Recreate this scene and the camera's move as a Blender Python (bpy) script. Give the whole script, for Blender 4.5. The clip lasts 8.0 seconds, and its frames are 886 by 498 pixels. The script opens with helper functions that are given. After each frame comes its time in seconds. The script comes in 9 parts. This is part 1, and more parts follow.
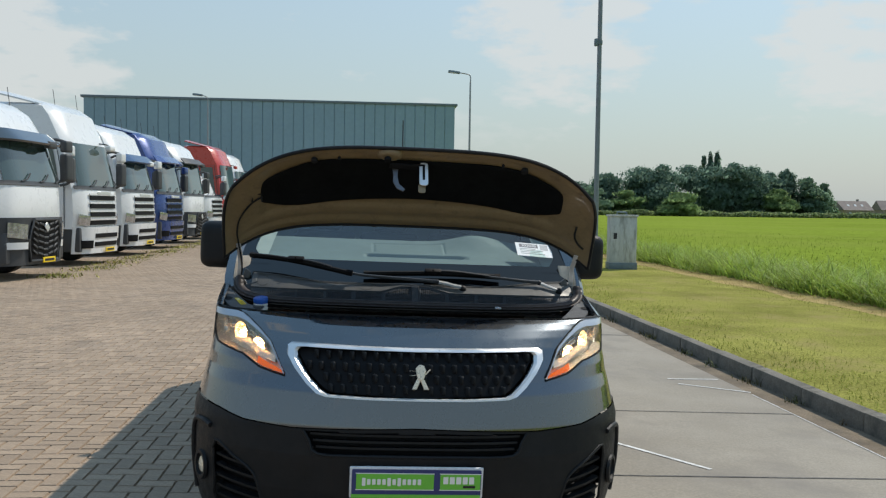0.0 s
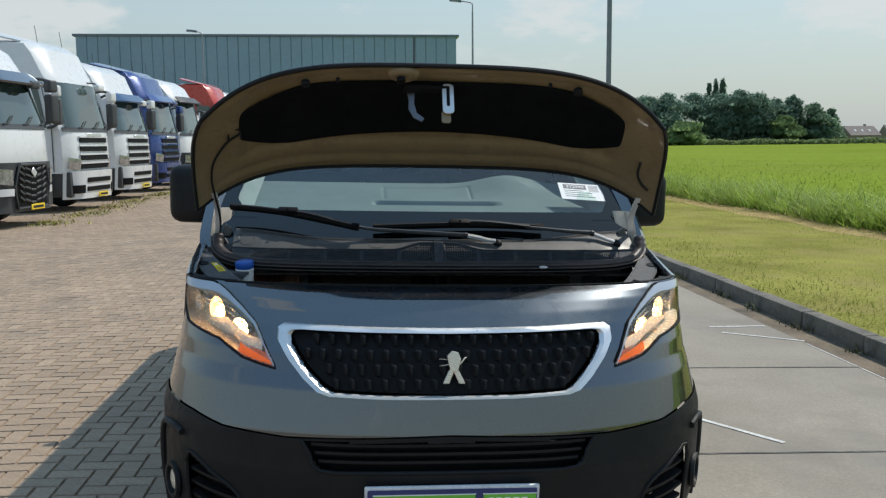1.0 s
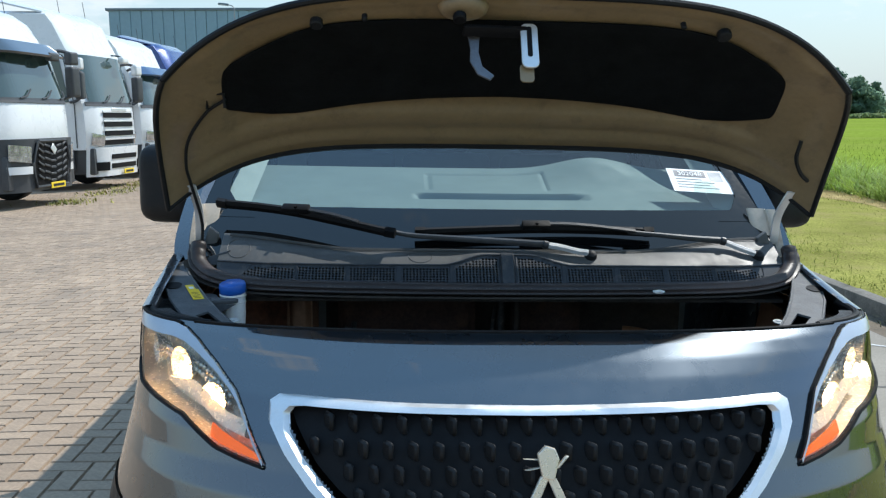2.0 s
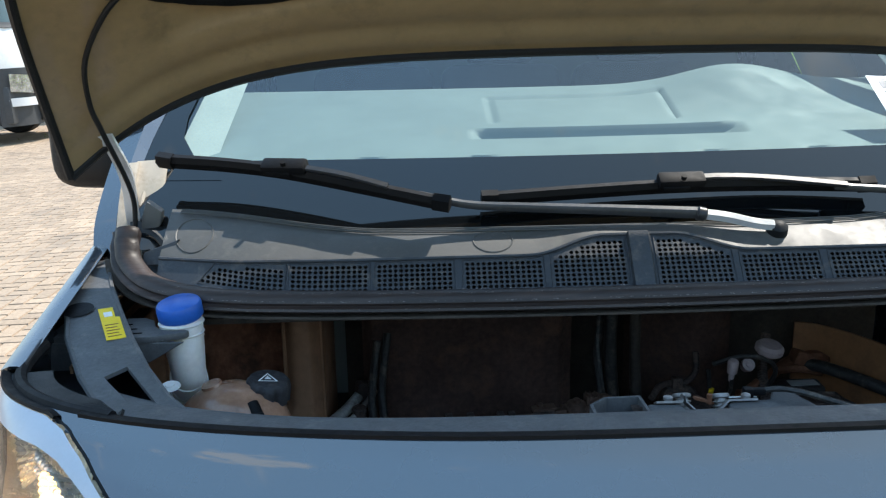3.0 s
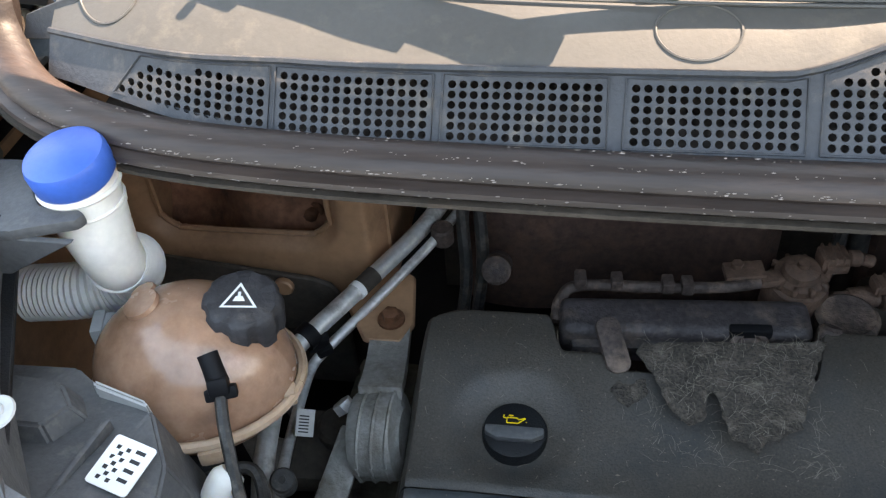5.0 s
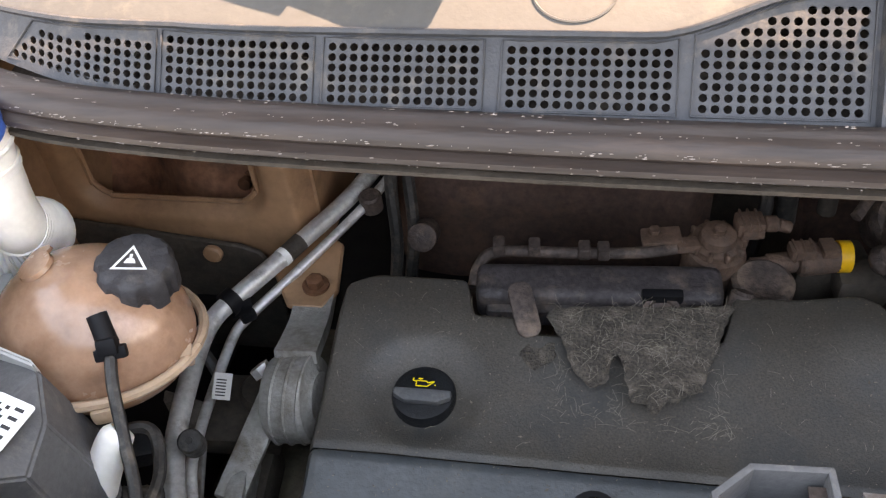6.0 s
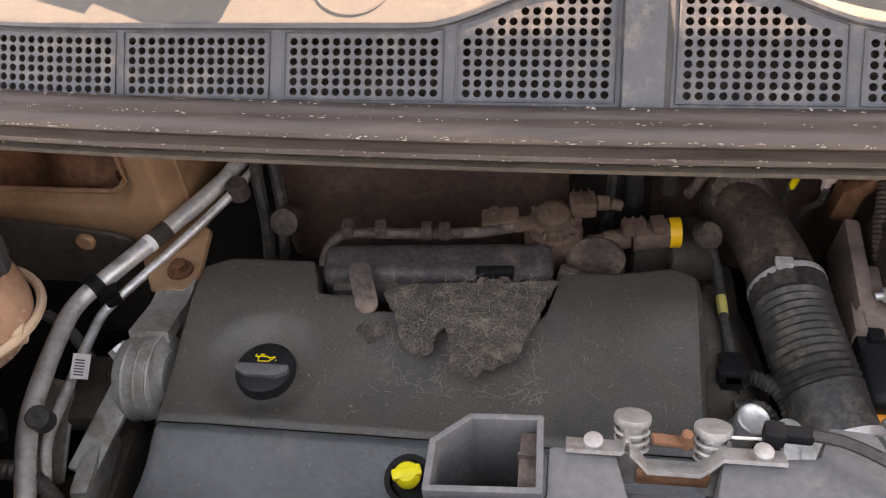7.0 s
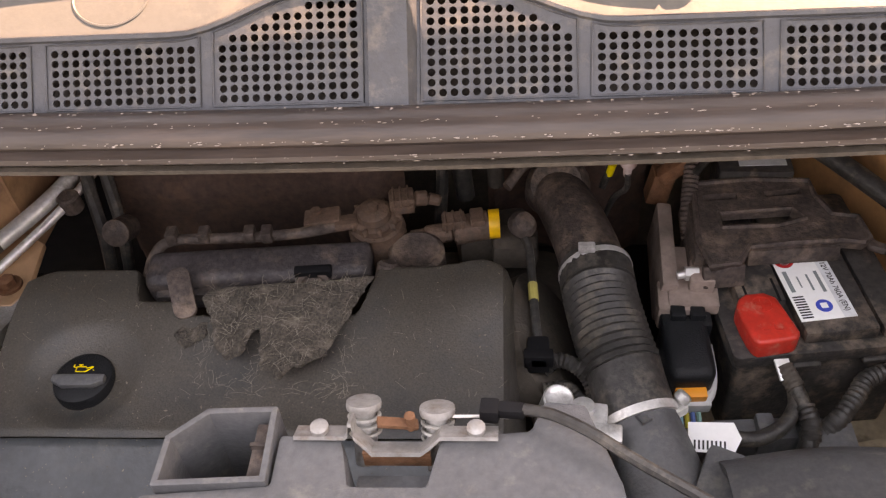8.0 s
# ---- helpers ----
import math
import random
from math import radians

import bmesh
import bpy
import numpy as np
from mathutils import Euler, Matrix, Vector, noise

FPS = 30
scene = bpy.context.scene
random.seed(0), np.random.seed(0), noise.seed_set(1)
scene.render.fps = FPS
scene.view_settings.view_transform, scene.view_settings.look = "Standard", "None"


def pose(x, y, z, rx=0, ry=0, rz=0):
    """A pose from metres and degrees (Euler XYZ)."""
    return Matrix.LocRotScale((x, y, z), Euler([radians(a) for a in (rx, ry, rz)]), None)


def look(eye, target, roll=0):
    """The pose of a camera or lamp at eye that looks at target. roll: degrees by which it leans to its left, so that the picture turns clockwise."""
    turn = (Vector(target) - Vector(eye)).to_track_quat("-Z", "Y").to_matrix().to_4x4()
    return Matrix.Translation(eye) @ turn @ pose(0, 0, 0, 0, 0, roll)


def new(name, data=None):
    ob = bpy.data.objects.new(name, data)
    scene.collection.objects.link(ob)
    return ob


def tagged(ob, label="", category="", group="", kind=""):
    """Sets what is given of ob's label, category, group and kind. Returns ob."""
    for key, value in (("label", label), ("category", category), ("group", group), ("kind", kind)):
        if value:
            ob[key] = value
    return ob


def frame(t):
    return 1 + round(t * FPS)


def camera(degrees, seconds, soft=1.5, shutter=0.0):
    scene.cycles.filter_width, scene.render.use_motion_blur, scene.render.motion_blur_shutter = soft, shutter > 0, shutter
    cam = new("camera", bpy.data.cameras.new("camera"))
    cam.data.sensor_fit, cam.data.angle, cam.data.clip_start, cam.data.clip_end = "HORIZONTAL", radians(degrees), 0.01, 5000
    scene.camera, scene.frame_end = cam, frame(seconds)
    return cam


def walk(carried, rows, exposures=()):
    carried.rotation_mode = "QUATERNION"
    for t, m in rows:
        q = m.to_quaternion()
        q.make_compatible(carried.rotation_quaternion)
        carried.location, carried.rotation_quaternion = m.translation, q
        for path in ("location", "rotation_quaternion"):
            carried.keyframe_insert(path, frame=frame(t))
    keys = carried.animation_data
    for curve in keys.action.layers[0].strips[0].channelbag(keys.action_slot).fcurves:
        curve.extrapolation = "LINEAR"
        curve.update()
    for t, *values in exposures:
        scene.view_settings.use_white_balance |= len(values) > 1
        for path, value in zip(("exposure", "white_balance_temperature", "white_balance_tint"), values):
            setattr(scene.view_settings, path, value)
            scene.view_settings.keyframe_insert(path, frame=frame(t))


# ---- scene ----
cam = camera(54.0, 8.0, 1.25)
PATH = [
    (0, (-0.269, -3.495, 1.621), (-0.074, -1.506, 1.531), 2.3),
    (0.5, (-0.245, -3.066, 1.627), (-0.048, -1.082, 1.469), 1.8),
    (1, (-0.286, -2.581, 1.62), (-0.097, -0.605, 1.381), 1.0),
    (1.2, (-0.305, -2.396, 1.65), (-0.137, -0.42, 1.394), 0.7),
    (2.3, (-0.295, -1.217, 1.597), (-0.214, 0.758, 1.293), 0.2),
    (2.5, (-0.309, -1.024, 1.602), (-0.261, 0.95, 1.286), -1.0),
    (3, (-0.341, -0.518, 1.568), (-0.295, 1.421, 1.081), -1.3),
    (3.5, (-0.35, -0.151, 1.554), (-0.356, 1.716, 0.836), -1.4),
    (4, (-0.326, 0.134, 1.591), (-0.517, 1.806, 0.511), -3.3),
    (4.2, (-0.334, 0.192, 1.585), (-0.549, 1.802, 0.418), -3.6),
    (5.3, (-0.288, 0.293, 1.557), (-0.6, 1.727, 0.198), -5.2),
    (5.5, (-0.268, 0.29, 1.553), (-0.581, 1.721, 0.192), -5.4),
    (6, (-0.204, 0.289, 1.552), (-0.517, 1.705, 0.174), -5.5),
    (6.5, (-0.124, 0.276, 1.559), (-0.426, 1.684, 0.17), -5.6),
    (7, (-0.027, 0.264, 1.567), (-0.313, 1.673, 0.177), -5.9),
    (7.5, (0.06, 0.262, 1.569), (-0.195, 1.676, 0.177), -6.2),
    (8, (0.133, 0.258, 1.57), (-0.038, 1.679, 0.173), -5.6),
]
EXPOSURES = [(0.0, 0.1, 6700, 9), (1.0, 0.12, 6600, 9), (2.5, 0.95, 5950, 7), (3.0, 1.25, 6450, 9), (3.5, 1.32, 6650, 10), (4.2, 1.9, 6900, 11), (5.3, 3.1, 9600, 26), (6.5, 3.3, 11000, 33), (8.0, 3.35, 13600, 42)]
SUN_STRENGTH, SKY_STRENGTH, SKY_SHIFT = 3.1, 0.15, (0.35, 0.1, 0.0)
# the van stands on a yard that falls 1.5 degrees towards the kerb; the camera's rows are given in the van's own frame
FALL = 1.5
VAN_FRAME = pose(0, 0, 0, 0, FALL, 0)
SLOPE = math.tan(radians(FALL))
walk(cam, [(t, VAN_FRAME @ look(eye, target, roll)) for t, eye, target, roll in PATH], EXPOSURES)

# ---- sky and sun ----
TO_SUN = Vector((0.62, 0.44, 1.0)).normalized()
sky_world = bpy.data.worlds.new("sky")
scene.world = sky_world
sky_world.use_nodes = True
wn, wl = sky_world.node_tree.nodes, sky_world.node_tree.links
wn.clear()
w_out, w_bg, w_sky = wn.new("ShaderNodeOutputWorld"), wn.new("ShaderNodeBackground"), wn.new("ShaderNodeTexSky")
w_sky.sky_type, w_sky.sun_disc = "NISHITA", False
w_sky.sun_elevation, w_sky.sun_rotation = math.asin(TO_SUN.z), math.atan2(TO_SUN.x, TO_SUN.y)
w_sky.air_density, w_sky.dust_density, w_sky.ozone_density = 1.5, 0.6, 2.0
w_co, w_map = wn.new("ShaderNodeTexCoord"), wn.new("ShaderNodeMapping")
w_map.inputs["Scale"].default_value = (1.0, 1.0, 2.6)
w_map.inputs["Location"].default_value = SKY_SHIFT
w_noise, w_ramp, w_mix = wn.new("ShaderNodeTexNoise"), wn.new("ShaderNodeValToRGB"), wn.new("ShaderNodeMixRGB")
w_noise.inputs["Scale"].default_value, w_noise.inputs["Detail"].default_value, w_noise.inputs["Roughness"].default_value = 2.6, 9.0, 0.58
w_ramp.color_ramp.elements[0].position, w_ramp.color_ramp.elements[1].position = 0.61, 0.74
w_mix.inputs["Color2"].default_value = (4.3, 4.5, 4.6, 1)
wl.new(w_co.outputs["Generated"], w_map.inputs["Vector"])
wl.new(w_map.outputs["Vector"], w_noise.inputs["Vector"])
wl.new(w_noise.outputs["Fac"], w_ramp.inputs["Fac"])
# a few cumulus heads low over the yard
w_puff = None
for heading, wide in (((-0.345, 0.930, 0.130), 0.0034), ((0.215, 0.955, 0.205), 0.0034), ((0.495, 0.852, 0.172), 0.0022), ((-0.347, 0.070, 0.935), 0.0038)):
    d_, r_ = wn.new("ShaderNodeVectorMath"), wn.new("ShaderNodeMapRange")
    d_.operation, d_.inputs[1].default_value = "DOT_PRODUCT", Vector(heading).normalized()
    for k, v in (("From Min", 1 - wide * 2.2), ("From Max", 1.0), ("To Min", 0.0), ("To Max", 0.42)):
        r_.inputs[k].default_value = v
    wl.new(w_co.outputs["Generated"], d_.inputs[0])
    wl.new(d_.outputs["Value"], r_.inputs["Value"])
    if w_puff is None:
        w_puff = r_.outputs["Result"]
    else:
        a_ = wn.new("ShaderNodeMath")
        wl.new(w_puff, a_.inputs[0])
        wl.new(r_.outputs["Result"], a_.inputs[1])
        w_puff = a_.outputs["Value"]
w_curl, w_sum, w_head, w_any = wn.new("ShaderNodeTexNoise"), wn.new("ShaderNodeMath"), wn.new("ShaderNodeMapRange"), wn.new("ShaderNodeMath")
w_curl.inputs["Scale"].default_value, w_curl.inputs["Detail"].default_value, w_curl.inputs["Roughness"].default_value = 16.0, 8.0, 0.55
wl.new(w_map.outputs["Vector"], w_curl.inputs["Vector"])
wl.new(w_curl.outputs["Fac"], w_sum.inputs[0])
wl.new(w_puff, w_sum.inputs[1])
for k, v in (("From Min", 0.66), ("From Max", 0.84), ("To Min", 0.0), ("To Max", 0.75)):
    w_head.inputs[k].default_value = v
wl.new(w_sum.outputs["Value"], w_head.inputs["Value"])
w_any.operation = "MAXIMUM"
wl.new(w_head.outputs["Result"], w_any.inputs[0])
wl.new(w_ramp.outputs["Color"], w_any.inputs[1])
wl.new(w_any.outputs["Value"], w_mix.inputs["Fac"])
# pale haze towards the sun and the horizon, deeper blue away from them
w_dot, w_near, w_sep, w_low, w_max = wn.new("ShaderNodeVectorMath"), wn.new("ShaderNodeMapRange"), wn.new("ShaderNodeSeparateXYZ"), wn.new("ShaderNodeMapRange"), wn.new("ShaderNodeMath")
w_dot.operation, w_max.operation = "DOT_PRODUCT", "MAXIMUM"
w_dot.inputs[1].default_value = TO_SUN
wl.new(w_co.outputs["Generated"], w_dot.inputs[0])
wl.new(w_dot.outputs["Value"], w_near.inputs["Value"])
for k, v in (("From Min", 0.86), ("From Max", 1.0), ("To Min", 0.02), ("To Max", 0.5)):
    w_near.inputs[k].default_value = v
wl.new(w_co.outputs["Generated"], w_sep.inputs[0])
wl.new(w_sep.outputs["Z"], w_low.inputs["Value"])
for k, v in (("From Min", 0.0), ("From Max", 0.6), ("To Min", 0.88), ("To Max", 0.02)):
    w_low.inputs[k].default_value = v
wl.new(w_near.outputs["Result"], w_max.inputs[0])
wl.new(w_low.outputs["Result"], w_max.inputs[1])
w_haze = wn.new("ShaderNodeMixRGB")
w_haze.inputs["Color2"].default_value = (2.2, 2.78, 3.2, 1)
wl.new(w_max.outputs["Value"], w_haze.inputs["Fac"])
# clear blue overhead
w_high, w_blue = wn.new("ShaderNodeMapRange"), wn.new("ShaderNodeMixRGB")
for k, v in (("From Min", 0.25), ("From Max", 0.8), ("To Min", 0.0), ("To Max", 0.9)):
    w_high.inputs[k].default_value = v
w_blue.inputs["Color2"].default_value = (1.75, 3.1, 4.8, 1)
wl.new(w_sep.outputs["Z"], w_high.inputs["Value"])
wl.new(w_high.outputs["Result"], w_blue.inputs["Fac"])
wl.new(w_sky.outputs["Color"], w_blue.inputs["Color1"])
wl.new(w_blue.outputs["Color"], w_haze.inputs["Color1"])
wl.new(w_haze.outputs["Color"], w_mix.inputs["Color1"])
wl.new(w_mix.outputs["Color"], w_bg.inputs["Color"])
w_bg.inputs["Strength"].default_value = SKY_STRENGTH
wl.new(w_bg.outputs["Background"], w_out.inputs["Surface"])
sun = new("sun", bpy.data.lights.new("sun", "SUN"))
sun.data.energy, sun.data.angle, sun.data.color = SUN_STRENGTH, radians(0.53), (1.0, 0.94, 0.85)
sun.matrix_world = look(TO_SUN * 60, (0, 0, 0))


# ---- materials ----
def material(name, color, rough=0.5, metal=0.0, vary=0.18, scale=6.0, fine=0.12, fscale=90.0, bump=0.15, bscale=120.0, dirt=None, dirt_amount=0.0,
             dirt_scale=14.0, coat=0.0, island=0.0, single=0.0, trans=0.0, ior=1.45, stretch=(1, 1, 1), spec=0.5, subsurface=0.0, glow=None):
    """A node material: two scales of colour variation, relief, and stains of a second colour."""
    m = bpy.data.materials.new(name)
    m.use_nodes = True
    n, l = m.node_tree.nodes, m.node_tree.links
    b = n["Principled BSDF"]
    b.inputs["Metallic"].default_value = metal
    b.inputs["IOR"].default_value = ior
    b.inputs["Specular IOR Level"].default_value = spec
    b.inputs["Coat Weight"].default_value, b.inputs["Coat Roughness"].default_value = coat, 0.04
    b.inputs["Transmission Weight"].default_value = trans
    if subsurface:
        b.inputs["Subsurface Weight"].default_value, b.inputs["Subsurface Radius"].default_value = subsurface, (0.02, 0.015, 0.01)
    co, mp = n.new("ShaderNodeTexCoord"), n.new("ShaderNodeMapping")
    mp.inputs["Scale"].default_value = stretch
    l.new(co.outputs["Object"], mp.inputs["Vector"])

    def cloud(size, detail=4.0, rough_=0.6):
        t = n.new("ShaderNodeTexNoise")
        t.inputs["Scale"].default_value, t.inputs["Detail"].default_value, t.inputs["Roughness"].default_value = size, detail, rough_
        l.new(mp.outputs["Vector"], t.inputs["Vector"])
        return t.outputs["Fac"]

    def ranged(fac, lo, hi):
        r = n.new("ShaderNodeMapRange")
        r.inputs["From Min"].default_value, r.inputs["From Max"].default_value = 0.28, 0.72
        r.inputs["To Min"].default_value, r.inputs["To Max"].default_value = lo, hi
        l.new(fac, r.inputs["Value"])
        return r.outputs["Result"]

    def times(c, f):
        x = n.new("ShaderNodeVectorMath")
        x.operation = "SCALE"
        l.new(c, x.inputs[0])
        l.new(f, x.inputs["Scale"])
        return x.outputs["Vector"]
    rgb = n.new("ShaderNodeRGB")
    rgb.outputs[0].default_value = (*color, 1)
    c = times(rgb.outputs[0], ranged(cloud(scale), 1 - vary, 1 + vary))
    c = times(c, ranged(cloud(fscale, 2.0), 1 - fine, 1 + fine))
    if island:
        g = n.new("ShaderNodeNewGeometry")
        r = n.new("ShaderNodeMapRange")
        r.inputs["To Min"].default_value, r.inputs["To Max"].default_value = 1 - island, 1 + island
        l.new(g.outputs["Random Per Island"], r.inputs["Value"])
        c = times(c, r.outputs["Result"])
    if single:
        g = n.new("ShaderNodeObjectInfo")
        r = n.new("ShaderNodeMapRange")
        r.inputs["To Min"].default_value, r.inputs["To Max"].default_value = 1 - single, 1 + single
        l.new(g.outputs["Random"], r.inputs["Value"])
        c = times(c, r.outputs["Result"])
    rgh = ranged(cloud(scale * 3.1), max(0.02, rough - 0.12 * min(1, rough * 2)), min(1, rough + 0.12 * min(1, rough * 2)))
    if dirt:
        ramp = n.new("ShaderNodeValToRGB")
        ramp.color_ramp.elements[0].position, ramp.color_ramp.elements[1].position = 0.62 - 0.3 * dirt_amount, 0.80 - 0.2 * dirt_amount
        l.new(cloud(dirt_scale, 8.0, 0.68), ramp.inputs["Fac"])
        mix = n.new("ShaderNodeMixRGB")
        mix.inputs["Color2"].default_value = (*dirt, 1)
        l.new(ramp.outputs["Color"], mix.inputs["Fac"])
        l.new(c, mix.inputs["Color1"])
        c = mix.outputs["Color"]
    l.new(c, b.inputs["Base Color"])
    l.new(rgh, b.inputs["Roughness"])
    if bump:
        bp = n.new("ShaderNodeBump")
        bp.inputs["Strength"].default_value, bp.inputs["Distance"].default_value = bump, 0.004
        l.new(cloud(bscale, 3.0), bp.inputs["Height"])
        l.new(bp.outputs["Normal"], b.inputs["Normal"])
    if glow:
        b.inputs["Emission Color"].default_value, b.inputs["Emission Strength"].default_value = (*glow[0], 1), glow[1]
    return m


def leafy(m, share=0.45):
    """Let light pass through thin leaves: part of the surface becomes translucent."""
    n, l = m.node_tree.nodes, m.node_tree.links
    b = n["Principled BSDF"]
    t, mix = n.new("ShaderNodeBsdfTranslucent"), n.new("ShaderNodeMixShader")
    l.new(b.inputs["Base Color"].links[0].from_socket, t.inputs["Color"])
    mix.inputs[0].default_value = share
    l.new(b.outputs[0], mix.inputs[1])
    l.new(t.outputs[0], mix.inputs[2])
    l.new(mix.outputs[0], n["Material Output"].inputs["Surface"])
    return m


def pane_glass(name, tint, ior):
    """Thin clear glass: see-through with a tint, mirroring more at a glancing angle."""
    m = bpy.data.materials.new(name)
    m.use_nodes = True
    n, l = m.node_tree.nodes, m.node_tree.links
    n.remove(n["Principled BSDF"])
    t, g, f, x = n.new("ShaderNodeBsdfTransparent"), n.new("ShaderNodeBsdfGlossy"), n.new("ShaderNodeFresnel"), n.new("ShaderNodeMixShader")
    t.inputs["Color"].default_value = (*tint, 1)
    g.inputs["Roughness"].default_value = 0.015
    f.inputs["IOR"].default_value = ior
    l.new(f.outputs["Fac"], x.inputs["Fac"])
    l.new(t.outputs[0], x.inputs[1])
    l.new(g.outputs[0], x.inputs[2])
    l.new(x.outputs[0], n["Material Output"].inputs["Surface"])
    return m


PAINT = material("dark_grey_paint", (0.040, 0.049, 0.060), 0.28, 0.85, 0.05, 3, 0.06, 900, 0.0, 300, coat=1.0)
PAINT.node_tree.nodes["Principled BSDF"].inputs["Coat IOR"].default_value = 2.1
PLASTIC = material("black_plastic", (0.010, 0.011, 0.0125), 0.5, 0, 0.2, 8, 0.15, 300, 0.25, 500, spec=0.28)
BLACK = material("deep_black", (0.006, 0.006, 0.007), 0.6, 0, 0.2, 10, 0.1, 200, 0.1, spec=0.2)
CHROME = material("chrome", (0.75, 0.76, 0.78), 0.12, 1.0, 0.04, 9, 0.02, 200, 0.0)
SATIN = material("satin_silver", (0.74, 0.75, 0.76), 0.36, 0.6, 0.05, 9, 0.03, 200, 0.0)
TAN = material("tan_primer", (0.24, 0.175, 0.095), 0.42, 0.0, 0.10, 5, 0.06, 60, 0.06, 40, dirt=(0.16, 0.115, 0.065), dirt_amount=0.3, coat=0.35)
FELT = material("black_felt", (0.007, 0.008, 0.009), 0.95, 0, 0.3, 10, 0.3, 250, 0.6, 350, spec=0.1)
COWL = material("weathered_cowl_plastic", (0.086, 0.086, 0.084), 0.5, 0, 0.10, 6, 0.05, 160, 0.06, 260, dirt=(0.135, 0.128, 0.115), dirt_amount=0.25, dirt_scale=22)
# grey plastic darkened and blued, with shade at the grille put into it
COWL_DARK = material("shade_toned_cowl_plastic", (0.042, 0.047, 0.055), 0.5, 0, 0.16, 12, 0.1, 160, 0.2, 260, dirt=(0.13, 0.115, 0.10), dirt_amount=0.3, dirt_scale=30)
RUBBER = material("dusty_rubber_seal", (0.036, 0.026, 0.023), 0.45, 0, 0.35, 8, 0.3, 120, 0.2, 160, dirt=(0.12, 0.076, 0.060), dirt_amount=0.32, dirt_scale=9, stretch=(0.12, 1, 1))
GLASS = pane_glass("windscreen_glass", (0.72, 0.93, 0.94), 2.05)
CLEAR = pane_glass("clear_lens", (0.96, 0.96, 0.96), 1.45)
RED_LENS = material("amber_lens", (0.9, 0.25, 0.03), 0.1, 0, 0.1, 40, 0.1, 300, 0.4, 200, trans=0.4, glow=((1.0, 0.22, 0.02), 0.22))
REFLECTOR = material("lamp_reflector", (0.92, 0.83, 0.66), 0.25, 0.30, 0.05, 30, 0.05, 300, 0.9, 70)
LAMP = material("lit_headlamp_bulb", (1.0, 0.8, 0.45), 0.4, 0, 0.1, 30, 0.1, 300, 0, glow=((1.0, 0.56, 0.24), 80.0))
TYRE = material("tyre_rubber", (0.025, 0.025, 0.026), 0.85, 0, 0.2, 10, 0.2, 150, 0.4, 200)
TRIM_GREY = material("grey_dashboard", (0.185, 0.22, 0.22), 0.7, 0, 0.10, 5, 0.0, 50, 0.0, 400)
SEAT = material("dark_seat_cloth", (0.05, 0.05, 0.055), 0.9, 0, 0.2, 9, 0.2, 300, 0.5, 500)
PALE_TRIM = material("pale_grey_trim", (0.36, 0.38, 0.36), 0.6, 0, 0.06, 9, 0.05, 200, 0.1)
PAPER = material("white_paper", (0.82, 0.82, 0.80), 0.6, 0, 0.03, 20, 0.02, 200, 0.02)
INK = material("black_print", (0.02, 0.02, 0.022), 0.6, 0, 0.1, 20, 0.05, 200, 0)
GREEN = material("green_print", (0.16, 0.52, 0.06), 0.4, 0, 0.05, 20, 0.05, 200, 0)
NAVY = material("navy_print", (0.03, 0.045, 0.16), 0.35, 0, 0.05, 20, 0.05, 200, 0)
BLUE = material("blue_cap_plastic", (0.022, 0.115, 0.47), 0.38, 0, 0.08, 18, 0.05, 200, 0.05, spec=0.6)
MILK = material("milky_white_plastic", (0.78, 0.75, 0.70), 0.42, 0, 0.07, 12, 0.05, 120, 0.06, 80, subsurface=0.3)
YELLOW = material("yellow_label", (0.85, 0.60, 0.02), 0.5, 0, 0.06, 20, 0.05, 200, 0.05)

# ---- mesh tools ----
V = Vector


def part(name, bm, mat, parent, label="", smooth=True, angle=40):
    """Links a bmesh as one mesh object under a thing or a part."""
    me = bpy.data.meshes.new(name)
    bmesh.ops.recalc_face_normals(bm, faces=bm.faces)
    bm.to_mesh(me)
    bm.free()
    for one in (mat if isinstance(mat, (list, tuple)) else [mat]):
        me.materials.append(one)
    if smooth:
        me.shade_smooth()
        me.set_sharp_from_angle(angle=radians(angle))
    ob = new(name, me)
    ob.parent = parent
    if label:
        ob["label"] = label
    return ob


def raw(name, verts, faces, mat, parent, label=""):
    me = bpy.data.meshes.new(name)
    me.from_pydata([tuple(v) for v in verts], [], faces)
    me.materials.append(mat)
    ob = new(name, me)
    ob.parent = parent
    if label:
        ob["label"] = label
    return ob


def empty(name, label, category, group="", at=(0, 0, 0), turn=0, kind=""):
    ob = new(name)
    ob.empty_display_size = 0.2
    ob.matrix_basis = pose(*at, 0, 0, turn)
    return tagged(ob, label, category, group, kind)


def join(*bms):
    """Several bmeshes of one part, as one."""
    out = bmesh.new()
    for b in bms:
        me = bpy.data.meshes.new("tmp")
        b.to_mesh(me)
        b.free()
        out.from_mesh(me)
        bpy.data.meshes.remove(me)
    return out


def box(size, at=(0, 0, 0), rot=(0, 0, 0), bevel=0.0, seg=2):
    bm = bmesh.new()
    bmesh.ops.create_cube(bm, size=1, matrix=Matrix.Diagonal((*size, 1)))
    if bevel:
        bmesh.ops.bevel(bm, geom=bm.edges[:], offset=min(bevel, min(size) * 0.49), segments=seg, profile=0.6, affect="EDGES")
    bmesh.ops.transform(bm, matrix=pose(*at, *rot), verts=bm.verts)
    return bm


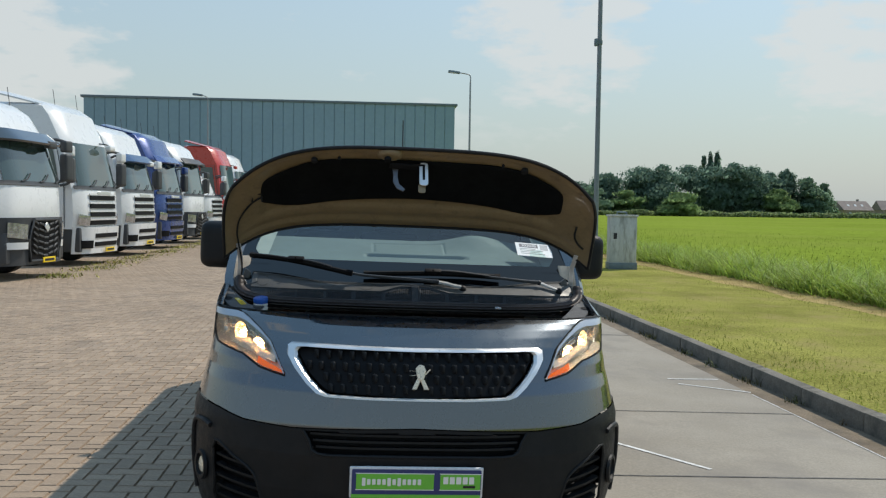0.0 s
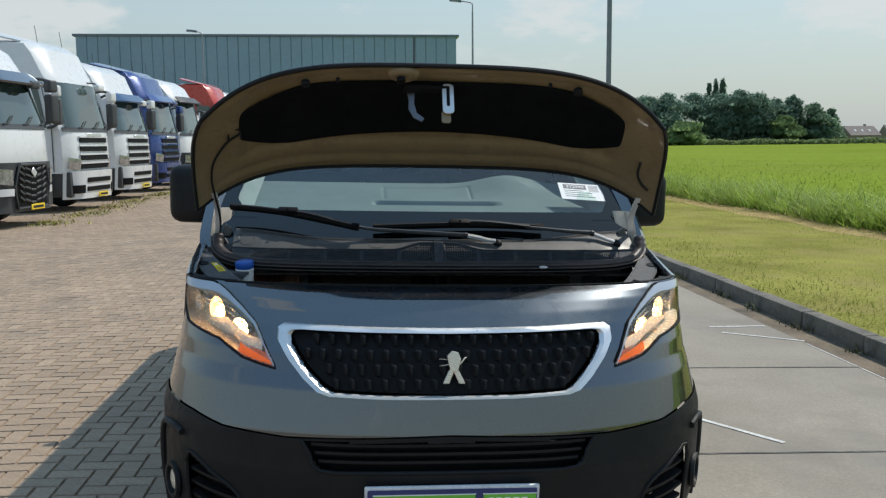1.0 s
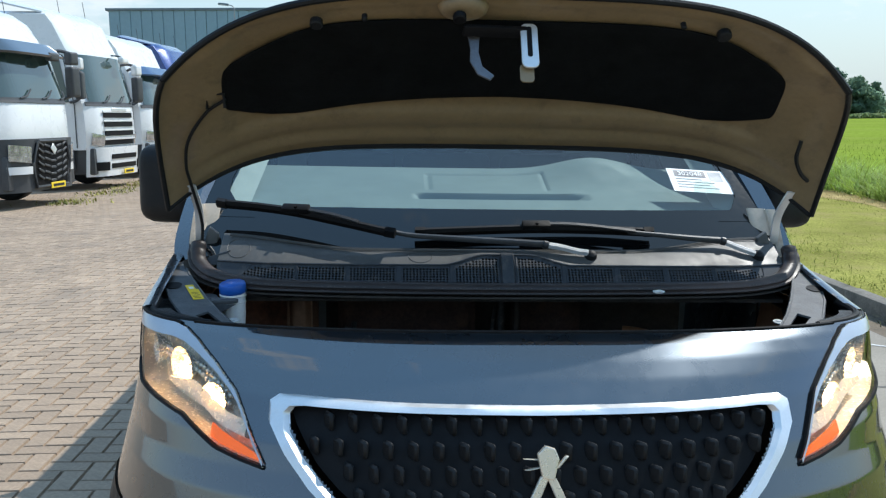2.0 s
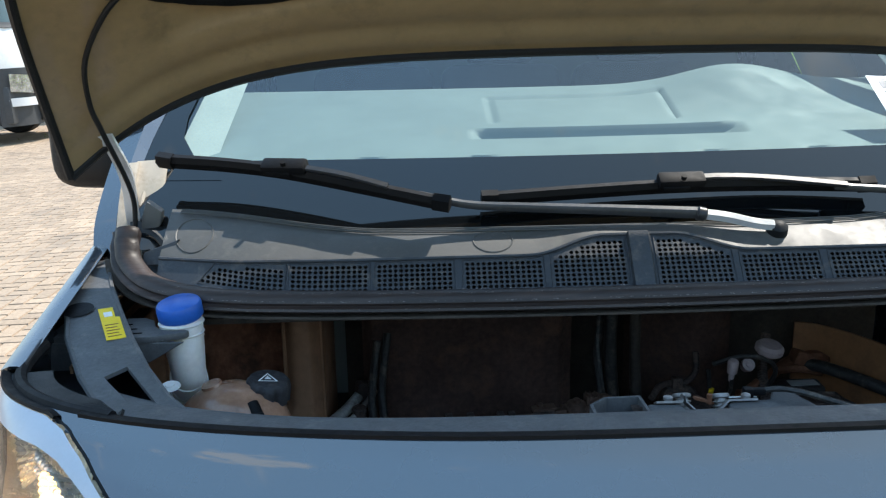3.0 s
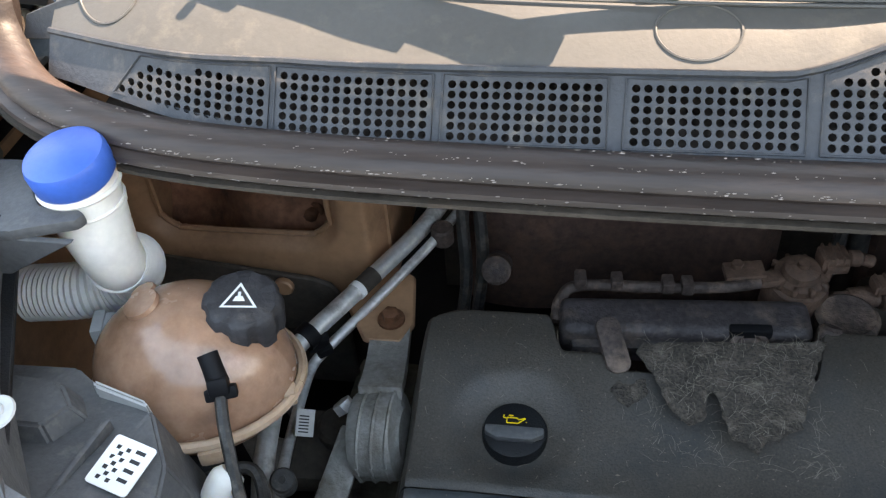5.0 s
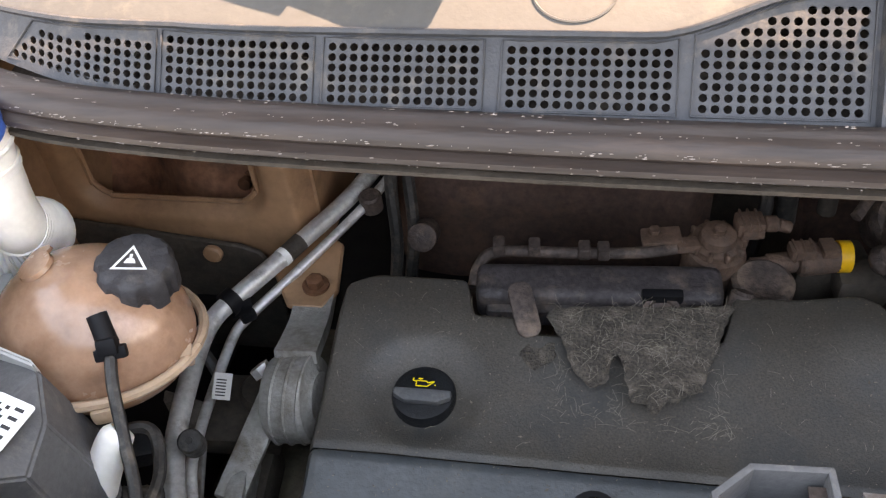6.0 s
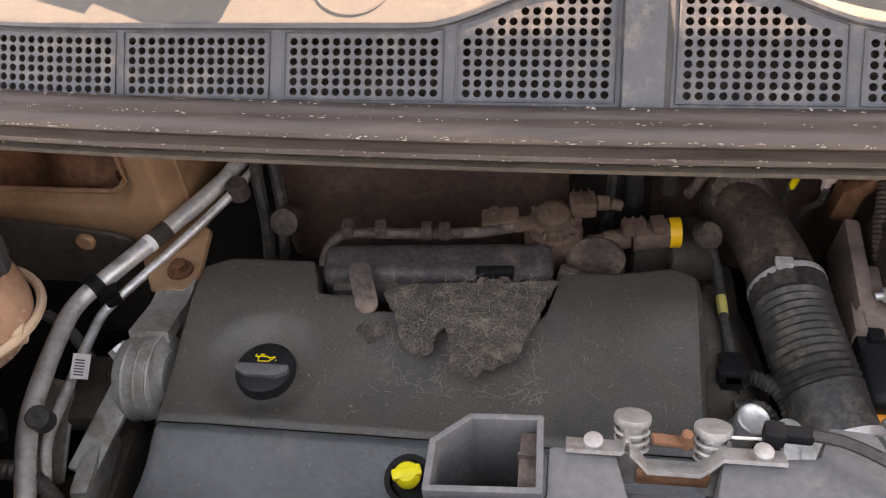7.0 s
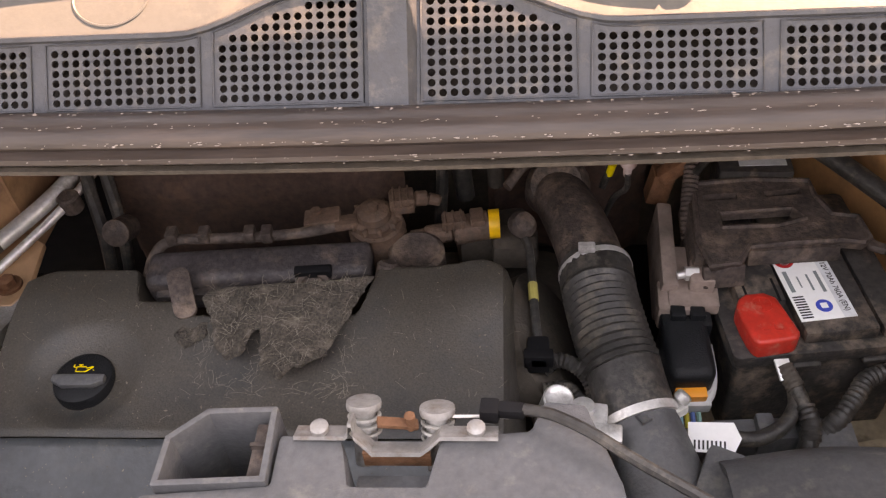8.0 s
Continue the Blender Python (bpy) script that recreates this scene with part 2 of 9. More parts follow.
def lathe(profile, at=(0, 0, 0), rot=(0, 0, 0), n=24):
    """Turns (radius, height) pairs round z."""
    bm = bmesh.new()
    rings = []
    for r, h in profile:
        if r < 1e-5:
            rings.append([bm.verts.new((0, 0, h))])
        else:
            rings.append([bm.verts.new((r * math.cos(2 * math.pi * k / n), r * math.sin(2 * math.pi * k / n), h)) for k in range(n)])
    for a, b in zip(rings, rings[1:]):
        for k in range(n):
            q = [a[k % len(a)], a[(k + 1) % len(a)], b[(k + 1) % len(b)], b[k % len(b)]]
            q = list(dict.fromkeys(q))
            if len(q) > 2:
                bm.faces.new(q)
    for ring, flip in ((rings[0], True), (rings[-1], False)):
        if len(ring) > 2:
            bm.faces.new(ring[::-1] if flip else ring)
    bmesh.ops.transform(bm, matrix=pose(*at, *rot), verts=bm.verts)
    return bm


def cyl(r, p, q, n=20, bevel=0.0, r2=None):
    """A round bar from p to q."""
    p, q = V(p), V(q)
    d = q - p
    r2 = r if r2 is None else r2
    h = d.length
    prof = [(r - bevel, 0), (r, bevel), (r2, h - bevel), (r2 - bevel, h)] if bevel else [(r, 0), (r2, h)]
    bm = lathe(prof, n=n)
    bmesh.ops.transform(bm, matrix=Matrix.Translation(p) @ d.to_track_quat("Z", "Y").to_matrix().to_4x4(), verts=bm.verts)
    return bm


def smooth_line(pts, per=6, closed=False):
    P = [V(p) for p in pts]
    if len(P) < 3:
        return P
    Q = [P[-1]] + P + P[:2] if closed else [2 * P[0] - P[1]] + P + [2 * P[-1] - P[-2]]
    out = []
    for i in range(1, len(Q) - 2):
        a, b, c, d = Q[i - 1:i + 3]
        for k in range(per):
            t = k / per
            out.append(0.5 * (2 * b + (c - a) * t + (2 * a - 5 * b + 4 * c - d) * t * t + (3 * b - a - 3 * c + d) * t ** 3))
    if not closed:
        out.append(P[-1])
    return out


def sweep(pts, section, closed_section=True, up=(0, 0, 1), scale=None, caps=True):
    """Carries a flat section (side, up) along a line of points."""
    bm = bmesh.new()
    rings = []
    up = V(up)
    for i, p in enumerate(pts):
        d = (pts[min(i + 1, len(pts) - 1)] - pts[max(i - 1, 0)]).normalized()
        s = d.cross(up)
        s = s.normalized() if s.length > 1e-4 else V((1, 0, 0))
        u = s.cross(d).normalized()
        k = scale(i / max(1, len(pts) - 1), i) if scale else 1.0
        rings.append([bm.verts.new(p + s * a * k + u * b * k) for a, b in section])
    m = len(section)
    for a, b in zip(rings, rings[1:]):
        for k in range(m if closed_section else m - 1):
            bm.faces.new((a[k], a[(k + 1) % m], b[(k + 1) % m], b[k]))
    if caps and closed_section:
        bm.faces.new(rings[0][::-1])
        bm.faces.new(rings[-1])
    return bm


def tube(pts, r, n=10, per=6, scale=None, smooth=True):
    line = smooth_line(pts, per) if smooth else [V(p) for p in pts]
    return sweep(line, [(r * math.cos(2 * math.pi * k / n), r * math.sin(2 * math.pi * k / n)) for k in range(n)], up=(0.13, 0.09, 1), scale=scale)


def corrugated(pts, r, pitch=0.012, depth=0.12, n=16):
    """A ribbed hose along the points."""
    line = smooth_line(pts, 10)
    dist, out = 0.0, [line[0]]
    step = pitch / 4
    total = sum((b - a).length for a, b in zip(line, line[1:]))
    want = step
    for a, b in zip(line, line[1:]):
        seg = (b - a).length
        while want <= dist + seg:
            out.append(a.lerp(b, (want - dist) / seg))
            want += step
        dist += seg
    return sweep(out, [(r * math.cos(2 * math.pi * k / n), r * math.sin(2 * math.pi * k / n)) for k in range(n)], up=(0.13, 0.09, 1),
                 scale=lambda f, i: 1 - depth * (0.5 - 0.5 * math.cos(i * math.pi / 2)))


def surf(f, nu, nv, thick=0.0, u0=-1.0, u1=1.0, v0=0.0, v1=1.0, skip=None):
    """A sheet from a function of two numbers, with a thickness behind it (against its normal)."""
    bm = bmesh.new()
    g = [[bm.verts.new(f(u0 + (u1 - u0) * i / nu, v0 + (v1 - v0) * j / nv)) for j in range(nv + 1)] for i in range(nu + 1)]
    for i in range(nu):
        for j in range(nv):
            if skip and skip(u0 + (u1 - u0) * (i + 0.5) / nu, v0 + (v1 - v0) * (j + 0.5) / nv):
                continue
            bm.faces.new((g[i][j], g[i + 1][j], g[i + 1][j + 1], g[i][j + 1]))
    if thick:
        bm.normal_update()
        bmesh.ops.solidify(bm, geom=bm.faces[:], thickness=thick)
    return bm


def prism(poly, z0, z1, bevel=0.0, seg=2, m=None):
    """A flat outline (x, y) raised from z0 to z1, with rounded edges."""
    bm = bmesh.new()
    f = bm.faces.new([bm.verts.new((x, y, z0)) for x, y in poly])
    bm.normal_update()
    if f.normal.z > 0:
        f.normal_flip()
    r = bmesh.ops.extrude_face_region(bm, geom=[f])
    bmesh.ops.translate(bm, vec=(0, 0, z1 - z0), verts=[v for v in r["geom"] if isinstance(v, bmesh.types.BMVert)])
    if bevel:
        bmesh.ops.bevel(bm, geom=bm.edges[:], offset=bevel, segments=seg, profile=0.6, affect="EDGES", clamp_overlap=True)
    if m is not None:
        bmesh.ops.transform(bm, matrix=m, verts=bm.verts)
    return bm


def holed(outer, holes, z0, z1, m=None, bevel=0.0):
    """A flat plate with holes, raised from z0 to z1."""
    bm = bmesh.new()
    for loop in [outer] + holes:
        vs = [bm.verts.new((x, y, z0)) for x, y in loop]
        for k in range(len(vs)):
            bm.edges.new((vs[k], vs[(k + 1) % len(vs)]))
    bmesh.ops.triangle_fill(bm, edges=bm.edges[:], use_beauty=True, normal=(0, 0, 1))
    r = bmesh.ops.extrude_face_region(bm, geom=bm.faces[:])
    bmesh.ops.translate(bm, vec=(0, 0, z1 - z0), verts=[v for v in r["geom"] if isinstance(v, bmesh.types.BMVert)])
    if m is not None:
        bmesh.ops.transform(bm, matrix=m, verts=bm.verts)
    return bm


def rounded(w, h, r, n=5):
    """A rectangle w by h with round corners, centred."""
    out = []
    for cx, cy, a in ((w / 2 - r, h / 2 - r, 0), (-w / 2 + r, h / 2 - r, 90), (-w / 2 + r, -h / 2 + r, 180), (w / 2 - r, -h / 2 + r, 270)):
        out += [(cx + r * math.cos(radians(a + 90 * k / n)), cy + r * math.sin(radians(a + 90 * k / n))) for k in range(n + 1)]
    return out


def table(rows, v):
    return float(np.interp(v, [a for a, _ in rows], [b for _, b in rows]))


def writing(text, size, m, mat, parent, name="lettering"):
    """Letters as a flat mesh."""
    cu = bpy.data.curves.new("letters", "FONT")
    cu.body, cu.size, cu.align_x, cu.align_y = text, size, "CENTER", "CENTER"
    cu.extrude = 0.0003
    tmp = bpy.data.objects.new("letters", cu)
    scene.collection.objects.link(tmp)
    me = bpy.data.meshes.new_from_object(tmp.evaluated_get(bpy.context.evaluated_depsgraph_get()))
    bpy.data.objects.remove(tmp)
    me.transform(m)
    me.materials.clear()
    me.materials.append(mat)
    ob = new(name, me)
    ob.parent = parent
    return ob


def smoothstep(a, b, v):
    t = min(1.0, max(0.0, (v - a) / (b - a)))
    return t * t * (3 - 2 * t)

# ---- ground ----
GRAVEL = material("yard_sand", (0.25, 0.20, 0.145), 0.9, 0, 0.2, 0.6, 0.2, 30, 0.5, 60)
PAVER = material("concrete_paver", (0.345, 0.256, 0.180), 0.85, 0, 0.14, 0.5, 0.16, 45, 0.5, 90, island=0.13, dirt=(0.245, 0.19, 0.142), dirt_amount=0.34, dirt_scale=1.3)
CONCRETE = material("worn_concrete", (0.285, 0.250, 0.200), 0.85, 0, 0.14, 0.7, 0.14, 60, 0.35, 90, dirt=(0.21, 0.185, 0.155), dirt_amount=0.42, dirt_scale=0.9)
KERB = material("weathered_kerb", (0.17, 0.152, 0.125), 0.9, 0, 0.25, 3, 0.2, 60, 0.6, 60, dirt=(0.09, 0.085, 0.07), dirt_amount=0.5, dirt_scale=5)
WHITE_LINE = material("worn_road_paint", (0.66, 0.65, 0.62), 0.8, 0, 0.2, 4, 0.2, 70, 0.3, dirt=(0.36, 0.33, 0.30), dirt_amount=0.35, dirt_scale=18)
LAWN = material("mown_verge", (0.25, 0.24, 0.065), 0.95, 0, 0.30, 0.7, 0.4, 40, 1.0, 70, dirt=(0.30, 0.25, 0.10), dirt_amount=0.42, dirt_scale=1.1, spec=0.0)
FIELD = material("green_field", (0.190, 0.250, 0.036), 0.95, 0, 0.12, 0.03, 0.3, 3, 0.8, 8, dirt=(0.225, 0.265, 0.052), dirt_amount=0.5, dirt_scale=0.05, spec=0.0)
KERB_X, PAVE_X, KERB_H = 3.80, 0.95, 0.13


def yard_z(x):
    """Height of the yard: it falls towards the kerb and levels out under the lorries."""
    return table([(-9.0, 0.0), (-5.0, 0.02), (-3.0, 0.05), (-1.9, 0.05), (KERB_X, -SLOPE * KERB_X)], x)


def strip(name, xs, zs, y0, y1, mat, label, category, ny=24):
    bm = bmesh.new()
    ys = [y0 + (y1 - y0) * (k / ny) for k in range(ny + 1)]
    g = [[bm.verts.new((x, y, z)) for y in ys] for x, z in zip(xs, zs)]
    for i in range(len(xs) - 1):
        for j in range(ny):
            bm.faces.new((g[i][j], g[i + 1][j], g[i + 1][j + 1], g[i][j + 1]))
    return tagged(part(name, bm, mat, None), label, category, kind="structure")


kz = yard_z(KERB_X)
VERGE_Z = kz + KERB_H + 0.02
strip("ground", [-900, -60, -30, -9, -5, -3, -1.9, PAVE_X], [yard_z(x) - 0.012 for x in (-9, -9, -9, -9, -5, -3, -1.9, PAVE_X)], -200, 900, GRAVEL, "sandy jointed yard of buff concrete blocks", "ground")
strip("road", [PAVE_X, 1.9, 2.8, KERB_X - 0.32], [yard_z(x) for x in (PAVE_X, 1.9, 2.8, KERB_X - 0.32)], -60, 140, CONCRETE, "worn grey concrete roadway along the kerb", "road")
strip("gutter", [KERB_X - 0.32, KERB_X + 0.05], [yard_z(KERB_X - 0.32) - 0.006, kz - 0.012], -60, 140, material("gutter_dirt", (0.17, 0.13, 0.088), 0.95, 0, 0.35, 2.5, 0.3, 60, 0.6, 60, dirt=(0.085, 0.07, 0.05), dirt_amount=0.5, dirt_scale=3), "dirty gutter strip below the kerb", "road")
strip("verge", [KERB_X + 0.12, KERB_X + 1.2, 6.5, 8.6, 9.4, 10.5], [VERGE_Z - 0.02, VERGE_Z + 0.02, VERGE_Z + 0.03, VERGE_Z + 0.0, VERGE_Z - 0.15, VERGE_Z - 0.3], -60, 160, LAWN, "mown grass verge with dry yellow patches", "grass", 60)
strip("field", [10.5, 40, 1500], [VERGE_Z - 0.3, VERGE_Z - 0.25, VERGE_Z - 0.2], -300, 1500, FIELD, "flat bright green crop field", "field", 30)

# kerb stones, one metre each
kerb = empty("kerb", "weathered grey concrete kerb along the verge", "kerb", kind="structure")
stone = None
random.seed(21)
for k in range(-4, 46):
    at = pose(KERB_X + 0.06 + random.uniform(-0.006, 0.006), k + 0.5, kz - 0.16 + random.uniform(-0.008, 0.006), random.uniform(-0.4, 0.4), random.uniform(-1.5, 1.5), random.uniform(-0.3, 0.3))
    if stone is None:
        stone = part("kerb_stone", box((0.15, 0.988, 0.30 + KERB_H - 0.02), (0, 0, 0.10), bevel=0.018), KERB, kerb)
        stone.matrix_basis = at
    else:
        ob = new("kerb_stone", stone.data)
        ob.parent, ob.matrix_basis = kerb, at
strip("kerb_near", [KERB_X - 0.01, KERB_X, KERB_X + 0.13], [kz - 0.02, kz + KERB_H - 0.03, kz + KERB_H - 0.03], -60, -4, KERB, "weathered grey kerb running on behind", "kerb")
strip("kerb_far", [KERB_X - 0.01, KERB_X, KERB_X + 0.13], [kz - 0.02, kz + KERB_H - 0.03, kz + KERB_H - 0.03], 46, 140, KERB, "weathered grey kerb running on into the distance", "kerb")


def ground_bar(name, p, q, w, mat, label, lift=0.004):
    p, q = V((*p, 0)), V((*q, 0))
    s = (q - p).normalized().cross(V((0, 0, 1))) * w / 2
    n = 6
    bm = bmesh.new()
    rows = [[bm.verts.new((c.x, c.y, yard_z(c.x) + lift)) for c in (p.lerp(q, k / n) - s, p.lerp(q, k / n) + s)] for k in range(n + 1)]
    for a, b in zip(rows, rows[1:]):
        bm.faces.new((a[0], a[1], b[1], b[0]))
    return tagged(part(name, bm, mat, None), label, "marking", kind="structure")


ground_bar("parking_line", (1.55, 2.62), (2.07, 1.90), 0.035, WHITE_LINE, "thin worn white parking line")
ground_bar("parking_line", (2.92, 4.74), (3.50, 4.39), 0.03, WHITE_LINE, "thin worn white parking line")
ground_bar("parking_line", (2.90, 4.98), (3.44, 5.01), 0.03, WHITE_LINE, "thin worn white parking line")
TAR = material("tar_joint", (0.085, 0.08, 0.074), 0.8, 0, 0.3, 6, 0.2, 80, 0.4, dirt=(0.24, 0.22, 0.19), dirt_amount=0.55, dirt_scale=9)
for y in (-4.6, 1.76, 3.55, 8.1, 14.3, 20.5):
    ground_bar("slab_joint", (PAVE_X, y), (KERB_X - 0.32, y - 0.03), 0.016 if y < 5 else 0.03, TAR, "dark tarred joint between concrete slabs")
ground_bar("edge_line", (3.47, 4.3), (3.47, -4.0), 0.012, WHITE_LINE, "faint worn edge line")

# weeds and dead leaves in the gutter
random.seed(8)
wv, wf = [], []


def blade(vs, fs, x, y, z, h, w, lean, ang, segs=2):
    d, s = V((math.cos(ang), math.sin(ang), 0)), V((-math.sin(ang), math.cos(ang), 0))
    i = len(vs)
    for k in range(segs + 1):
        t = k / segs
        c = V((x, y, z + h * (t - 0.25 * lean * t * t))) + d * (lean * h * t * t)
        ww = w * (1 - t) * 0.5 + 0.0004
        vs.append(c - s * ww)
        vs.append(c + s * ww)
    for k in range(segs):
        fs.append((i + 2 * k, i + 2 * k + 1, i + 2 * k + 3, i + 2 * k + 2))


for k in range(1500):
    y = random.uniform(0, 22)
    if noise.noise(V((0, y * 1.3, 3))) < 0.05:
        continue
    blade(wv, wf, KERB_X - abs(random.gauss(0, 0.07)) - 0.02, y, kz - 0.01, random.uniform(0.02, 0.11), random.uniform(0.008, 0.02), random.uniform(0.3, 1.2), random.uniform(0, 6.28))
LEAFLITTER = material("gutter_weeds", (0.10, 0.10, 0.035), 0.9, 0, 0.4, 3, 0.3, 30, 0.2, island=0.5, dirt=(0.16, 0.10, 0.05), dirt_amount=0.5, dirt_scale=2)
tagged(raw("gutter_weeds", wv, wf, LEAFLITTER, None), "small weeds and dead leaves in the gutter", "weeds", kind="stuff")

# mown grass on the verge
gv, gf = [], []
for k in range(42000):
    y = -1.0 + 34 * random.random() ** 1.7
    x = random.uniform(KERB_X + 0.10, 8.7)
    dry = noise.noise(V((x * 0.5, y * 0.5, 1.7))) + 0.25 * smoothstep(6.5, 8.5, x)
    if dry > 0.30 and random.random() < 0.7 or x > 7.75 + 0.2 * noise.noise(V((0, y * 0.6, 2))):
        continue
    blade(gv, gf, x, y, VERGE_Z + 0.01 * smoothstep(4, 5, x) - 0.005, random.uniform(0.02, 0.055), random.uniform(0.006, 0.013), random.uniform(0.2, 1.2), random.uniform(0, 6.28), 1)
GRASS = material("short_grass", (0.27, 0.30, 0.06), 0.8, 0, 0.35, 0.6, 0.3, 30, 0, island=0.35, dirt=(0.32, 0.28, 0.10), dirt_amount=0.45, dirt_scale=1.0, spec=0.1)
leafy(GRASS, 0.45)
tagged(raw("verge_grass", gv, gf, GRASS, None), "short mown grass blades on the verge", "grass", kind="stuff")

# dry, scorched strip between the mown grass and the reeds
STRAW = material("dry_straw_strip", (0.40, 0.30, 0.135), 0.95, 0, 0.3, 1.5, 0.4, 50, 1.0, 80, dirt=(0.24, 0.24, 0.07), dirt_amount=0.35, dirt_scale=1.6, spec=0.0)
dry_strip = raw("dry_grass_strip", [V((7.72 + (1.0 if k % 2 else 0.22 * noise.noise(V((0, (k // 2) * 0.24, 2)))), -6 + (k // 2) * 0.4, VERGE_Z + (0.016 if k % 2 == 0 else 0.0))) for k in range(240)], [(2 * k, 2 * k + 1, 2 * k + 3, 2 * k + 2) for k in range(119)], STRAW, None)
tagged(dry_strip, "dry straw-coloured strip beside the ditch", "grass", kind="structure")
dv, df = [], []
for k in range(9000):
    y, x = -2 + 44 * random.random() ** 1.7, random.uniform(7.6, 8.7)
    blade(dv, df, x, y, VERGE_Z + 0.005, random.uniform(0.02, 0.07), random.uniform(0.006, 0.012), random.uniform(0.4, 1.5), random.uniform(0, 6.28), 1)
tagged(raw("dry_grass", dv, df, STRAW, None), "dry straw stalks beside the ditch", "grass", kind="stuff")

# tall reeds at the ditch
rv, rf = [], []
for k in range(26000):
    y = 3.0 + 70 * random.random() ** 1.8
    x = 8.5 + 2.0 * random.random() ** 1.3 + 0.25 * noise.noise(V((0, y * 0.35, 0)))
    h = random.uniform(0.45, 1.10) * (0.8 + 0.35 * noise.noise(V((x, y * 0.5, 5)))) * smoothstep(8.2, 9.0, x + 0.35)
    blade(rv, rf, x, y, VERGE_Z - 0.16, h + 0.1, random.uniform(0.022, 0.060), random.uniform(0.4, 1.5), random.uniform(0, 6.28), 3)
REED = material("green_reeds", (0.29, 0.39, 0.07), 0.55, 0, 0.3, 0.8, 0.25, 20, 0, island=0.45, dirt=(0.38, 0.42, 0.12), dirt_amount=0.4, dirt_scale=2, spec=0.2)
leafy(REED, 0.4)
tagged(raw("reeds", rv, rf, REED, None), "bright green reeds along the ditch", "reeds", kind="stuff")
fv, ff = [], []
for k in range(14000):
    y, x = -5 + 90 * random.random() ** 1.6, 10.2 + 25 * random.random() ** 1.9
    blade(fv, ff, x, y, VERGE_Z - 0.3, random.uniform(0.08, 0.22), random.uniform(0.02, 0.05), random.uniform(0.3, 1.0), random.uniform(0, 6.28), 1)
CROP = leafy(material("young_crop", (0.20, 0.265, 0.040), 0.8, 0, 0.2, 0.2, 0.2, 10, 0, island=0.2, spec=0.1), 0.3)
tagged(raw("crop", fv, ff, CROP, None), "young green crop near the field edge", "crop", kind="stuff")
# dry weedy strip before the lorries
ground_strip = raw("weedy_strip", [V((-6.75 + (0.55 if k % 2 else -0.6) + 0.3 * noise.noise(V((k % 2 * 5, (k // 2) * 0.31, 2))), 14 + (k // 2) * 0.5, yard_z(-9) + 0.006)) for k in range(160)], [(2 * k, 2 * k + 1, 2 * k + 3, 2 * k + 2) for k in range(79)], material("weedy_sand", (0.21, 0.185, 0.095), 0.95, 0, 0.3, 1.2, 0.4, 30, 0.8, 60, dirt=(0.13, 0.145, 0.045), dirt_amount=0.5, dirt_scale=2.5, spec=0.0), None)
tagged(ground_strip, "sandy strip with dry weeds before the lorries", "weeds", kind="structure")
# weeds before the lorries
yv, yf = [], []
for k in range(4200):
    y = random.uniform(15.5, 46)
    blade(yv, yf, -6.75 + random.gauss(0, 0.28), y, yard_z(-9), random.uniform(0.03, 0.12) * (0.5 + noise.noise(V((0, y * 0.9, 9)))) + 0.02, random.uniform(0.02, 0.05), random.uniform(0.3, 1.3), random.uniform(0, 6.28), 2)
tagged(raw("yard_weeds", yv, yf, material("yellow_weeds", (0.30, 0.27, 0.07), 0.85, 0, 0.4, 1, 0.2, 20, 0, island=0.5, dirt=(0.12, 0.16, 0.03), dirt_amount=0.5, dirt_scale=0.8), None), "yellow-green weeds before the lorries", "weeds", kind="stuff")

# ---- hall behind the yard ----
CLAD = material("teal_grey_cladding", (0.235, 0.345, 0.385), 0.5, 0.1, 0.05, 0.08, 0.04, 3, 0.05, 5)
FLASH = material("roof_flashing", (0.15, 0.19, 0.205), 0.5, 0.3)
hall = empty("warehouse", "large flat-roofed teal-grey metal clad warehouse", "building", at=(-8.4, 80, yard_z(-9)))
part("wall", box((34.4, 24, 11.4), (0, 12, 5.7)), CLAD, hall, "teal-grey ribbed cladding wall")
for k in range(12):
    x = -17.2 + 34.4 / 12 * k
    w = 34.4 / 12
    bm = bmesh.new()
    n = 3
    pts = []
    for i in range(n):
        a = x + w * i / n
        pts += [(a, -0.02), (a + w / n * 0.03, -0.02), (a + w / n * 0.06, -0.085), (a + w / n * 0.96, -0.085)]
    pts.append((x + w - 0.012, -0.02))
    g = [[bm.verts.new((a, b, z)) for z in (0.1, 11.35)] for a, b in pts]
    for a, b in zip(g, g[1:]):
        bm.faces.new((a[0], b[0], b[1], a[1]))
    part("cladding_panel", bm, CLAD, hall, smooth=False)
part("roof_edge", box((34.9, 24.4, 0.22), (0, 12, 11.46), bevel=0.04), FLASH, hall)

# ---- lamp posts ----
STEEL = material("galvanised_post", (0.30, 0.32, 0.33), 0.5, 0.5, 0.12, 1.5, 0.1, 30, 0.1)
DARKSTEEL = material("weathered_dark_post", (0.20, 0.225, 0.24), 0.55, 0.3, 0.12, 1.5, 0.1, 30, 0.1)


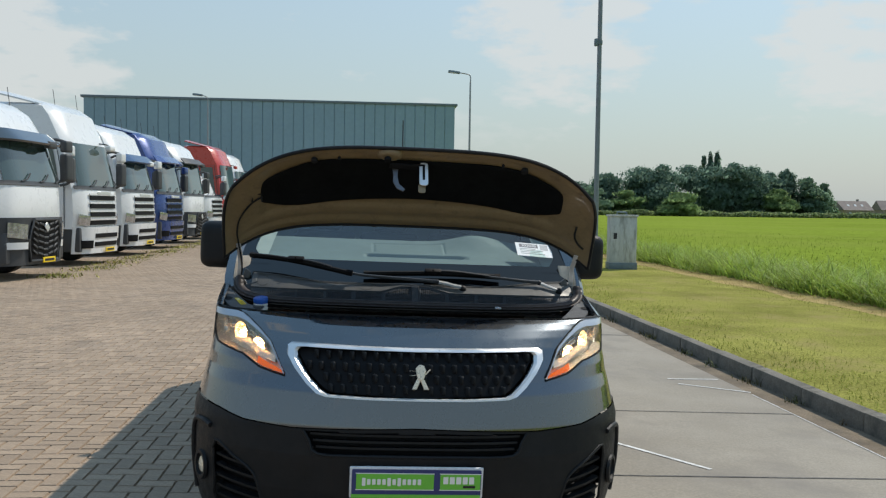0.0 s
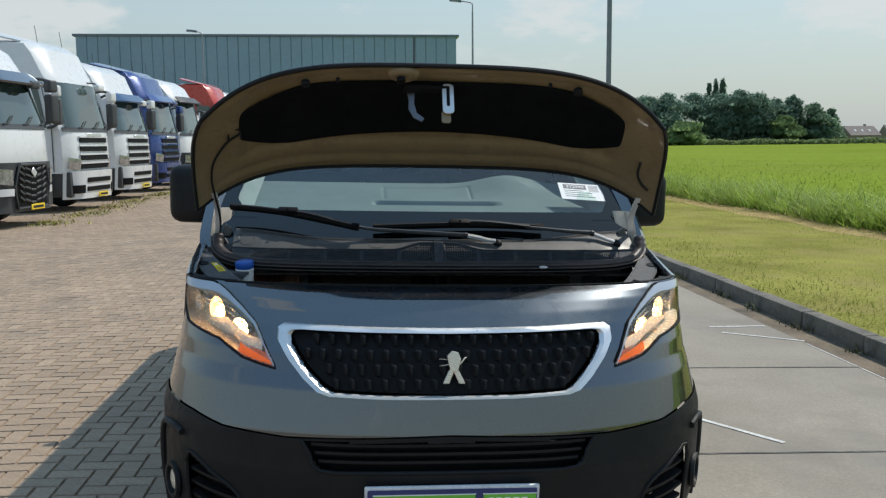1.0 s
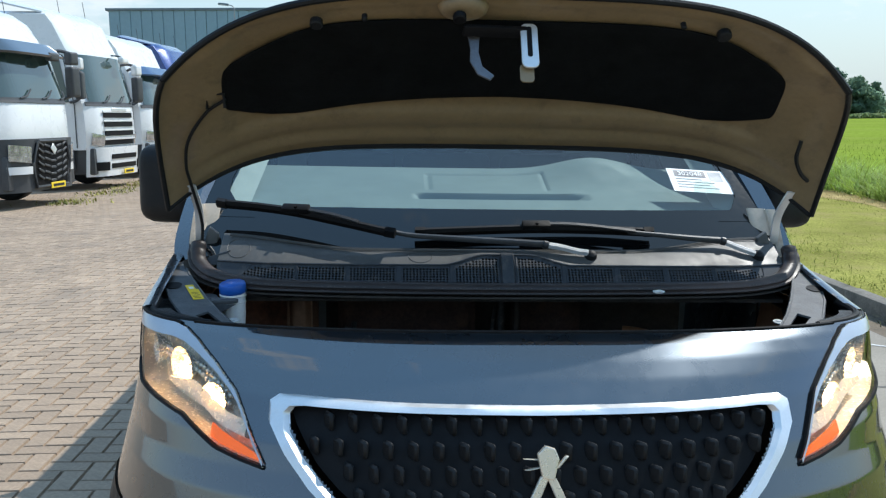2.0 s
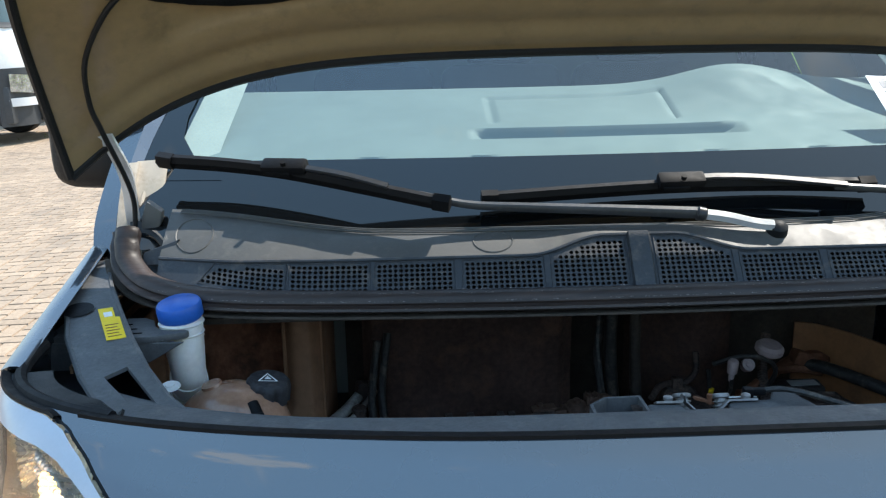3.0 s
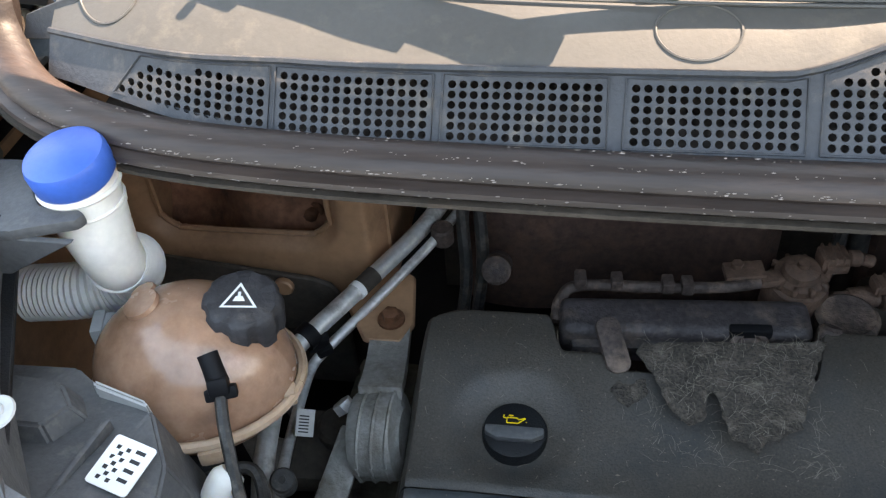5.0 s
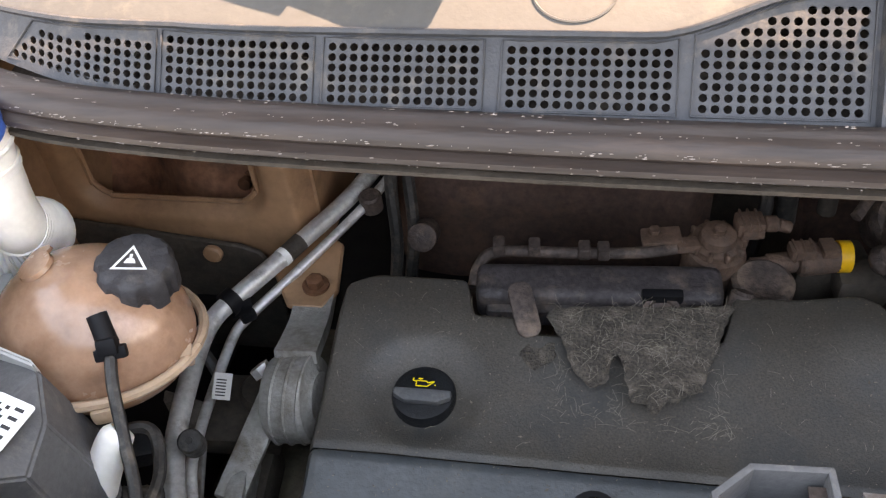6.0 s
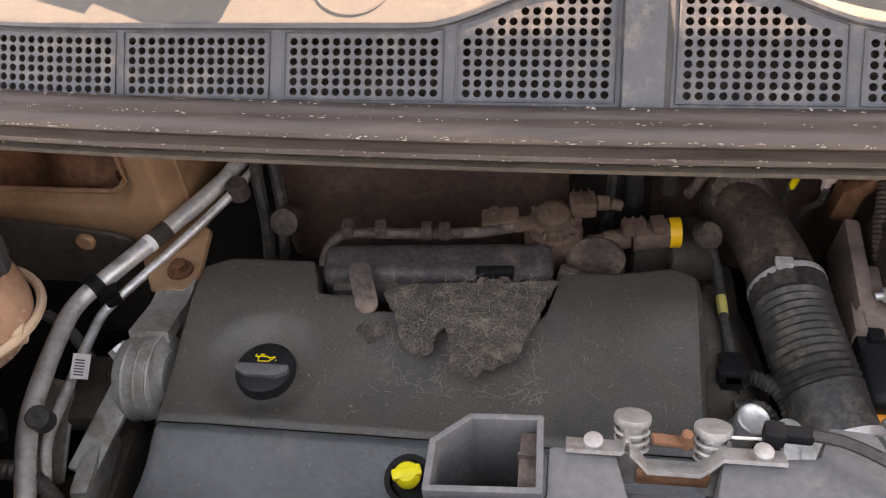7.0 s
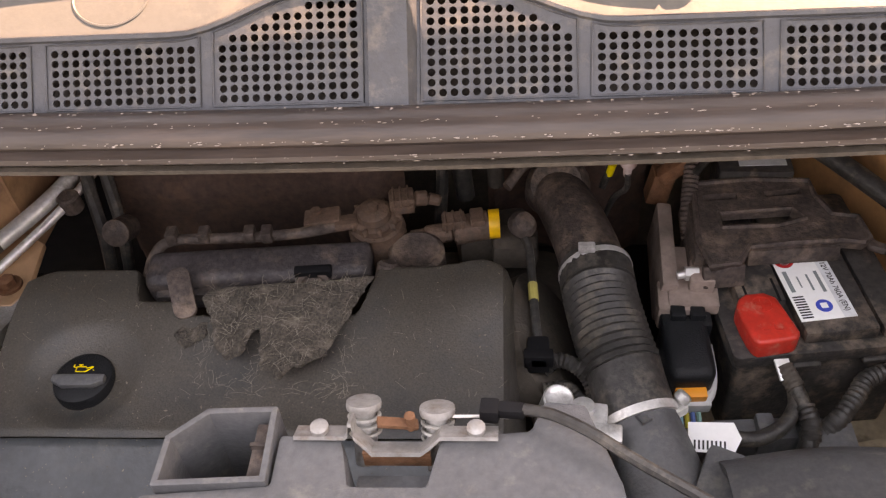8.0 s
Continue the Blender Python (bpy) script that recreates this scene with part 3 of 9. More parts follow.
def lamp_post(x, y, z, h, reach, label):
    t = empty("street_lamp", label, "street lamp", "yard lamps", (x, y, z))
    part("post", cyl(0.085, (0, 0, 0), (0, 0, h - 0.5), 16, r2=0.05), STEEL, t)
    part("arm", tube([(0, 0, h - 0.55), (0, 0, h - 0.15), (-0.12, 0, h), (-reach, 0, h + 0.10)], 0.035, 10), STEEL, t)
    head = part("lamp_head", sweep(smooth_line([(-reach + 0.08, 0, h + 0.10), (-reach - 0.3, 0, h + 0.15), (-reach - 0.62, 0, h + 0.17)], 4), [(-0.13, -0.05), (-0.10, 0.05), (0.10, 0.05), (0.13, -0.05), (0, -0.10)]), FLASH, t)
    part("diffuser", box((0.4, 0.2, 0.05), (-reach - 0.34, 0, h + 0.07), (0, 6, 0), 0.02), GREY_LENS, head)


GREY_LENS = material("lamp_diffuser", (0.55, 0.58, 0.58), 0.25, 0, 0.05, 9, 0.02, 90, 0)
lamp_post(6.5, 50, yard_z(3.0), 9.9, 0.75, "tall galvanised street lamp with a single arm")
lamp_post(-11.35, 62, yard_z(-9), 9.5, 0.45, "tall galvanised street lamp behind the lorries")
mast = empty("camera_mast", "tall dark steel mast with a small camera box, on the verge", "mast", at=(7.46, 24.3, VERGE_Z))
part("mast_pole", cyl(0.085, (0, 0, 0), (0, 0, 14), 18, r2=0.06), DARKSTEEL, mast)
part("mast_foot", cyl(0.13, (0, 0, 0), (0, 0, 0.35), 18, 0.02), DARKSTEEL, mast)
cam_box = part("camera_box", box((0.10, 0.16, 0.24), (-0.12, 0, 6.98), (0, 0, 0), 0.03), FLASH, mast)
part("box_strap", cyl(0.095, (0, 0, 6.92), (0, 0, 7.04), 16), FLASH, cam_box)
# switch cabinet
CABINET = material("grubby_white_cabinet", (0.50, 0.51, 0.49), 0.6, 0.1, 0.12, 2, 0.08, 30, 0.1, dirt=(0.22, 0.22, 0.19), dirt_amount=0.38, dirt_scale=3, stretch=(2, 2, 0.5))
cab = empty("switch_cabinet", "grubby white metal switch cabinet on a dark plinth", "cabinet", at=(6.68, 18.9, VERGE_Z), turn=-4)
part("body", box((0.70, 0.42, 1.22), (0, 0, 0.80), bevel=0.015), CABINET, cab)
part("plinth", box((0.74, 0.46, 0.20), (0, 0, 0.10), bevel=0.01), FLASH, cab)
part("lid", box((0.76, 0.48, 0.05), (0, 0, 1.43), bevel=0.015), CABINET, cab)
part("lifting_lug", tube([(-0.13, 0, 1.45), (-0.13, 0, 1.52), (0.10, 0, 1.52), (0.10, 0, 1.45)], 0.02, 8), FLASH, cab)
door = part("door", box((0.34, 0.012, 1.12), (-0.17, -0.214, 0.80), bevel=0.004), CABINET, cab)
part("door", box((0.33, 0.012, 1.12), (0.172, -0.214, 0.80), bevel=0.004), CABINET, cab)
part("plain_mark", box((0.09, 0.006, 0.16), (-0.22, -0.222, 0.90)), INK, door)

# ---- woods, houses beyond the field ----
BARK = material("tree_bark", (0.06, 0.05, 0.04), 0.9, 0, 0.3, 2, 0.2, 20, 0.5)
# leaf colours are lightened and blued to carry the haze of distance
LEAF = [material("hazy_leaves_" + n_, c, 0.9, 0, 0.2, 0.12, 0.1, 3, 0, island=0.12, spec=0.0) for n_, c in (("deep", (0.195, 0.285, 0.215)), ("mid", (0.21, 0.305, 0.20)), ("pale", (0.24, 0.34, 0.15)))]
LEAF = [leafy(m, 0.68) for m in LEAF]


def tree(px_dir, dist, h, w, kind, seed):
    rnd = random.Random(seed)
    x, y = -0.27 + (dist + 3.5) * math.tan(radians(px_dir)), dist
    t = empty("tree", ("tall narrow poplar in full leaf" if w < 0.3 * h else "broad leafy tree at the far edge of the field"), "tree", "trees beyond the field", (x, y, VERGE_Z - 0.25))
    trunk = [cyl(0.035 * h * 0.6, (0, 0, 0), (0, 0, h * 0.55), 8, r2=0.012 * h)]
    for k in range(5):
        a = rnd.uniform(0, 6.28)
        z0 = h * rnd.uniform(0.22, 0.5)
        trunk.append(cyl(0.010 * h, (0, 0, z0), (math.cos(a) * w * 0.35, math.sin(a) * w * 0.35, z0 + h * rnd.uniform(0.12, 0.3)), 6, r2=0.003 * h))
    part("trunk", join(*trunk), BARK, t)
    vs, fs = [], []
    blobs = []
    for k in range(10 if w < 0.3 * h else 24):
        f = rnd.random()
        a = rnd.uniform(0, 6.28)
        zz = h * (0.05 + 0.85 * f)
        prof = math.sin(math.pi * min(1, 0.34 + 0.62 * f)) ** 0.6
        r = w * 0.5 * prof * rnd.uniform(0.2, 0.75)
        blobs.append((V((math.cos(a) * r, math.sin(a) * r, zz)), w * rnd.uniform(0.20, 0.32), h * rnd.uniform(0.09, 0.16)))
    blobs.append((V((0, 0, h * 0.9)), w * 0.16, h * 0.1))
    for c, rw, rh in blobs:
        for k in range(300):
            d = V((rnd.gauss(0, 1), rnd.gauss(0, 1), rnd.gauss(0, 1))).normalized() * (rnd.random() ** 0.35)
            p = c + V((d.x * rw, d.y * rw, d.z * rh)) * (1 + 0.25 * rnd.gauss(0, 1) * 0.6)
            s = rnd.uniform(0.25, 0.52) if k % 6 else rnd.uniform(0.6, 1.0)
            n = (d * 1.6 + V((rnd.gauss(0, 0.45), rnd.gauss(0, 0.45), rnd.gauss(0.5, 0.45)))).normalized()
            a_, b_ = n.orthogonal().normalized() * s, n.cross(n.orthogonal()).normalized() * s * 0.7
            i = len(vs)
            vs += [p - a_, p - b_ * 0.8, p + a_, p + b_]
            fs.append((i, i + 1, i + 2, i + 3))
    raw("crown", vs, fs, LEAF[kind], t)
    return t


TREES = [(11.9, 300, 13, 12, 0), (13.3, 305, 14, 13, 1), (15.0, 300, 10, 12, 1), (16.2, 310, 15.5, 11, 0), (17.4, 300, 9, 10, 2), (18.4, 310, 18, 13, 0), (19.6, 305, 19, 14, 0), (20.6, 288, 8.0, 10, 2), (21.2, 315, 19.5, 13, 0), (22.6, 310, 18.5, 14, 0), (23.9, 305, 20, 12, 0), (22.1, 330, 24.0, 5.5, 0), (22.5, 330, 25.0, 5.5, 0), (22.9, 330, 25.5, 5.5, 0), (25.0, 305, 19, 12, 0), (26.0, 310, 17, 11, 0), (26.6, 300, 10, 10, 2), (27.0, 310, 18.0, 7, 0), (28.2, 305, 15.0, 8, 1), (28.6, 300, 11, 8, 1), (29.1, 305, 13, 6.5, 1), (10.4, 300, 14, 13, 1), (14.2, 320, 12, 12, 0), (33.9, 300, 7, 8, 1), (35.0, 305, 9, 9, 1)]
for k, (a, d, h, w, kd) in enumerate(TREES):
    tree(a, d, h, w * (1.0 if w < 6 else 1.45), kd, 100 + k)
# hedge row under the wood
hv, hf = [], []
rnd = random.Random(77)
for k in range(9000):
    a = rnd.uniform(9, 38)
    x, y = -0.27 + 295 * math.tan(radians(a)), 291 + rnd.uniform(-3, 3)
    top = 1.6 + 0.9 * noise.noise(V((x * 0.12, 0, 0)))
    p = V((x, y, VERGE_Z - 0.2 + top * rnd.random() ** 0.6))
    s = rnd.uniform(0.25, 0.6)
    n = V((rnd.gauss(0, 1), rnd.gauss(0, 1), rnd.gauss(0.6, 1))).normalized()
    a_, b_ = n.orthogonal().normalized() * s, n.cross(n.orthogonal()).normalized() * s
    i = len(hv)
    hv += [p - a_, p - b_, p + a_, p + b_]
    hf.append((i, i + 1, i + 2, i + 3))
tagged(raw("hedge", hv, hf, leafy(material("pale_hedge_leaves", (0.22, 0.28, 0.13), 0.7, 0, 0.25, 0.2, 0.2, 3, 0, island=0.3), 0.5), None), "pale green hedge along the far edge of the field", "hedge", kind="stuff")
BRICK = material("brown_brick", (0.30, 0.24, 0.20), 0.9, 0, 0.1, 0.5, 0.1, 8, 0.2)
# brown tile made paler, with distance haze put into its colour
TILE = material("hazy_brown_tile", (0.19, 0.155, 0.14), 0.8, 0, 0.12, 0.4, 0.1, 6, 0.3)


def house(a, dist, w, d, h, turn):
    x = -0.27 + (dist + 3.5) * math.tan(radians(a))
    t = empty("house", "brown brick house with a pitched tiled roof", "house", "houses beyond the field", (x, dist, VERGE_Z - 0.25), turn)
    part("wall", box((w, d, h * 0.5), (0, 0, h * 0.25)), BRICK, t)
    bm = bmesh.new()
    e = 0.5
    P = [(-w / 2 - e, -d / 2 - e, h * 0.45), (w / 2 + e, -d / 2 - e, h * 0.45), (w / 2 + e, d / 2 + e, h * 0.45), (-w / 2 - e, d / 2 + e, h * 0.45), (-w / 2 - e, 0, h), (w / 2 + e, 0, h)]
    v = [bm.verts.new(p) for p in P]
    for q in ((0, 1, 5, 4), (2, 3, 4, 5), (0, 4, 3), (1, 2, 5), (0, 3, 2, 1)):
        bm.faces.new([v[i] for i in q])
    roof = part("roof", bm, TILE, t, smooth=False)
    part("chimney", box((0.7, 0.7, 1.4), (w * 0.25, 0.4, h)), BRICK, roof)
    for k in (-1, 0, 1):
        win = part("window", box((1.3, 0.08, 1.2), (k * w * 0.28, -d / 2 - 0.03, h * 0.24)), GREY_LENS, t)
        sky_l = part("roof_window", box((0.9, 0.08, 1.1), (k * w * 0.25, -d / 4 - 0.2, h * 0.74), (-48, 0, 0)), GREY_LENS, t)


house(30.6, 330, 13, 9, 6.8, 8)
house(32.8, 345, 13, 9, 7.4, -6)
house(34.6, 330, 9, 8, 6.5, 20)

# ---- row of lorries ----
TRUCK_WHITE = material("white_lorry_paint", (0.72, 0.73, 0.73), 0.3, 0, 0.03, 1.5, 0.02, 20, 0.0, coat=0.6)
TRUCK_BLUE = material("blue_lorry_paint", (0.018, 0.055, 0.22), 0.28, 0.2, 0.05, 1.5, 0.03, 20, 0.02, coat=0.8)
TRUCK_RED = material("red_lorry_paint", (0.50, 0.035, 0.02), 0.3, 0, 0.05, 1.5, 0.03, 20, 0.02, coat=0.7)
TRUCK_GREY = material("dark_grey_lorry_plastic", (0.055, 0.058, 0.062), 0.5, 0, 0.12, 2, 0.08, 20, 0.05)
TRUCK_GLASS = material("lorry_tinted_glass", (0.045, 0.075, 0.072), 0.06, 0.1, 0.05, 1, 0.02, 20, 0, coat=1.0)
TRUCK_LAMP = material("lorry_lamp_lens", (0.50, 0.51, 0.52), 0.10, 0.75, 0.5, 11, 0.3, 40, 0.6, 25)
VISOR = material("dark_visor_plastic", (0.02, 0.028, 0.036), 0.15, 0, 0.1, 2, 0.05, 20, 0, coat=1.0)


def lorry(y, paint, trim, height, style, label, visor, x=-6.85, turn=-8, drop=0.0):
    """A cab that faces +x; its far front corner stands at (x, y)."""
    t = empty("lorry", label, "lorry", "row of parked lorries", (x, y, yard_z(-9)), turn)
    H = height
    W = 2.48
    brow = H - (0.80 if style == 0 else 0.98)
    BH = 0.98 if style == 0 else 0.68
    prof = [(-2.25, 0.95), (-0.02, 0.95), (0.03, 1.25), (0.0, 1.95), (-0.03, 2.02), (-0.28, brow), (-0.36, brow + 0.12), (-0.62, H - 0.22), (-1.0, H), (-2.25, H + 0.04)]
    # cab shell: a profile carried across with rounded shoulders
    bm = bmesh.new()
    n = 14
    rings = []
    for k in range(n + 1):
        s = -1 + 2 * k / n
        pull = abs(s) ** 6
        rings.append([bm.verts.new((px - (0.22 * pull if px > -0.9 else 0), -W / 2 + s * W / 2 * (1 - 0.04 * smoothstep(2.0, H, pz)), pz - (0.10 * pull if pz > H - 0.4 else 0))) for px, pz in prof])
    for a, b in zip(rings, rings[1:]):
        for i in range(len(prof)):
            j = (i + 1) % len(prof)
            bm.faces.new((a[i], b[i], b[j], a[j]))
    bm.faces.new(rings[0])
    bm.faces.new(rings[-1][::-1])
    cabin = part("cab", bm, paint, t, angle=35)

    def face(s, z, out=0.02):
        """A point on the cab's front: s from -1 (near side) to 1 (far side)."""
        px = float(np.interp(z, [0.95, 1.25, 1.95, 2.02, brow, brow + 0.12], [-0.02, 0.03, 0.0, -0.03, -0.28, -0.36]))
        return V((px - 0.22 * abs(s) ** 6 + out, -W / 2 + s * W / 2 * (1 - 0.04 * smoothstep(2.0, H, z)), z))

    def patch(name, s0, s1, z0, z1, mat, out=0.02, parent=cabin, thick=0.0, n=12, label_=""):
        return part(name, surf(lambda u, v: face(u, z0 + (z1 - z0) * v, out), n, 4, thick, s0, s1), mat, parent, label_)
    screen_ = patch("windscreen", -0.90, 0.90, 2.05, brow - 0.03, TRUCK_GLASS, 0.02, n=16, label_="large tinted windscreen")
    patch("screen_surround", -0.97, 0.97, 1.97, 2.06, TRUCK_GREY, 0.03, thick=0.02)
    for s in (-0.55, 0.05, 0.6):
        part("wiper", tube([face(s, 2.05, 0.05), face(s + 0.18, 2.10, 0.06), face(s + 0.34, 2.22, 0.05)], 0.016, 6), TRUCK_GREY, screen_)
    if visor:
        part("sun_visor", sweep([face(s, brow - 0.02, 0.10) + V((0.13, 0, 0)) for s in np.linspace(-0.97, 0.97, 12)], [(-0.16, 0.15), (-0.17, 0.19), (0.12, -0.04), (0.10, -0.08)], up=(0, 0, 1)), visor, cabin, "dark sun visor")
    # side window, door seam, handle and side mirrors on both sides
    for sd in (-1, 1):
        yy = (-W - 0.012) if sd < 0 else 0.012
        part("door_window", prism([(-0.55, 2.05), (-1.35, 2.05), (-1.35, brow - 0.15), (-0.72, brow - 0.15)], -0.01, 0.01, m=pose(0, yy + (0.02 if sd < 0 else -0.02), 0, 90, 0, 0)), TRUCK_GLASS, cabin)
        part("door_seam", tube([(-0.42, yy, 1.0), (-0.42, yy, 2.0), (-0.62, yy, brow - 0.05), (-1.42, yy, brow - 0.05), (-1.42, yy, 1.0)], 0.012, 5, smooth=False), TRUCK_GREY, cabin)
        part("step_well", box((0.9, 0.06, 0.5), (-0.95, yy, 0.72), bevel=0.02), TRUCK_GREY, cabin)
        m_y = yy + sd * 0.26
        mirror = part("side_mirror", box((0.20, 0.26, 0.62), (-0.12, m_y, 2.42), (0, 0, sd * -12), 0.06, 3), TRUCK_GREY, cabin, "tall dark side mirror")
        part("wide_mirror", box((0.18, 0.25, 0.26), (-0.12, m_y, 2.90), (0, 0, sd * -12), 0.05, 3), TRUCK_GREY if style != 1 else paint, mirror)
        part("mirror_arm", tube([(-0.5, yy, 3.0), (-0.3, yy + sd * 0.12, 3.05), (-0.12, m_y, 3.0)], 0.035, 8), TRUCK_GREY, mirror)
        part("mirror_arm", tube([(-0.5, yy, 2.05), (-0.3, yy + sd * 0.12, 2.08), (-0.12, m_y, 2.15)], 0.035, 8), TRUCK_GREY, mirror)
        wheel = part("wheel", lathe([(0.30, -0.15), (0.46, -0.16), (0.50, -0.12), (0.51, 0), (0.50, 0.12), (0.46, 0.16), (0.30, 0.15)], (-1.38, yy - sd * 0.16, 0.51), (90, 0, 0), 26), TYRE, t)
        part("hub", lathe([(0.0, -0.10), (0.12, -0.11), (0.14, -0.04), (0.30, -0.05), (0.31, -0.14)] if sd > 0 else [(0.0, 0.10), (0.12, 0.11), (0.14, 0.04), (0.30, 0.05), (0.31, 0.14)], (-1.38, yy - sd * 0.16, 0.51), (90, 0, 0), 20), STEEL, wheel)
        wheel = part("wheel", lathe([(0.30, -0.30), (0.46, -0.31), (0.50, -0.28), (0.51, 0), (0.50, 0.28), (0.46, 0.31), (0.30, 0.30)], (-5.0, yy - sd * 0.32, 0.51), (90, 0, 0), 26), TYRE, t)
        part("side_skirt", box((1.9, 0.06, 0.75), (-3.2, yy - sd * 0.06, 0.75), bevel=0.03), paint, t)
    part("kerb_mirror", box((0.14, 0.34, 0.16), tuple(face(0.45, brow - 0.08, 0.26)), (0, 0, 0), 0.05, 3), paint if style == 1 else TRUCK_GREY, cabin)
    part("mirror_stay", tube([face(0.45, brow + 0.05, 0.0), face(0.45, brow + 0.02, 0.2), face(0.45, brow - 0.06, 0.26)], 0.02, 6), TRUCK_GREY, cabin)
    # bumper and grille
    bump = part("bumper", surf(lambda u, v: V((0.14 - 0.34 * abs(u) ** 5 - 0.05 * (1 - v), -W / 2 + u * W / 2, 0.32 + BH * v)), 24, 6, 0.05), trim, t, "front bumper")
    part("bumper_back", box((0.9, W - 0.1, 0.62), (-0.5, -W / 2, 0.68), bevel=0.04), TRUCK_GREY, bump)

    def front(s, z, out=0.0):
        return V((0.15 - 0.34 * abs(s) ** 5 - 0.05 * (1 - (z - 0.32) / BH) + out, -W / 2 + s * W / 2, z))
    if style == 0:
        g = part("grille", surf(lambda u, v: front(u * (1 - 0.22 * abs(v - 0.45)), 0.42 + 0.80 * v, 0.015), 10, 6, 0.02, -0.50, 0.50), BLACK, bump)
        for r in range(6):
            for c in range(5):
                p = front(-0.34 + 0.17 * c, 0.50 + 0.125 * r + 0.04 * abs(c - 2), 0.035)
                part("grille_bar", box((0.03, 0.19, 0.045), tuple(p), (12 * (c - 2), 0, 0), 0.010, 1), TRUCK_GREY, g)
        part("grille_rim", tube([front(s, z, 0.03) for s, z in ((-0.40, 1.26), (-0.54, 0.86), (-0.46, 0.40), (0.46, 0.40), (0.54, 0.86), (0.40, 1.26), (-0.40, 1.26))], 0.03, 6, smooth=False), TRUCK_GREY, g)
        part("grille_mark", box((0.02, 0.14, 0.18), tuple(front(0, 1.10, 0.05)), (45, 0, 0), 0.01, 1), SATIN, g)
        for s in (-1, 1):
            lm = part("headlamp", surf(lambda u, v, s=s: front(s * (0.60 + 0.32 * u), 0.86 + 0.30 * v + 0.05 * u, 0.03), 6, 4, 0.03, 0, 1), TRUCK_LAMP, bump, "clear lorry headlamp")
            part("lamp_bar", surf(lambda u, v, s=s: front(s * (0.58 + 0.36 * u), 0.66 + 0.14 * v, 0.03), 6, 3, 0.03, 0, 1), paint, bump)
    else:
        for r in range(4):
            z0 = 1.05 + 0.215 * r
            patch("grille_slat", -0.60, 0.60, z0, z0 + 0.115, BLACK, 0.03, thick=0.02)
            patch("slat_edge", -0.64, 0.64, z0 + 0.125, z0 + 0.165, paint, 0.05, thick=0.03)
        for r in range(2):
            part("bumper_slat", surf(lambda u, v: front(u, 0.50 + 0.22 * r + 0.11 * v, 0.012), 10, 2, 0.02, -0.52, 0.52), BLACK, bump)
        part("plain_bar", box((0.02, 0.8, 0.08), tuple(face(0, 1.88, 0.05)), (0, 0, 0), 0.006, 1), SATIN, cabin)
        for s in (-1, 1):
            part("headlamp", surf(lambda u, v, s=s: face(s * (0.66 + 0.28 * u), 1.02 + 0.26 * v + 0.06 * u, 0.03), 6, 4, 0.03, 0, 1), TRUCK_LAMP, cabin, "clear lorry headlamp")
            part("bumper_pocket", surf(lambda u, v, s=s: front(s * (0.62 + 0.28 * u), 0.46 + 0.2 * v, 0.012), 6, 3, 0.02, 0, 1), BLACK, bump)
    pl = part("number_plate", box((0.02, 0.52, 0.115), tuple(front(0.12, 0.40, 0.045)), (0, 0, 0), 0.005, 1), YELLOW, bump, "yellow plate with a plain bar")
    part("plain_bar", box((0.004, 0.40, 0.05), tuple(front(0.12, 0.40, 0.058))), INK, pl)
    # roof fairing, beacons, aerials and the frame behind
    part("roof_fairing", surf(lambda u, v: V((-1.1 - 1.15 * v, -W / 2 + u * (W / 2 - 0.12), H + 0.02 + 0.30 * v * (1 - 0.25 * u ** 4) - 0.05 * (1 - v) * u * u)), 10, 6, 0.04), paint, cabin)
    for s in (-0.5, 0.5):
        part("aerial", cyl(0.007, (-0.95, -W / 2 + s * W / 2, H - 0.02), (-1.0, -W / 2 + s * W / 2, H + 0.38), 6), TRUCK_GREY, cabin)
    part("chassis", join(box((6.2, 0.9, 0.28), (-3.2, -W / 2, 0.85)), box((0.9, 2.3, 0.15), (-5.0, -W / 2, 1.1), bevel=0.03)), TRUCK_GREY, t)
    return t


lorry(17.0, TRUCK_WHITE, TRUCK_GREY, 3.75, 0, "white long-haul lorry with a dark grey bumper", VISOR)
lorry(21.6, TRUCK_WHITE, TRUCK_WHITE, 4.15, 1, "tall white lorry with a slatted black grille", None)
lorry(26.1, TRUCK_WHITE, TRUCK_WHITE, 3.95, 1, "white lorry with a blue-tinted sun visor", material("blue_visor", (0.05, 0.10, 0.2), 0.2, 0.2))
lorry(30.6, TRUCK_BLUE, TRUCK_BLUE, 4.15, 1, "dark blue lorry with roof lamps", TRUCK_BLUE)
lorry(35.4, TRUCK_WHITE, TRUCK_GREY, 4.15, 0, "white lorry with a grey bumper and visor", TRUCK_GREY)
lorry(40.3, TRUCK_WHITE, TRUCK_WHITE, 3.0, 1, "low white lorry between taller ones", None)
lorry(45.5, TRUCK_RED, TRUCK_BLUE, 4.7, 1, "red lorry with a blue bumper", None)
lorry(51.0, TRUCK_WHITE, TRUCK_WHITE, 4.6, 1, "white lorry far down the row", None)

# ---- the van ----
van = empty("van", "dark grey delivery van with its bonnet raised, parked on the yard", "van")
van.matrix_basis = VAN_FRAME.copy()

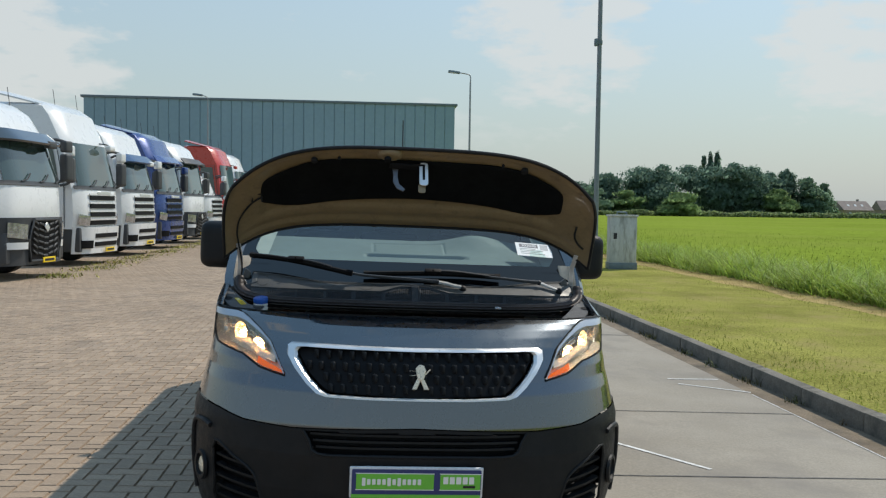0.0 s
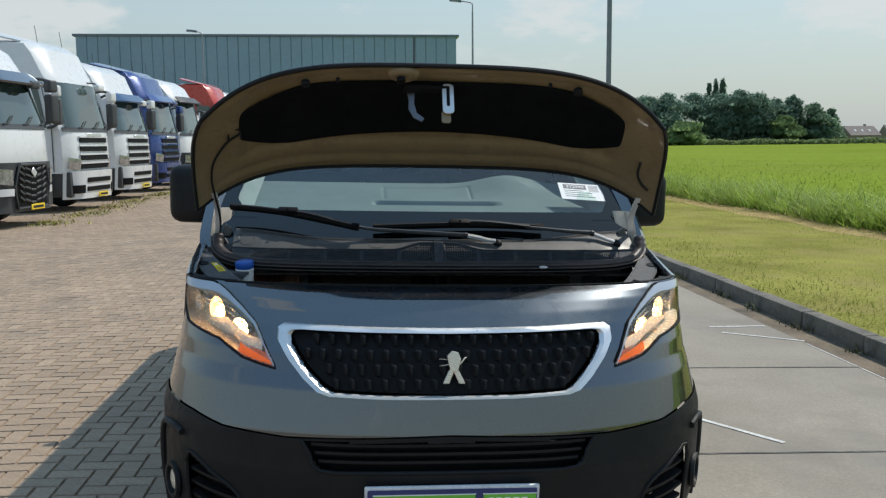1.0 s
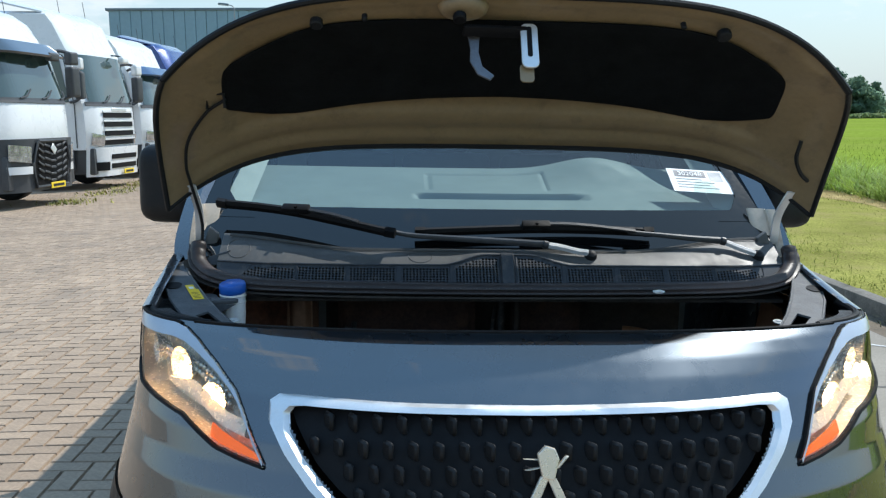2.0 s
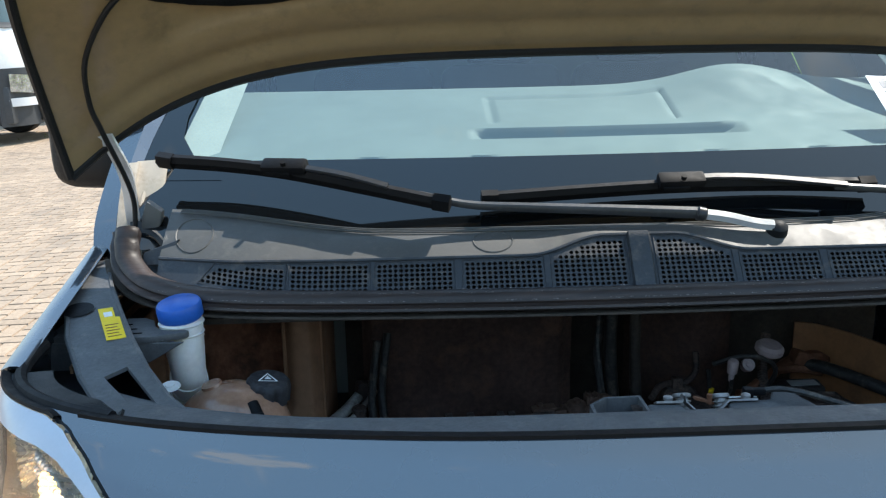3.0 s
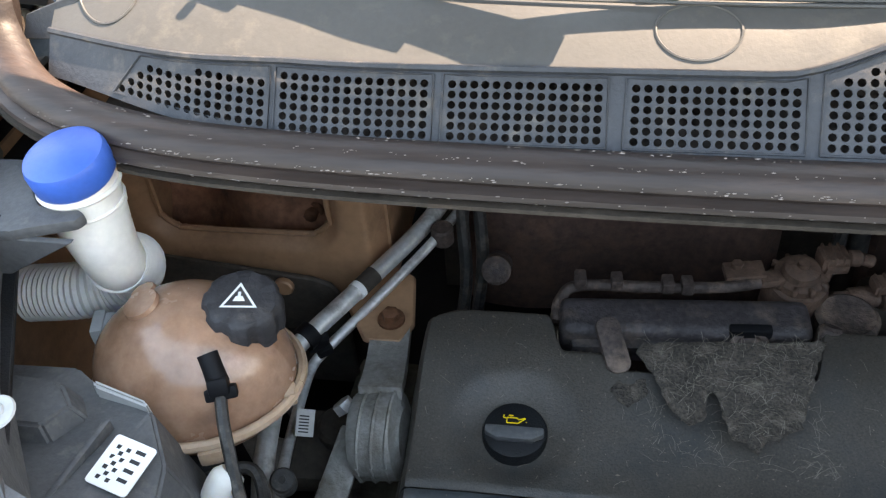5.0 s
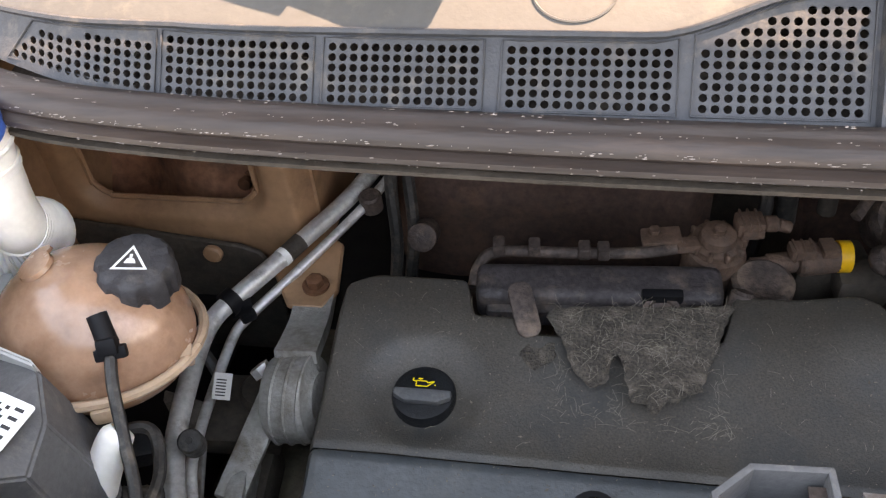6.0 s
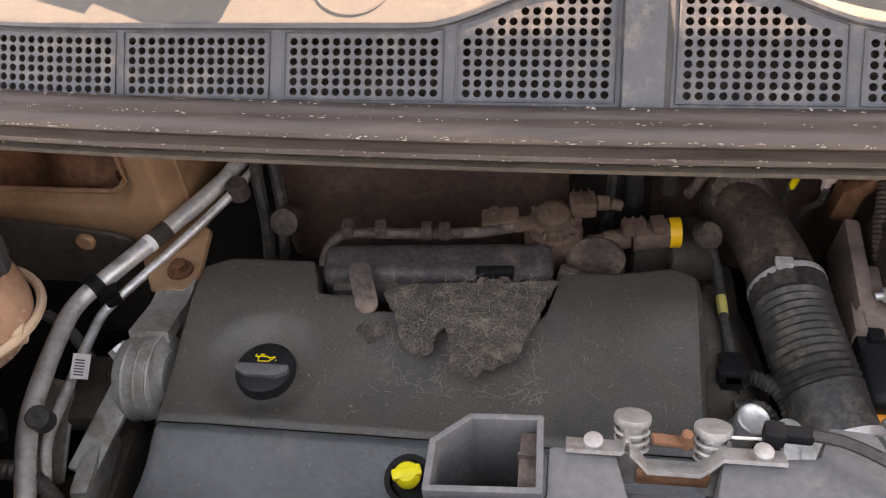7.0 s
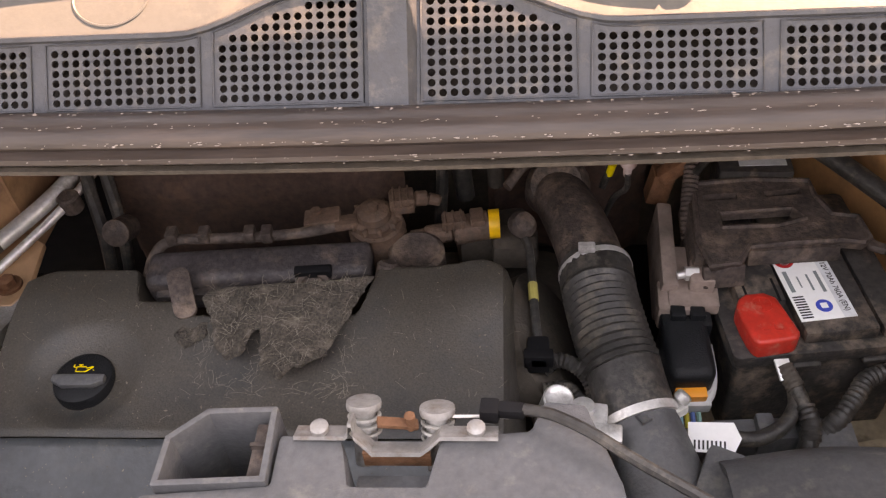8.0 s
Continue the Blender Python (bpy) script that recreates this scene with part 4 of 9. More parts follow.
PLAN = [(0, 0), (0.3, 0.012), (0.55, 0.075), (0.74, 0.175), (0.865, 0.31), (0.935, 0.48), (0.96, 0.72), (0.965, 1.1), (0.967, 1.3)]
PLAN_LINE = smooth_line([(-0.3, 0.012, 0)] + [(x, y, 0) for x, y in PLAN], 12)[12:]
PLAN_ARC = np.r_[0, np.cumsum([(b - a).length for a, b in zip(PLAN_LINE, PLAN_LINE[1:])])]
NOSE_Y = [(0.15, 0.14), (0.3, 0.05), (0.45, 0.02), (0.6, 0.01), (0.72, 0.02), (0.85, 0.05), (0.95, 0.10), (1.03, 0.162), (1.07, 0.213), (1.1, 0.258), (1.125, 0.303), (1.14, 0.338)]
NOSE_W = [(0.15, 0.99), (0.40, 1.04), (0.70, 1.04), (0.85, 1.005), (1.0, 0.975), (1.15, 0.945)]
NOSE_P = [(0.9, 1.0), (1.03, 0.85), (1.14, 0.45)]


def nose(a, z, out=0.0):
    """The skin of the van's front: a metres round from the middle, at height z, moved outwards."""
    s, b = (1 if a >= 0 else -1), abs(a)
    x = float(np.interp(b, PLAN_ARC, [p.x for p in PLAN_LINE]))
    y = float(np.interp(b, PLAN_ARC, [p.y for p in PLAN_LINE]))
    x2 = float(np.interp(b + 0.02, PLAN_ARC, [p.x for p in PLAN_LINE]))
    y2 = float(np.interp(b + 0.02, PLAN_ARC, [p.y for p in PLAN_LINE]))
    t = V((x2 - x, y2 - y, 0)).normalized()
    w, c, k = table(NOSE_W, z), table(NOSE_Y, z), table(NOSE_P, z)
    return V((s * (x * w + out * t.y), c + y * k - out * t.x, z))


def band(a0, a1, low, high, nu, nv, out=0.0, thick=0.0, skip=None):
    """A piece of the front's skin between two height tables (by a)."""
    def f(u, v):
        lo, hi = table(low, u) if isinstance(low, list) else low, table(high, u) if isinstance(high, list) else high
        return nose(u, lo + (hi - lo) * v, out)
    sk = (lambda u, v: skip(u, (table(low, u) if isinstance(low, list) else low) * (1 - v) + v * (table(high, u) if isinstance(high, list) else high))) if skip else None
    return surf(f, nu, nv, thick, a0, a1, 0, 1, sk)


def both(rows):
    """A table given for one side, for both."""
    return sorted([(-a, z) for a, z in rows if a > 0]) + sorted(rows)


LAMP_LOW = [(0.565, 0.905), (0.62, 0.914), (0.69, 0.928), (0.75, 0.953), (0.80, 0.972), (0.88, 0.982), (1.02, 0.996), (1.09, 1.022), (1.15, 1.065), (1.2, 1.128)]
LAMP_HIGH = [(0.565, 0.912), (0.61, 0.970), (0.66, 1.033), (0.73, 1.077), (0.80, 1.112), (0.85, 1.130), (0.90, 1.137), (1.2, 1.139)]
GRILLE_LOW = both([(0, 0.838), (0.36, 0.85), (0.40, 0.868), (0.46, 0.915), (0.52, 0.985), (0.535, 1.01)])
GRILLE_HIGH = both([(0, 1.022), (0.5, 1.022), (0.535, 1.016)])
BUMPER_TOP = both([(0, 0.722), (0.5, 0.708), (0.72, 0.72), (0.86, 0.745), (1.18, 0.77), (1.5, 0.70)])


def in_lamp(a, z):
    a = abs(a)
    return 0.57 < a < 1.195 and table(LAMP_LOW, a) + 0.003 < z < table(LAMP_HIGH, a) - 0.003


def in_grille(a, z):
    return abs(a) < 0.55 and table(GRILLE_LOW, a) - 0.006 < z < table(GRILLE_HIGH, a) + 0.004


def in_arch(y, z, y0=0.92):
    return (y - y0) ** 2 + (z - 0.34) ** 2 < 0.375 ** 2


def over_arch(a, z):
    p = nose(a, z)
    return abs(p.x) > 0.9 and in_arch(p.y, z)


part("front_panel", band(-1.62, 1.62, BUMPER_TOP, 1.14, 460, 84, 0.0, skip=lambda a, z: in_lamp(a, z) or in_grille(a, z) or over_arch(a, z)), PAINT, van, "dark grey metallic painted front panel")


LOW_INTAKE = [(-0.45, 0.695), (-0.39, 0.608), (0.39, 0.608), (0.45, 0.695)]
SIDE_LOW = [(-0.87, 0.33), (-0.70, 0.30), (-0.62, 0.385), (0.62, 0.385), (0.70, 0.30), (0.87, 0.33)]
SIDE_HIGH = [(-0.87, 0.605), (-0.66, 0.50), (-0.62, 0.40), (0.62, 0.40), (0.66, 0.50), (0.87, 0.605)]


def in_bumper_opening(a, z):
    return (abs(a) < 0.45 and table(LOW_INTAKE, a) < z < 0.70) or (0.62 < abs(a) < 0.87 and table(SIDE_LOW, a) < z < table(SIDE_HIGH, a))


bumper = part("bumper", band(-1.62, 1.62, 0.2, [(a, z - 0.004) for a, z in BUMPER_TOP], 320, 80, 0.004, skip=lambda a, z: over_arch(a, z) or in_bumper_opening(a, z)), PLASTIC, van, "black textured plastic front bumper")
part("lower_intake", band(-0.50, 0.50, 0.58, 0.72, 40, 4, -0.045, 0.006), BLACK, bumper)
part("intake_edge", tube([nose(a, z, 0.004) for a, z in ((-0.45, 0.70), (-0.425, 0.66), (-0.39, 0.608), (-0.2, 0.606), (0.2, 0.606), (0.39, 0.608), (0.425, 0.66), (0.45, 0.70))], 0.007, 8, 3), PLASTIC, bumper)
for k in range(3):
    z = 0.630 + 0.026 * k
    part("intake_slat", band(-0.40 - 0.012 * k, 0.40 + 0.012 * k, z, z + 0.009, 40, 1, -0.008, 0.03), PLASTIC, bumper)
part("plate_recess", band(-0.32, 0.32, 0.40, 0.60, 20, 4, 0.008, 0.006), PLASTIC, bumper)
for s in (-1, 1):
    part("side_intake", band(min(s * 0.60, s * 0.89), max(s * 0.60, s * 0.89), 0.28, 0.63, 20, 4, -0.05, 0.006), BLACK, bumper)
    part("intake_edge", tube([nose(s * a_, z_, 0.004) for a_, z_ in ((0.62, 0.392), (0.66, 0.50), (0.76, 0.56), (0.87, 0.605), (0.87, 0.45), (0.87, 0.33), (0.70, 0.30), (0.62, 0.388))], 0.007, 8, 3), PLASTIC, bumper)
    for k in range(6):
        z = 0.33 + 0.045 * k
        part("side_intake_slat", band(min(s * 0.62, s * 0.87), max(s * 0.62, s * 0.87), [(-0.87, z + 0.03), (-0.62, z), (0.62, z), (0.87, z + 0.03)], [(-0.87, z + 0.04), (-0.62, z + 0.012), (0.62, z + 0.012), (0.87, z + 0.04)], 14, 1, -0.004, 0.03), PLASTIC, bumper)
    # fog lamp pocket
    a = s * 0.98
    c = nose(a, 0.47, 0.004)
    n = (nose(a, 0.47, 1.0) - c).normalized()
    rot = n.to_track_quat("Z", "Y").to_matrix().to_4x4()
    ring = lathe([(0.066, 0.0), (0.062, 0.012), (0.048, 0.012), (0.040, -0.02)], n=28)
    bmesh.ops.transform(ring, matrix=Matrix.Translation(c) @ rot, verts=ring.verts)
    part("fog_lamp_bezel", ring, PLASTIC, bumper)
    lens = lathe([(0.0, 0.002), (0.03, 0.0), (0.041, -0.008)] if s < 0 else [(0.0, -0.03), (0.041, -0.02)], n=24)
    bmesh.ops.transform(lens, matrix=Matrix.Translation(c + n * 0.004) @ rot, verts=lens.verts)
    part("fog_lamp" if s < 0 else "blank_fog_pocket", lens, REFLECTOR if s < 0 else BLACK, bumper, "clear round fog lamp" if s < 0 else "empty black fog lamp pocket")
    # raised moulding round the corner
    part("corner_moulding", tube([nose(s * a_, z_, 0.008) for a_, z_ in ((0.90, 0.66), (0.98, 0.67), (1.08, 0.64), (1.10, 0.5), (1.07, 0.34))], 0.012, 8), PLASTIC, bumper)

# grille with raised cells, and its bright frame
grille = part("radiator_grille", band(-0.535, 0.535, GRILLE_LOW, GRILLE_HIGH, 60, 10, -0.02), BLACK, van, "black honeycomb radiator grille")
for r in range(4):
    for k in range(-9, 10):
        a, z = k * 0.052 + (0.026 if r % 2 else 0), 0.868 + r * 0.042
        if abs(a) < 0.5 and table(GRILLE_LOW, a) + 0.012 < z < table(GRILLE_HIGH, a) - 0.012 and abs(a) > 0.0:
            c = nose(a, z, -0.012)
            part("grille_cell", box((0.030, 0.012, 0.037), c, (0, 0, math.degrees(math.atan2(nose(a + 0.02, z).y - c.y - 0.012, 0.02))), 0.005, 1), PLASTIC, grille)


def ribbon(line, half, out):
    """A raised band that lies on the front along (a, z) points."""
    pts = [nose(a, z, out) for a, z in line]
    return sweep(pts, [(-half, 0.0), (-half * 0.7, 0.007), (half * 0.7, 0.007), (half, 0.0), (half, -0.02), (-half, -0.02)], up=(0, -1, 0.25), caps=False)


FRAME_OUT = [(0, 1.031), (0.3, 1.034), (0.5, 1.037), (0.558, 1.036), (0.578, 1.024), (0.574, 0.99), (0.53, 0.938), (0.47, 0.882), (0.42, 0.846), (0.38, 0.835), (0.2, 0.830), (0, 0.829)]
FRAME_IN = [(0, 1.014), (0.3, 1.017), (0.49, 1.019), (0.518, 1.016), (0.528, 1.004), (0.520, 0.974), (0.480, 0.928), (0.432, 0.884), (0.394, 0.856), (0.366, 0.846), (0.2, 0.840), (0, 0.839)]
fr = bmesh.new()
rows = []
for s in (1, -1):
    half = [(s * a, z, s * b, w) for (a, z), (b, w) in zip(FRAME_OUT, FRAME_IN)]
    half = half if s > 0 else half[::-1]
    for p, q in zip(half, half[1:]):
        for k in range(6):
            rows.append([p[i] + (q[i] - p[i]) * k / 6 for i in range(4)])
cols = []
for a, z, b, w in rows:
    m1, m2 = (a * 0.8 + b * 0.2, z * 0.8 + w * 0.2), (a * 0.2 + b * 0.8, z * 0.2 + w * 0.8)
    cols.append([fr.verts.new(nose(*p, o)) for p, o in (((a, z), 0.0), (m1, 0.012), (m2, 0.012), ((b, w), -0.002))])
for p, q in zip(cols, cols[1:] + cols[:1]):
    for k in range(3):
        fr.faces.new((p[k], q[k], q[k + 1], p[k + 1]))
part("grille_frame", fr, SATIN, grille, "satin silver grille surround")
# the maker's badge as a plain upright shape
BGM = pose(0.01, table(NOSE_Y, 0.92) - 0.016, 0.872, 78, 0, 0)
limb = lambda x0, y0, x1, y1, w0, w1: prism([(x0 - w0, y0), (x1 - w1, y1), (x1 + w1, y1), (x0 + w0, y0)], -0.006, 0.006, 0.002, 1, BGM)
part("badge", join(prism([(-0.012, 0.040), (0.012, 0.036), (0.022, 0.078), (0.014, 0.098), (-0.006, 0.104), (-0.022, 0.088), (-0.018, 0.066)], -0.007, 0.007, 0.003, 2, BGM), limb(-0.006, 0.045, -0.026, 0.0, 0.009, 0.010), limb(0.006, 0.042, 0.026, 0.0, 0.009, 0.010), limb(-0.012, 0.062, -0.042, 0.056, 0.006, 0.006), limb(-0.012, 0.076, -0.044, 0.078, 0.006, 0.006), limb(0.018, 0.060, 0.038, 0.084, 0.003, 0.004)), material("warm_silver_badge", (0.74, 0.66, 0.54), 0.3, 0.6, 0.04, 30, 0.03, 200, 0), grille, "plain silver badge shape", smooth=False)

# headlamps
# flange colour holds a painted reflection of the sky, pale blue-grey
FLANGE = material("sky_tinted_flange", (0.40, 0.44, 0.50), 0.16, 0, 0.04, 20, 0.02, 200, 0, coat=0.8)
MIRRORED = material("mirrored_reflector", (0.90, 0.84, 0.72), 0.26, 0.6, 0.04, 30, 0.04, 300, 0.5, 90)


def flange_low(a):
    return table(LAMP_HIGH, a) - 0.007 - 0.019 * smoothstep(0.62, 0.95, a)


def fluted_bowl(r, depth, flutes=28):
    """A dish of radial flutes, its mouth at z = 0."""
    bm = bmesh.new()
    rings = []
    for k in range(6):
        f = 0.22 + 0.78 * k / 5
        rings.append([bm.verts.new((r * f * math.cos(math.pi * j / flutes), r * f * math.sin(math.pi * j / flutes), -depth * (1 - f * f) + 0.0025 * f * (j % 2))) for j in range(2 * flutes)])
    for p, q in zip(rings, rings[1:]):
        for j in range(2 * flutes):
            i = (j + 1) % (2 * flutes)
            bm.faces.new((p[j], p[i], q[i], q[j]))
    bm.faces.new(rings[0][::-1])
    return bm


for s in (-1, 1):
    lo, hi, fl = both(LAMP_LOW), both(LAMP_HIGH), both([(a, flange_low(a)) for a in np.linspace(0.565, 1.2, 24)])
    a0, a1 = (0.568, 1.198) if s > 0 else (-1.198, -0.568)
    lamp = part("headlamp", band(a0, a1, lo, hi, 60, 14, -0.055), REFLECTOR, van, "lit clear headlamp with an amber indicator strip")
    for wall, lining in ((lo, REFLECTOR), (hi, PLASTIC)):
        bm = bmesh.new()
        rows = [[bm.verts.new(nose(a, table(wall, a), o)) for o in (0.004, -0.056)] for a in np.linspace(a0, a1, 60)]
        for p, q in zip(rows, rows[1:]):
            bm.faces.new((p[0], p[1], q[1], q[0]))
        part("lamp_housing", bm, lining, lamp)
    part("lamp_lens", band(a0, a1, lo, hi, 60, 12, 0.006), CLEAR, lamp, "clear lens").visible_shadow = False
    part("lens_flange", band(a0, a1, fl, hi, 60, 3, 0.0085), FLANGE, lamp, "upper flange of the lens, coloured pale blue-grey for reflected sky")
    part("lamp_gasket", ribbon([(a, table(hi, a) + 0.001) for a in np.linspace(a0, s * 0.88, 30)], 0.0030, 0.002), BLACK, lamp)
    part("lamp_gasket", ribbon([(a, table(lo, a)) for a in np.linspace(a0, a1, 60)], 0.0042, 0.003), BLACK, lamp)
    part("indicator", band(*sorted((s * 0.585, s * 0.715)), [(a, z + 0.005) for a, z in lo], [(a, z + 0.008 + 0.022 * smoothstep(0.57, 0.66, abs(a))) for a, z in lo], 22, 4, -0.006, 0.006), RED_LENS, lamp, "amber indicator lens")
    # cream light step above the indicator, then a row of small facets
    part("lamp_step", band(*sorted((s * 0.63, s * 0.90)), [(a, z + 0.034) for a, z in lo], [(a, z + 0.062 - 0.02 * smoothstep(0.8, 0.9, abs(a))) for a, z in lo], 20, 3, -0.012, 0.02), REFLECTOR, lamp, "cream inner step")
    facet = bmesh.new()
    for k in range(26):
        a = 0.70 + 0.014 * k
        z = table(LAMP_LOW, a) + 0.50 * (flange_low(a) - table(LAMP_LOW, a)) + 0.008
        for r in range(2):
            bm = box((0.011, 0.010, 0.012), nose(s * a, z + 0.014 * r, -0.030), (20, 0, s * 30), 0.003, 1)
            facet = join(facet, bm)
    part("facets", facet, MIRRORED, lamp, "band of small mirrored facets")
    for a, z, r, lit in ((0.735, 1.005, 0.036, 1), (0.865, 1.050, 0.046, 1), (1.02, 1.066, 0.036, 0)):
        c = nose(s * a, z, -0.016)
        n = (nose(s * a, z, 1) - nose(s * a, z)).normalized()
        rot = Matrix.Translation(c) @ n.to_track_quat("Z", "Y").to_matrix().to_4x4()
        bm = fluted_bowl(r, 0.036)
        bmesh.ops.transform(bm, matrix=rot, verts=bm.verts)
        part("reflector_bowl", bm, MIRRORED, lamp, smooth=False)
        bm = lathe([(0, 0.004), (0.005, 0.002), (0.008, -0.006), (0.006, -0.018), (0.004, -0.034)], n=12)
        bmesh.ops.transform(bm, matrix=rot, verts=bm.verts)
        part("bulb", bm, LAMP if lit else REFLECTOR, lamp, "lit warm bulb" if lit else "unlit bulb")

# dealer's plate in a holder: bars stand for its writing
plate = part("plate_holder", box((0.545, 0.014, 0.132), (0.003, -0.008, 0.508), (6, 0, 0), 0.006), material("white_plate_rim", (0.7, 0.7, 0.72), 0.4), van, "white-rimmed dealer plate, navy with green panels")
PLM = pose(0.003, -0.017, 0.508, 96, 0, 0)
part("plate_face", prism(rounded(0.527, 0.114, 0.006, 3), 0, 0.002, m=PLM), NAVY, plate)
part("plate_strip", prism([(-0.265, -0.064), (0.262, -0.064), (0.262, -0.049), (-0.265, -0.049)], 0, 0.004, m=PLM), GREEN, plate)
for x, w in ((-0.088, 0.315), (0.178, 0.165)):
    part("green_panel", prism(rounded(w, 0.066, 0.003, 2), 0.002, 0.0035, m=PLM @ pose(x, 0.006, 0)), GREEN, plate)
    part("panel_rim", join(*[prism([(x - w / 2 - 0.002, y), (x + w / 2 + 0.002, y), (x + w / 2 + 0.002, y + 0.003), (x - w / 2 - 0.002, y + 0.003)], 0.002, 0.004, m=PLM @ pose(0, 0.006, 0)) for y in (-0.036, 0.033)]), PAPER, plate)
for k in range(12):
    part("plain_bar", prism(rounded(0.014, 0.024 + 0.010 * (k in (0, 5, 7)), 0.003, 2), 0.0035, 0.005, m=PLM @ pose(-0.215 + 0.0205 * k, 0.005, 0)), PAPER, plate)
for k in range(5):
    part("plain_bar", prism(rounded(0.020, 0.030, 0.002, 2), 0.0035, 0.005, m=PLM @ pose(0.118 + 0.0265 * k, 0.013, 0)), PAPER, plate)
part("plain_bar", prism(rounded(0.05, 0.010, 0.002, 2), 0.0035, 0.005, m=PLM @ pose(0.215, -0.014, 0)), INK, plate)


# ---- the bonnet, raised about 45 degrees ----
def bonnet(u, v, out=0.0, w=1.0):
    b = abs(u)
    half = (0.935 - 0.072 * v ** 3) * w
    c = V((0, 1.040 + (0.575 - 1.040) * v + 0.02 * math.sin(math.pi * v), 1.525 + (1.895 - 1.525) * v + 0.03 * math.sin(math.pi * v)))
    n = V((0, 0.6, 0.8))
    drop = (0.02 * b * b + 0.215 * b ** (5.0 - 1.0 * v))
    return c + V((half * u, 0, 0)) - n * (drop - out) + V((0, 0.06 * b ** 4 + 0.17 * b ** 4 * v, -0.02 * b ** 8 * v))


hood = part("bonnet", surf(lambda u, v: bonnet(u, v, 0.012), 60, 20, 0.004), PAINT, van, "raised dark grey bonnet, bare tan primer beneath")


def inner(u, v):
    e = min(smoothstep(0, 0.12, 1 - abs(u)), smoothstep(0, 0.10, v), smoothstep(0, 0.12, 1 - v))
    rib = 0.012 * (smoothstep(0.22, 0.27, v) - smoothstep(0.9, 0.96, v)) * (1 - smoothstep(0.76, 0.84, abs(u)))
    groove = 0.010 * math.exp(-((v - 0.12) / 0.035) ** 2) * smoothstep(1.0, 0.85, abs(u))
    return bonnet(u, v, 0.006 - 0.016 * e + rib + groove, 0.992)


part("inner_panel", surf(inner, 90, 50, 0.003), TAN, hood, "tan primer-coloured inner bonnet panel")
part("edge_lip", tube([bonnet(u, 1.0, 0.004) for u in np.linspace(-1, 1, 31)] , 0.009, 8, 2), PLASTIC, hood)
for s in (-1, 1):
    part("edge_lip", tube([bonnet(s, v, 0.004) for v in np.linspace(0, 1, 14)], 0.008, 8, 2), PLASTIC, hood)
part("edge_lip", tube([bonnet(u, 0.0, 0.004) for u in np.linspace(-1, 1, 31)], 0.008, 8, 2), PLASTIC, hood)


def pad(u, v):
    # square-shouldered outline, arched along its rear edge
    k = 0.822 * (1 - 0.17 * abs(2 * v - 1) ** 4)
    low = 0.335 - 0.085 * (abs(u) / 0.9) ** 1.7 + 0.08 * abs(u) ** 16
    vv = low + (0.845 - 0.07 * abs(u) ** 8 - low) * v
    return bonnet(u * k, vv, -0.008 - 0.006 * smoothstep(0, 0.06, min(1 - abs(u), v, 1 - v)))


part("insulation_pad", surf(pad, 60, 20, 0.006), FELT, hood, "black felt insulation pad")
for a_, v_, r_ in ((-0.55, 0.90, 0.016), (0.58, 0.89, 0.018), (-0.42, 0.91, 0.007), (0.46, 0.91, 0.007)):
    c = bonnet(a_, v_, -0.014)
    part("rubber_stop", cyl(r_, c, c + V((0, -0.012, -0.016)), 14, 0.003), PLASTIC, hood)
# latch, safety catch and striker hang from the front edge
c = bonnet(-0.13, 0.93, -0.015)
bm = lathe([(0.050, -0.012), (0.046, 0.004), (0.036, 0.012), (0.018, 0.014), (0, 0.014)], n=28)
bmesh.ops.transform(bm, matrix=Matrix.Translation(c + V((-0.02, 0.004, 0.004))) @ pose(0, 0, 0, 143, 0, 0) @ Matrix.Diagonal((1.25, 0.8, 1, 1)), verts=bm.verts)
part("latch_boss", bm, TAN, hood, "pressed tan boss that carries the latch")
part("latch_plate", join(box((0.16, 0.012, 0.03), c + V((0.06, 0.02, -0.045)), (40, 0, 8), 0.004), cyl(0.016, c + V((-0.03, -0.008, -0.010)), c + V((-0.03, -0.020, -0.026)), 14, 0.003)), BLACK, hood, "black bonnet latch plate")
hook = [(0, 0), (0.030, 0), (0.026, -0.05), (0.034, -0.09), (0.062, -0.115), (0.052, -0.128), (0.022, -0.112), (0.004, -0.075), (0.006, -0.04)]
part("safety_hook", prism(hook, 0, 0.006, 0.001, 1, Matrix.Translation(bonnet(-0.135, 0.82, -0.045)) @ pose(0, 0, 0, 60, 0, 0)), material("dull_hook_steel", (0.15, 0.16, 0.185), 0.45, 0.5, 0.15, 30, 0.1, 200, 0.1), hood, "dull steel safety hook")
sk = bonnet(0.02, 0.86, -0.03)
SKM = Matrix.Translation(sk) @ pose(0, 0, 0, 60, 0, 0)
part("striker", join(prism(rounded(0.042, 0.125, 0.015, 4), -0.003, 0.003, 0.001, 1, SKM @ pose(0.01, -0.055, 0))), SATIN, hood, "bare metal striker loop")
part("striker_slot", prism(rounded(0.012, 0.085, 0.005, 4), -0.0045, 0.0045, m=SKM @ pose(0.01, -0.045, 0)), BLACK, hood)
part("striker_foot", prism(rounded(0.034, 0.05, 0.01, 4), -0.002, 0.002, m=SKM @ pose(0.002, -0.125, -0.012)), TAN, hood)
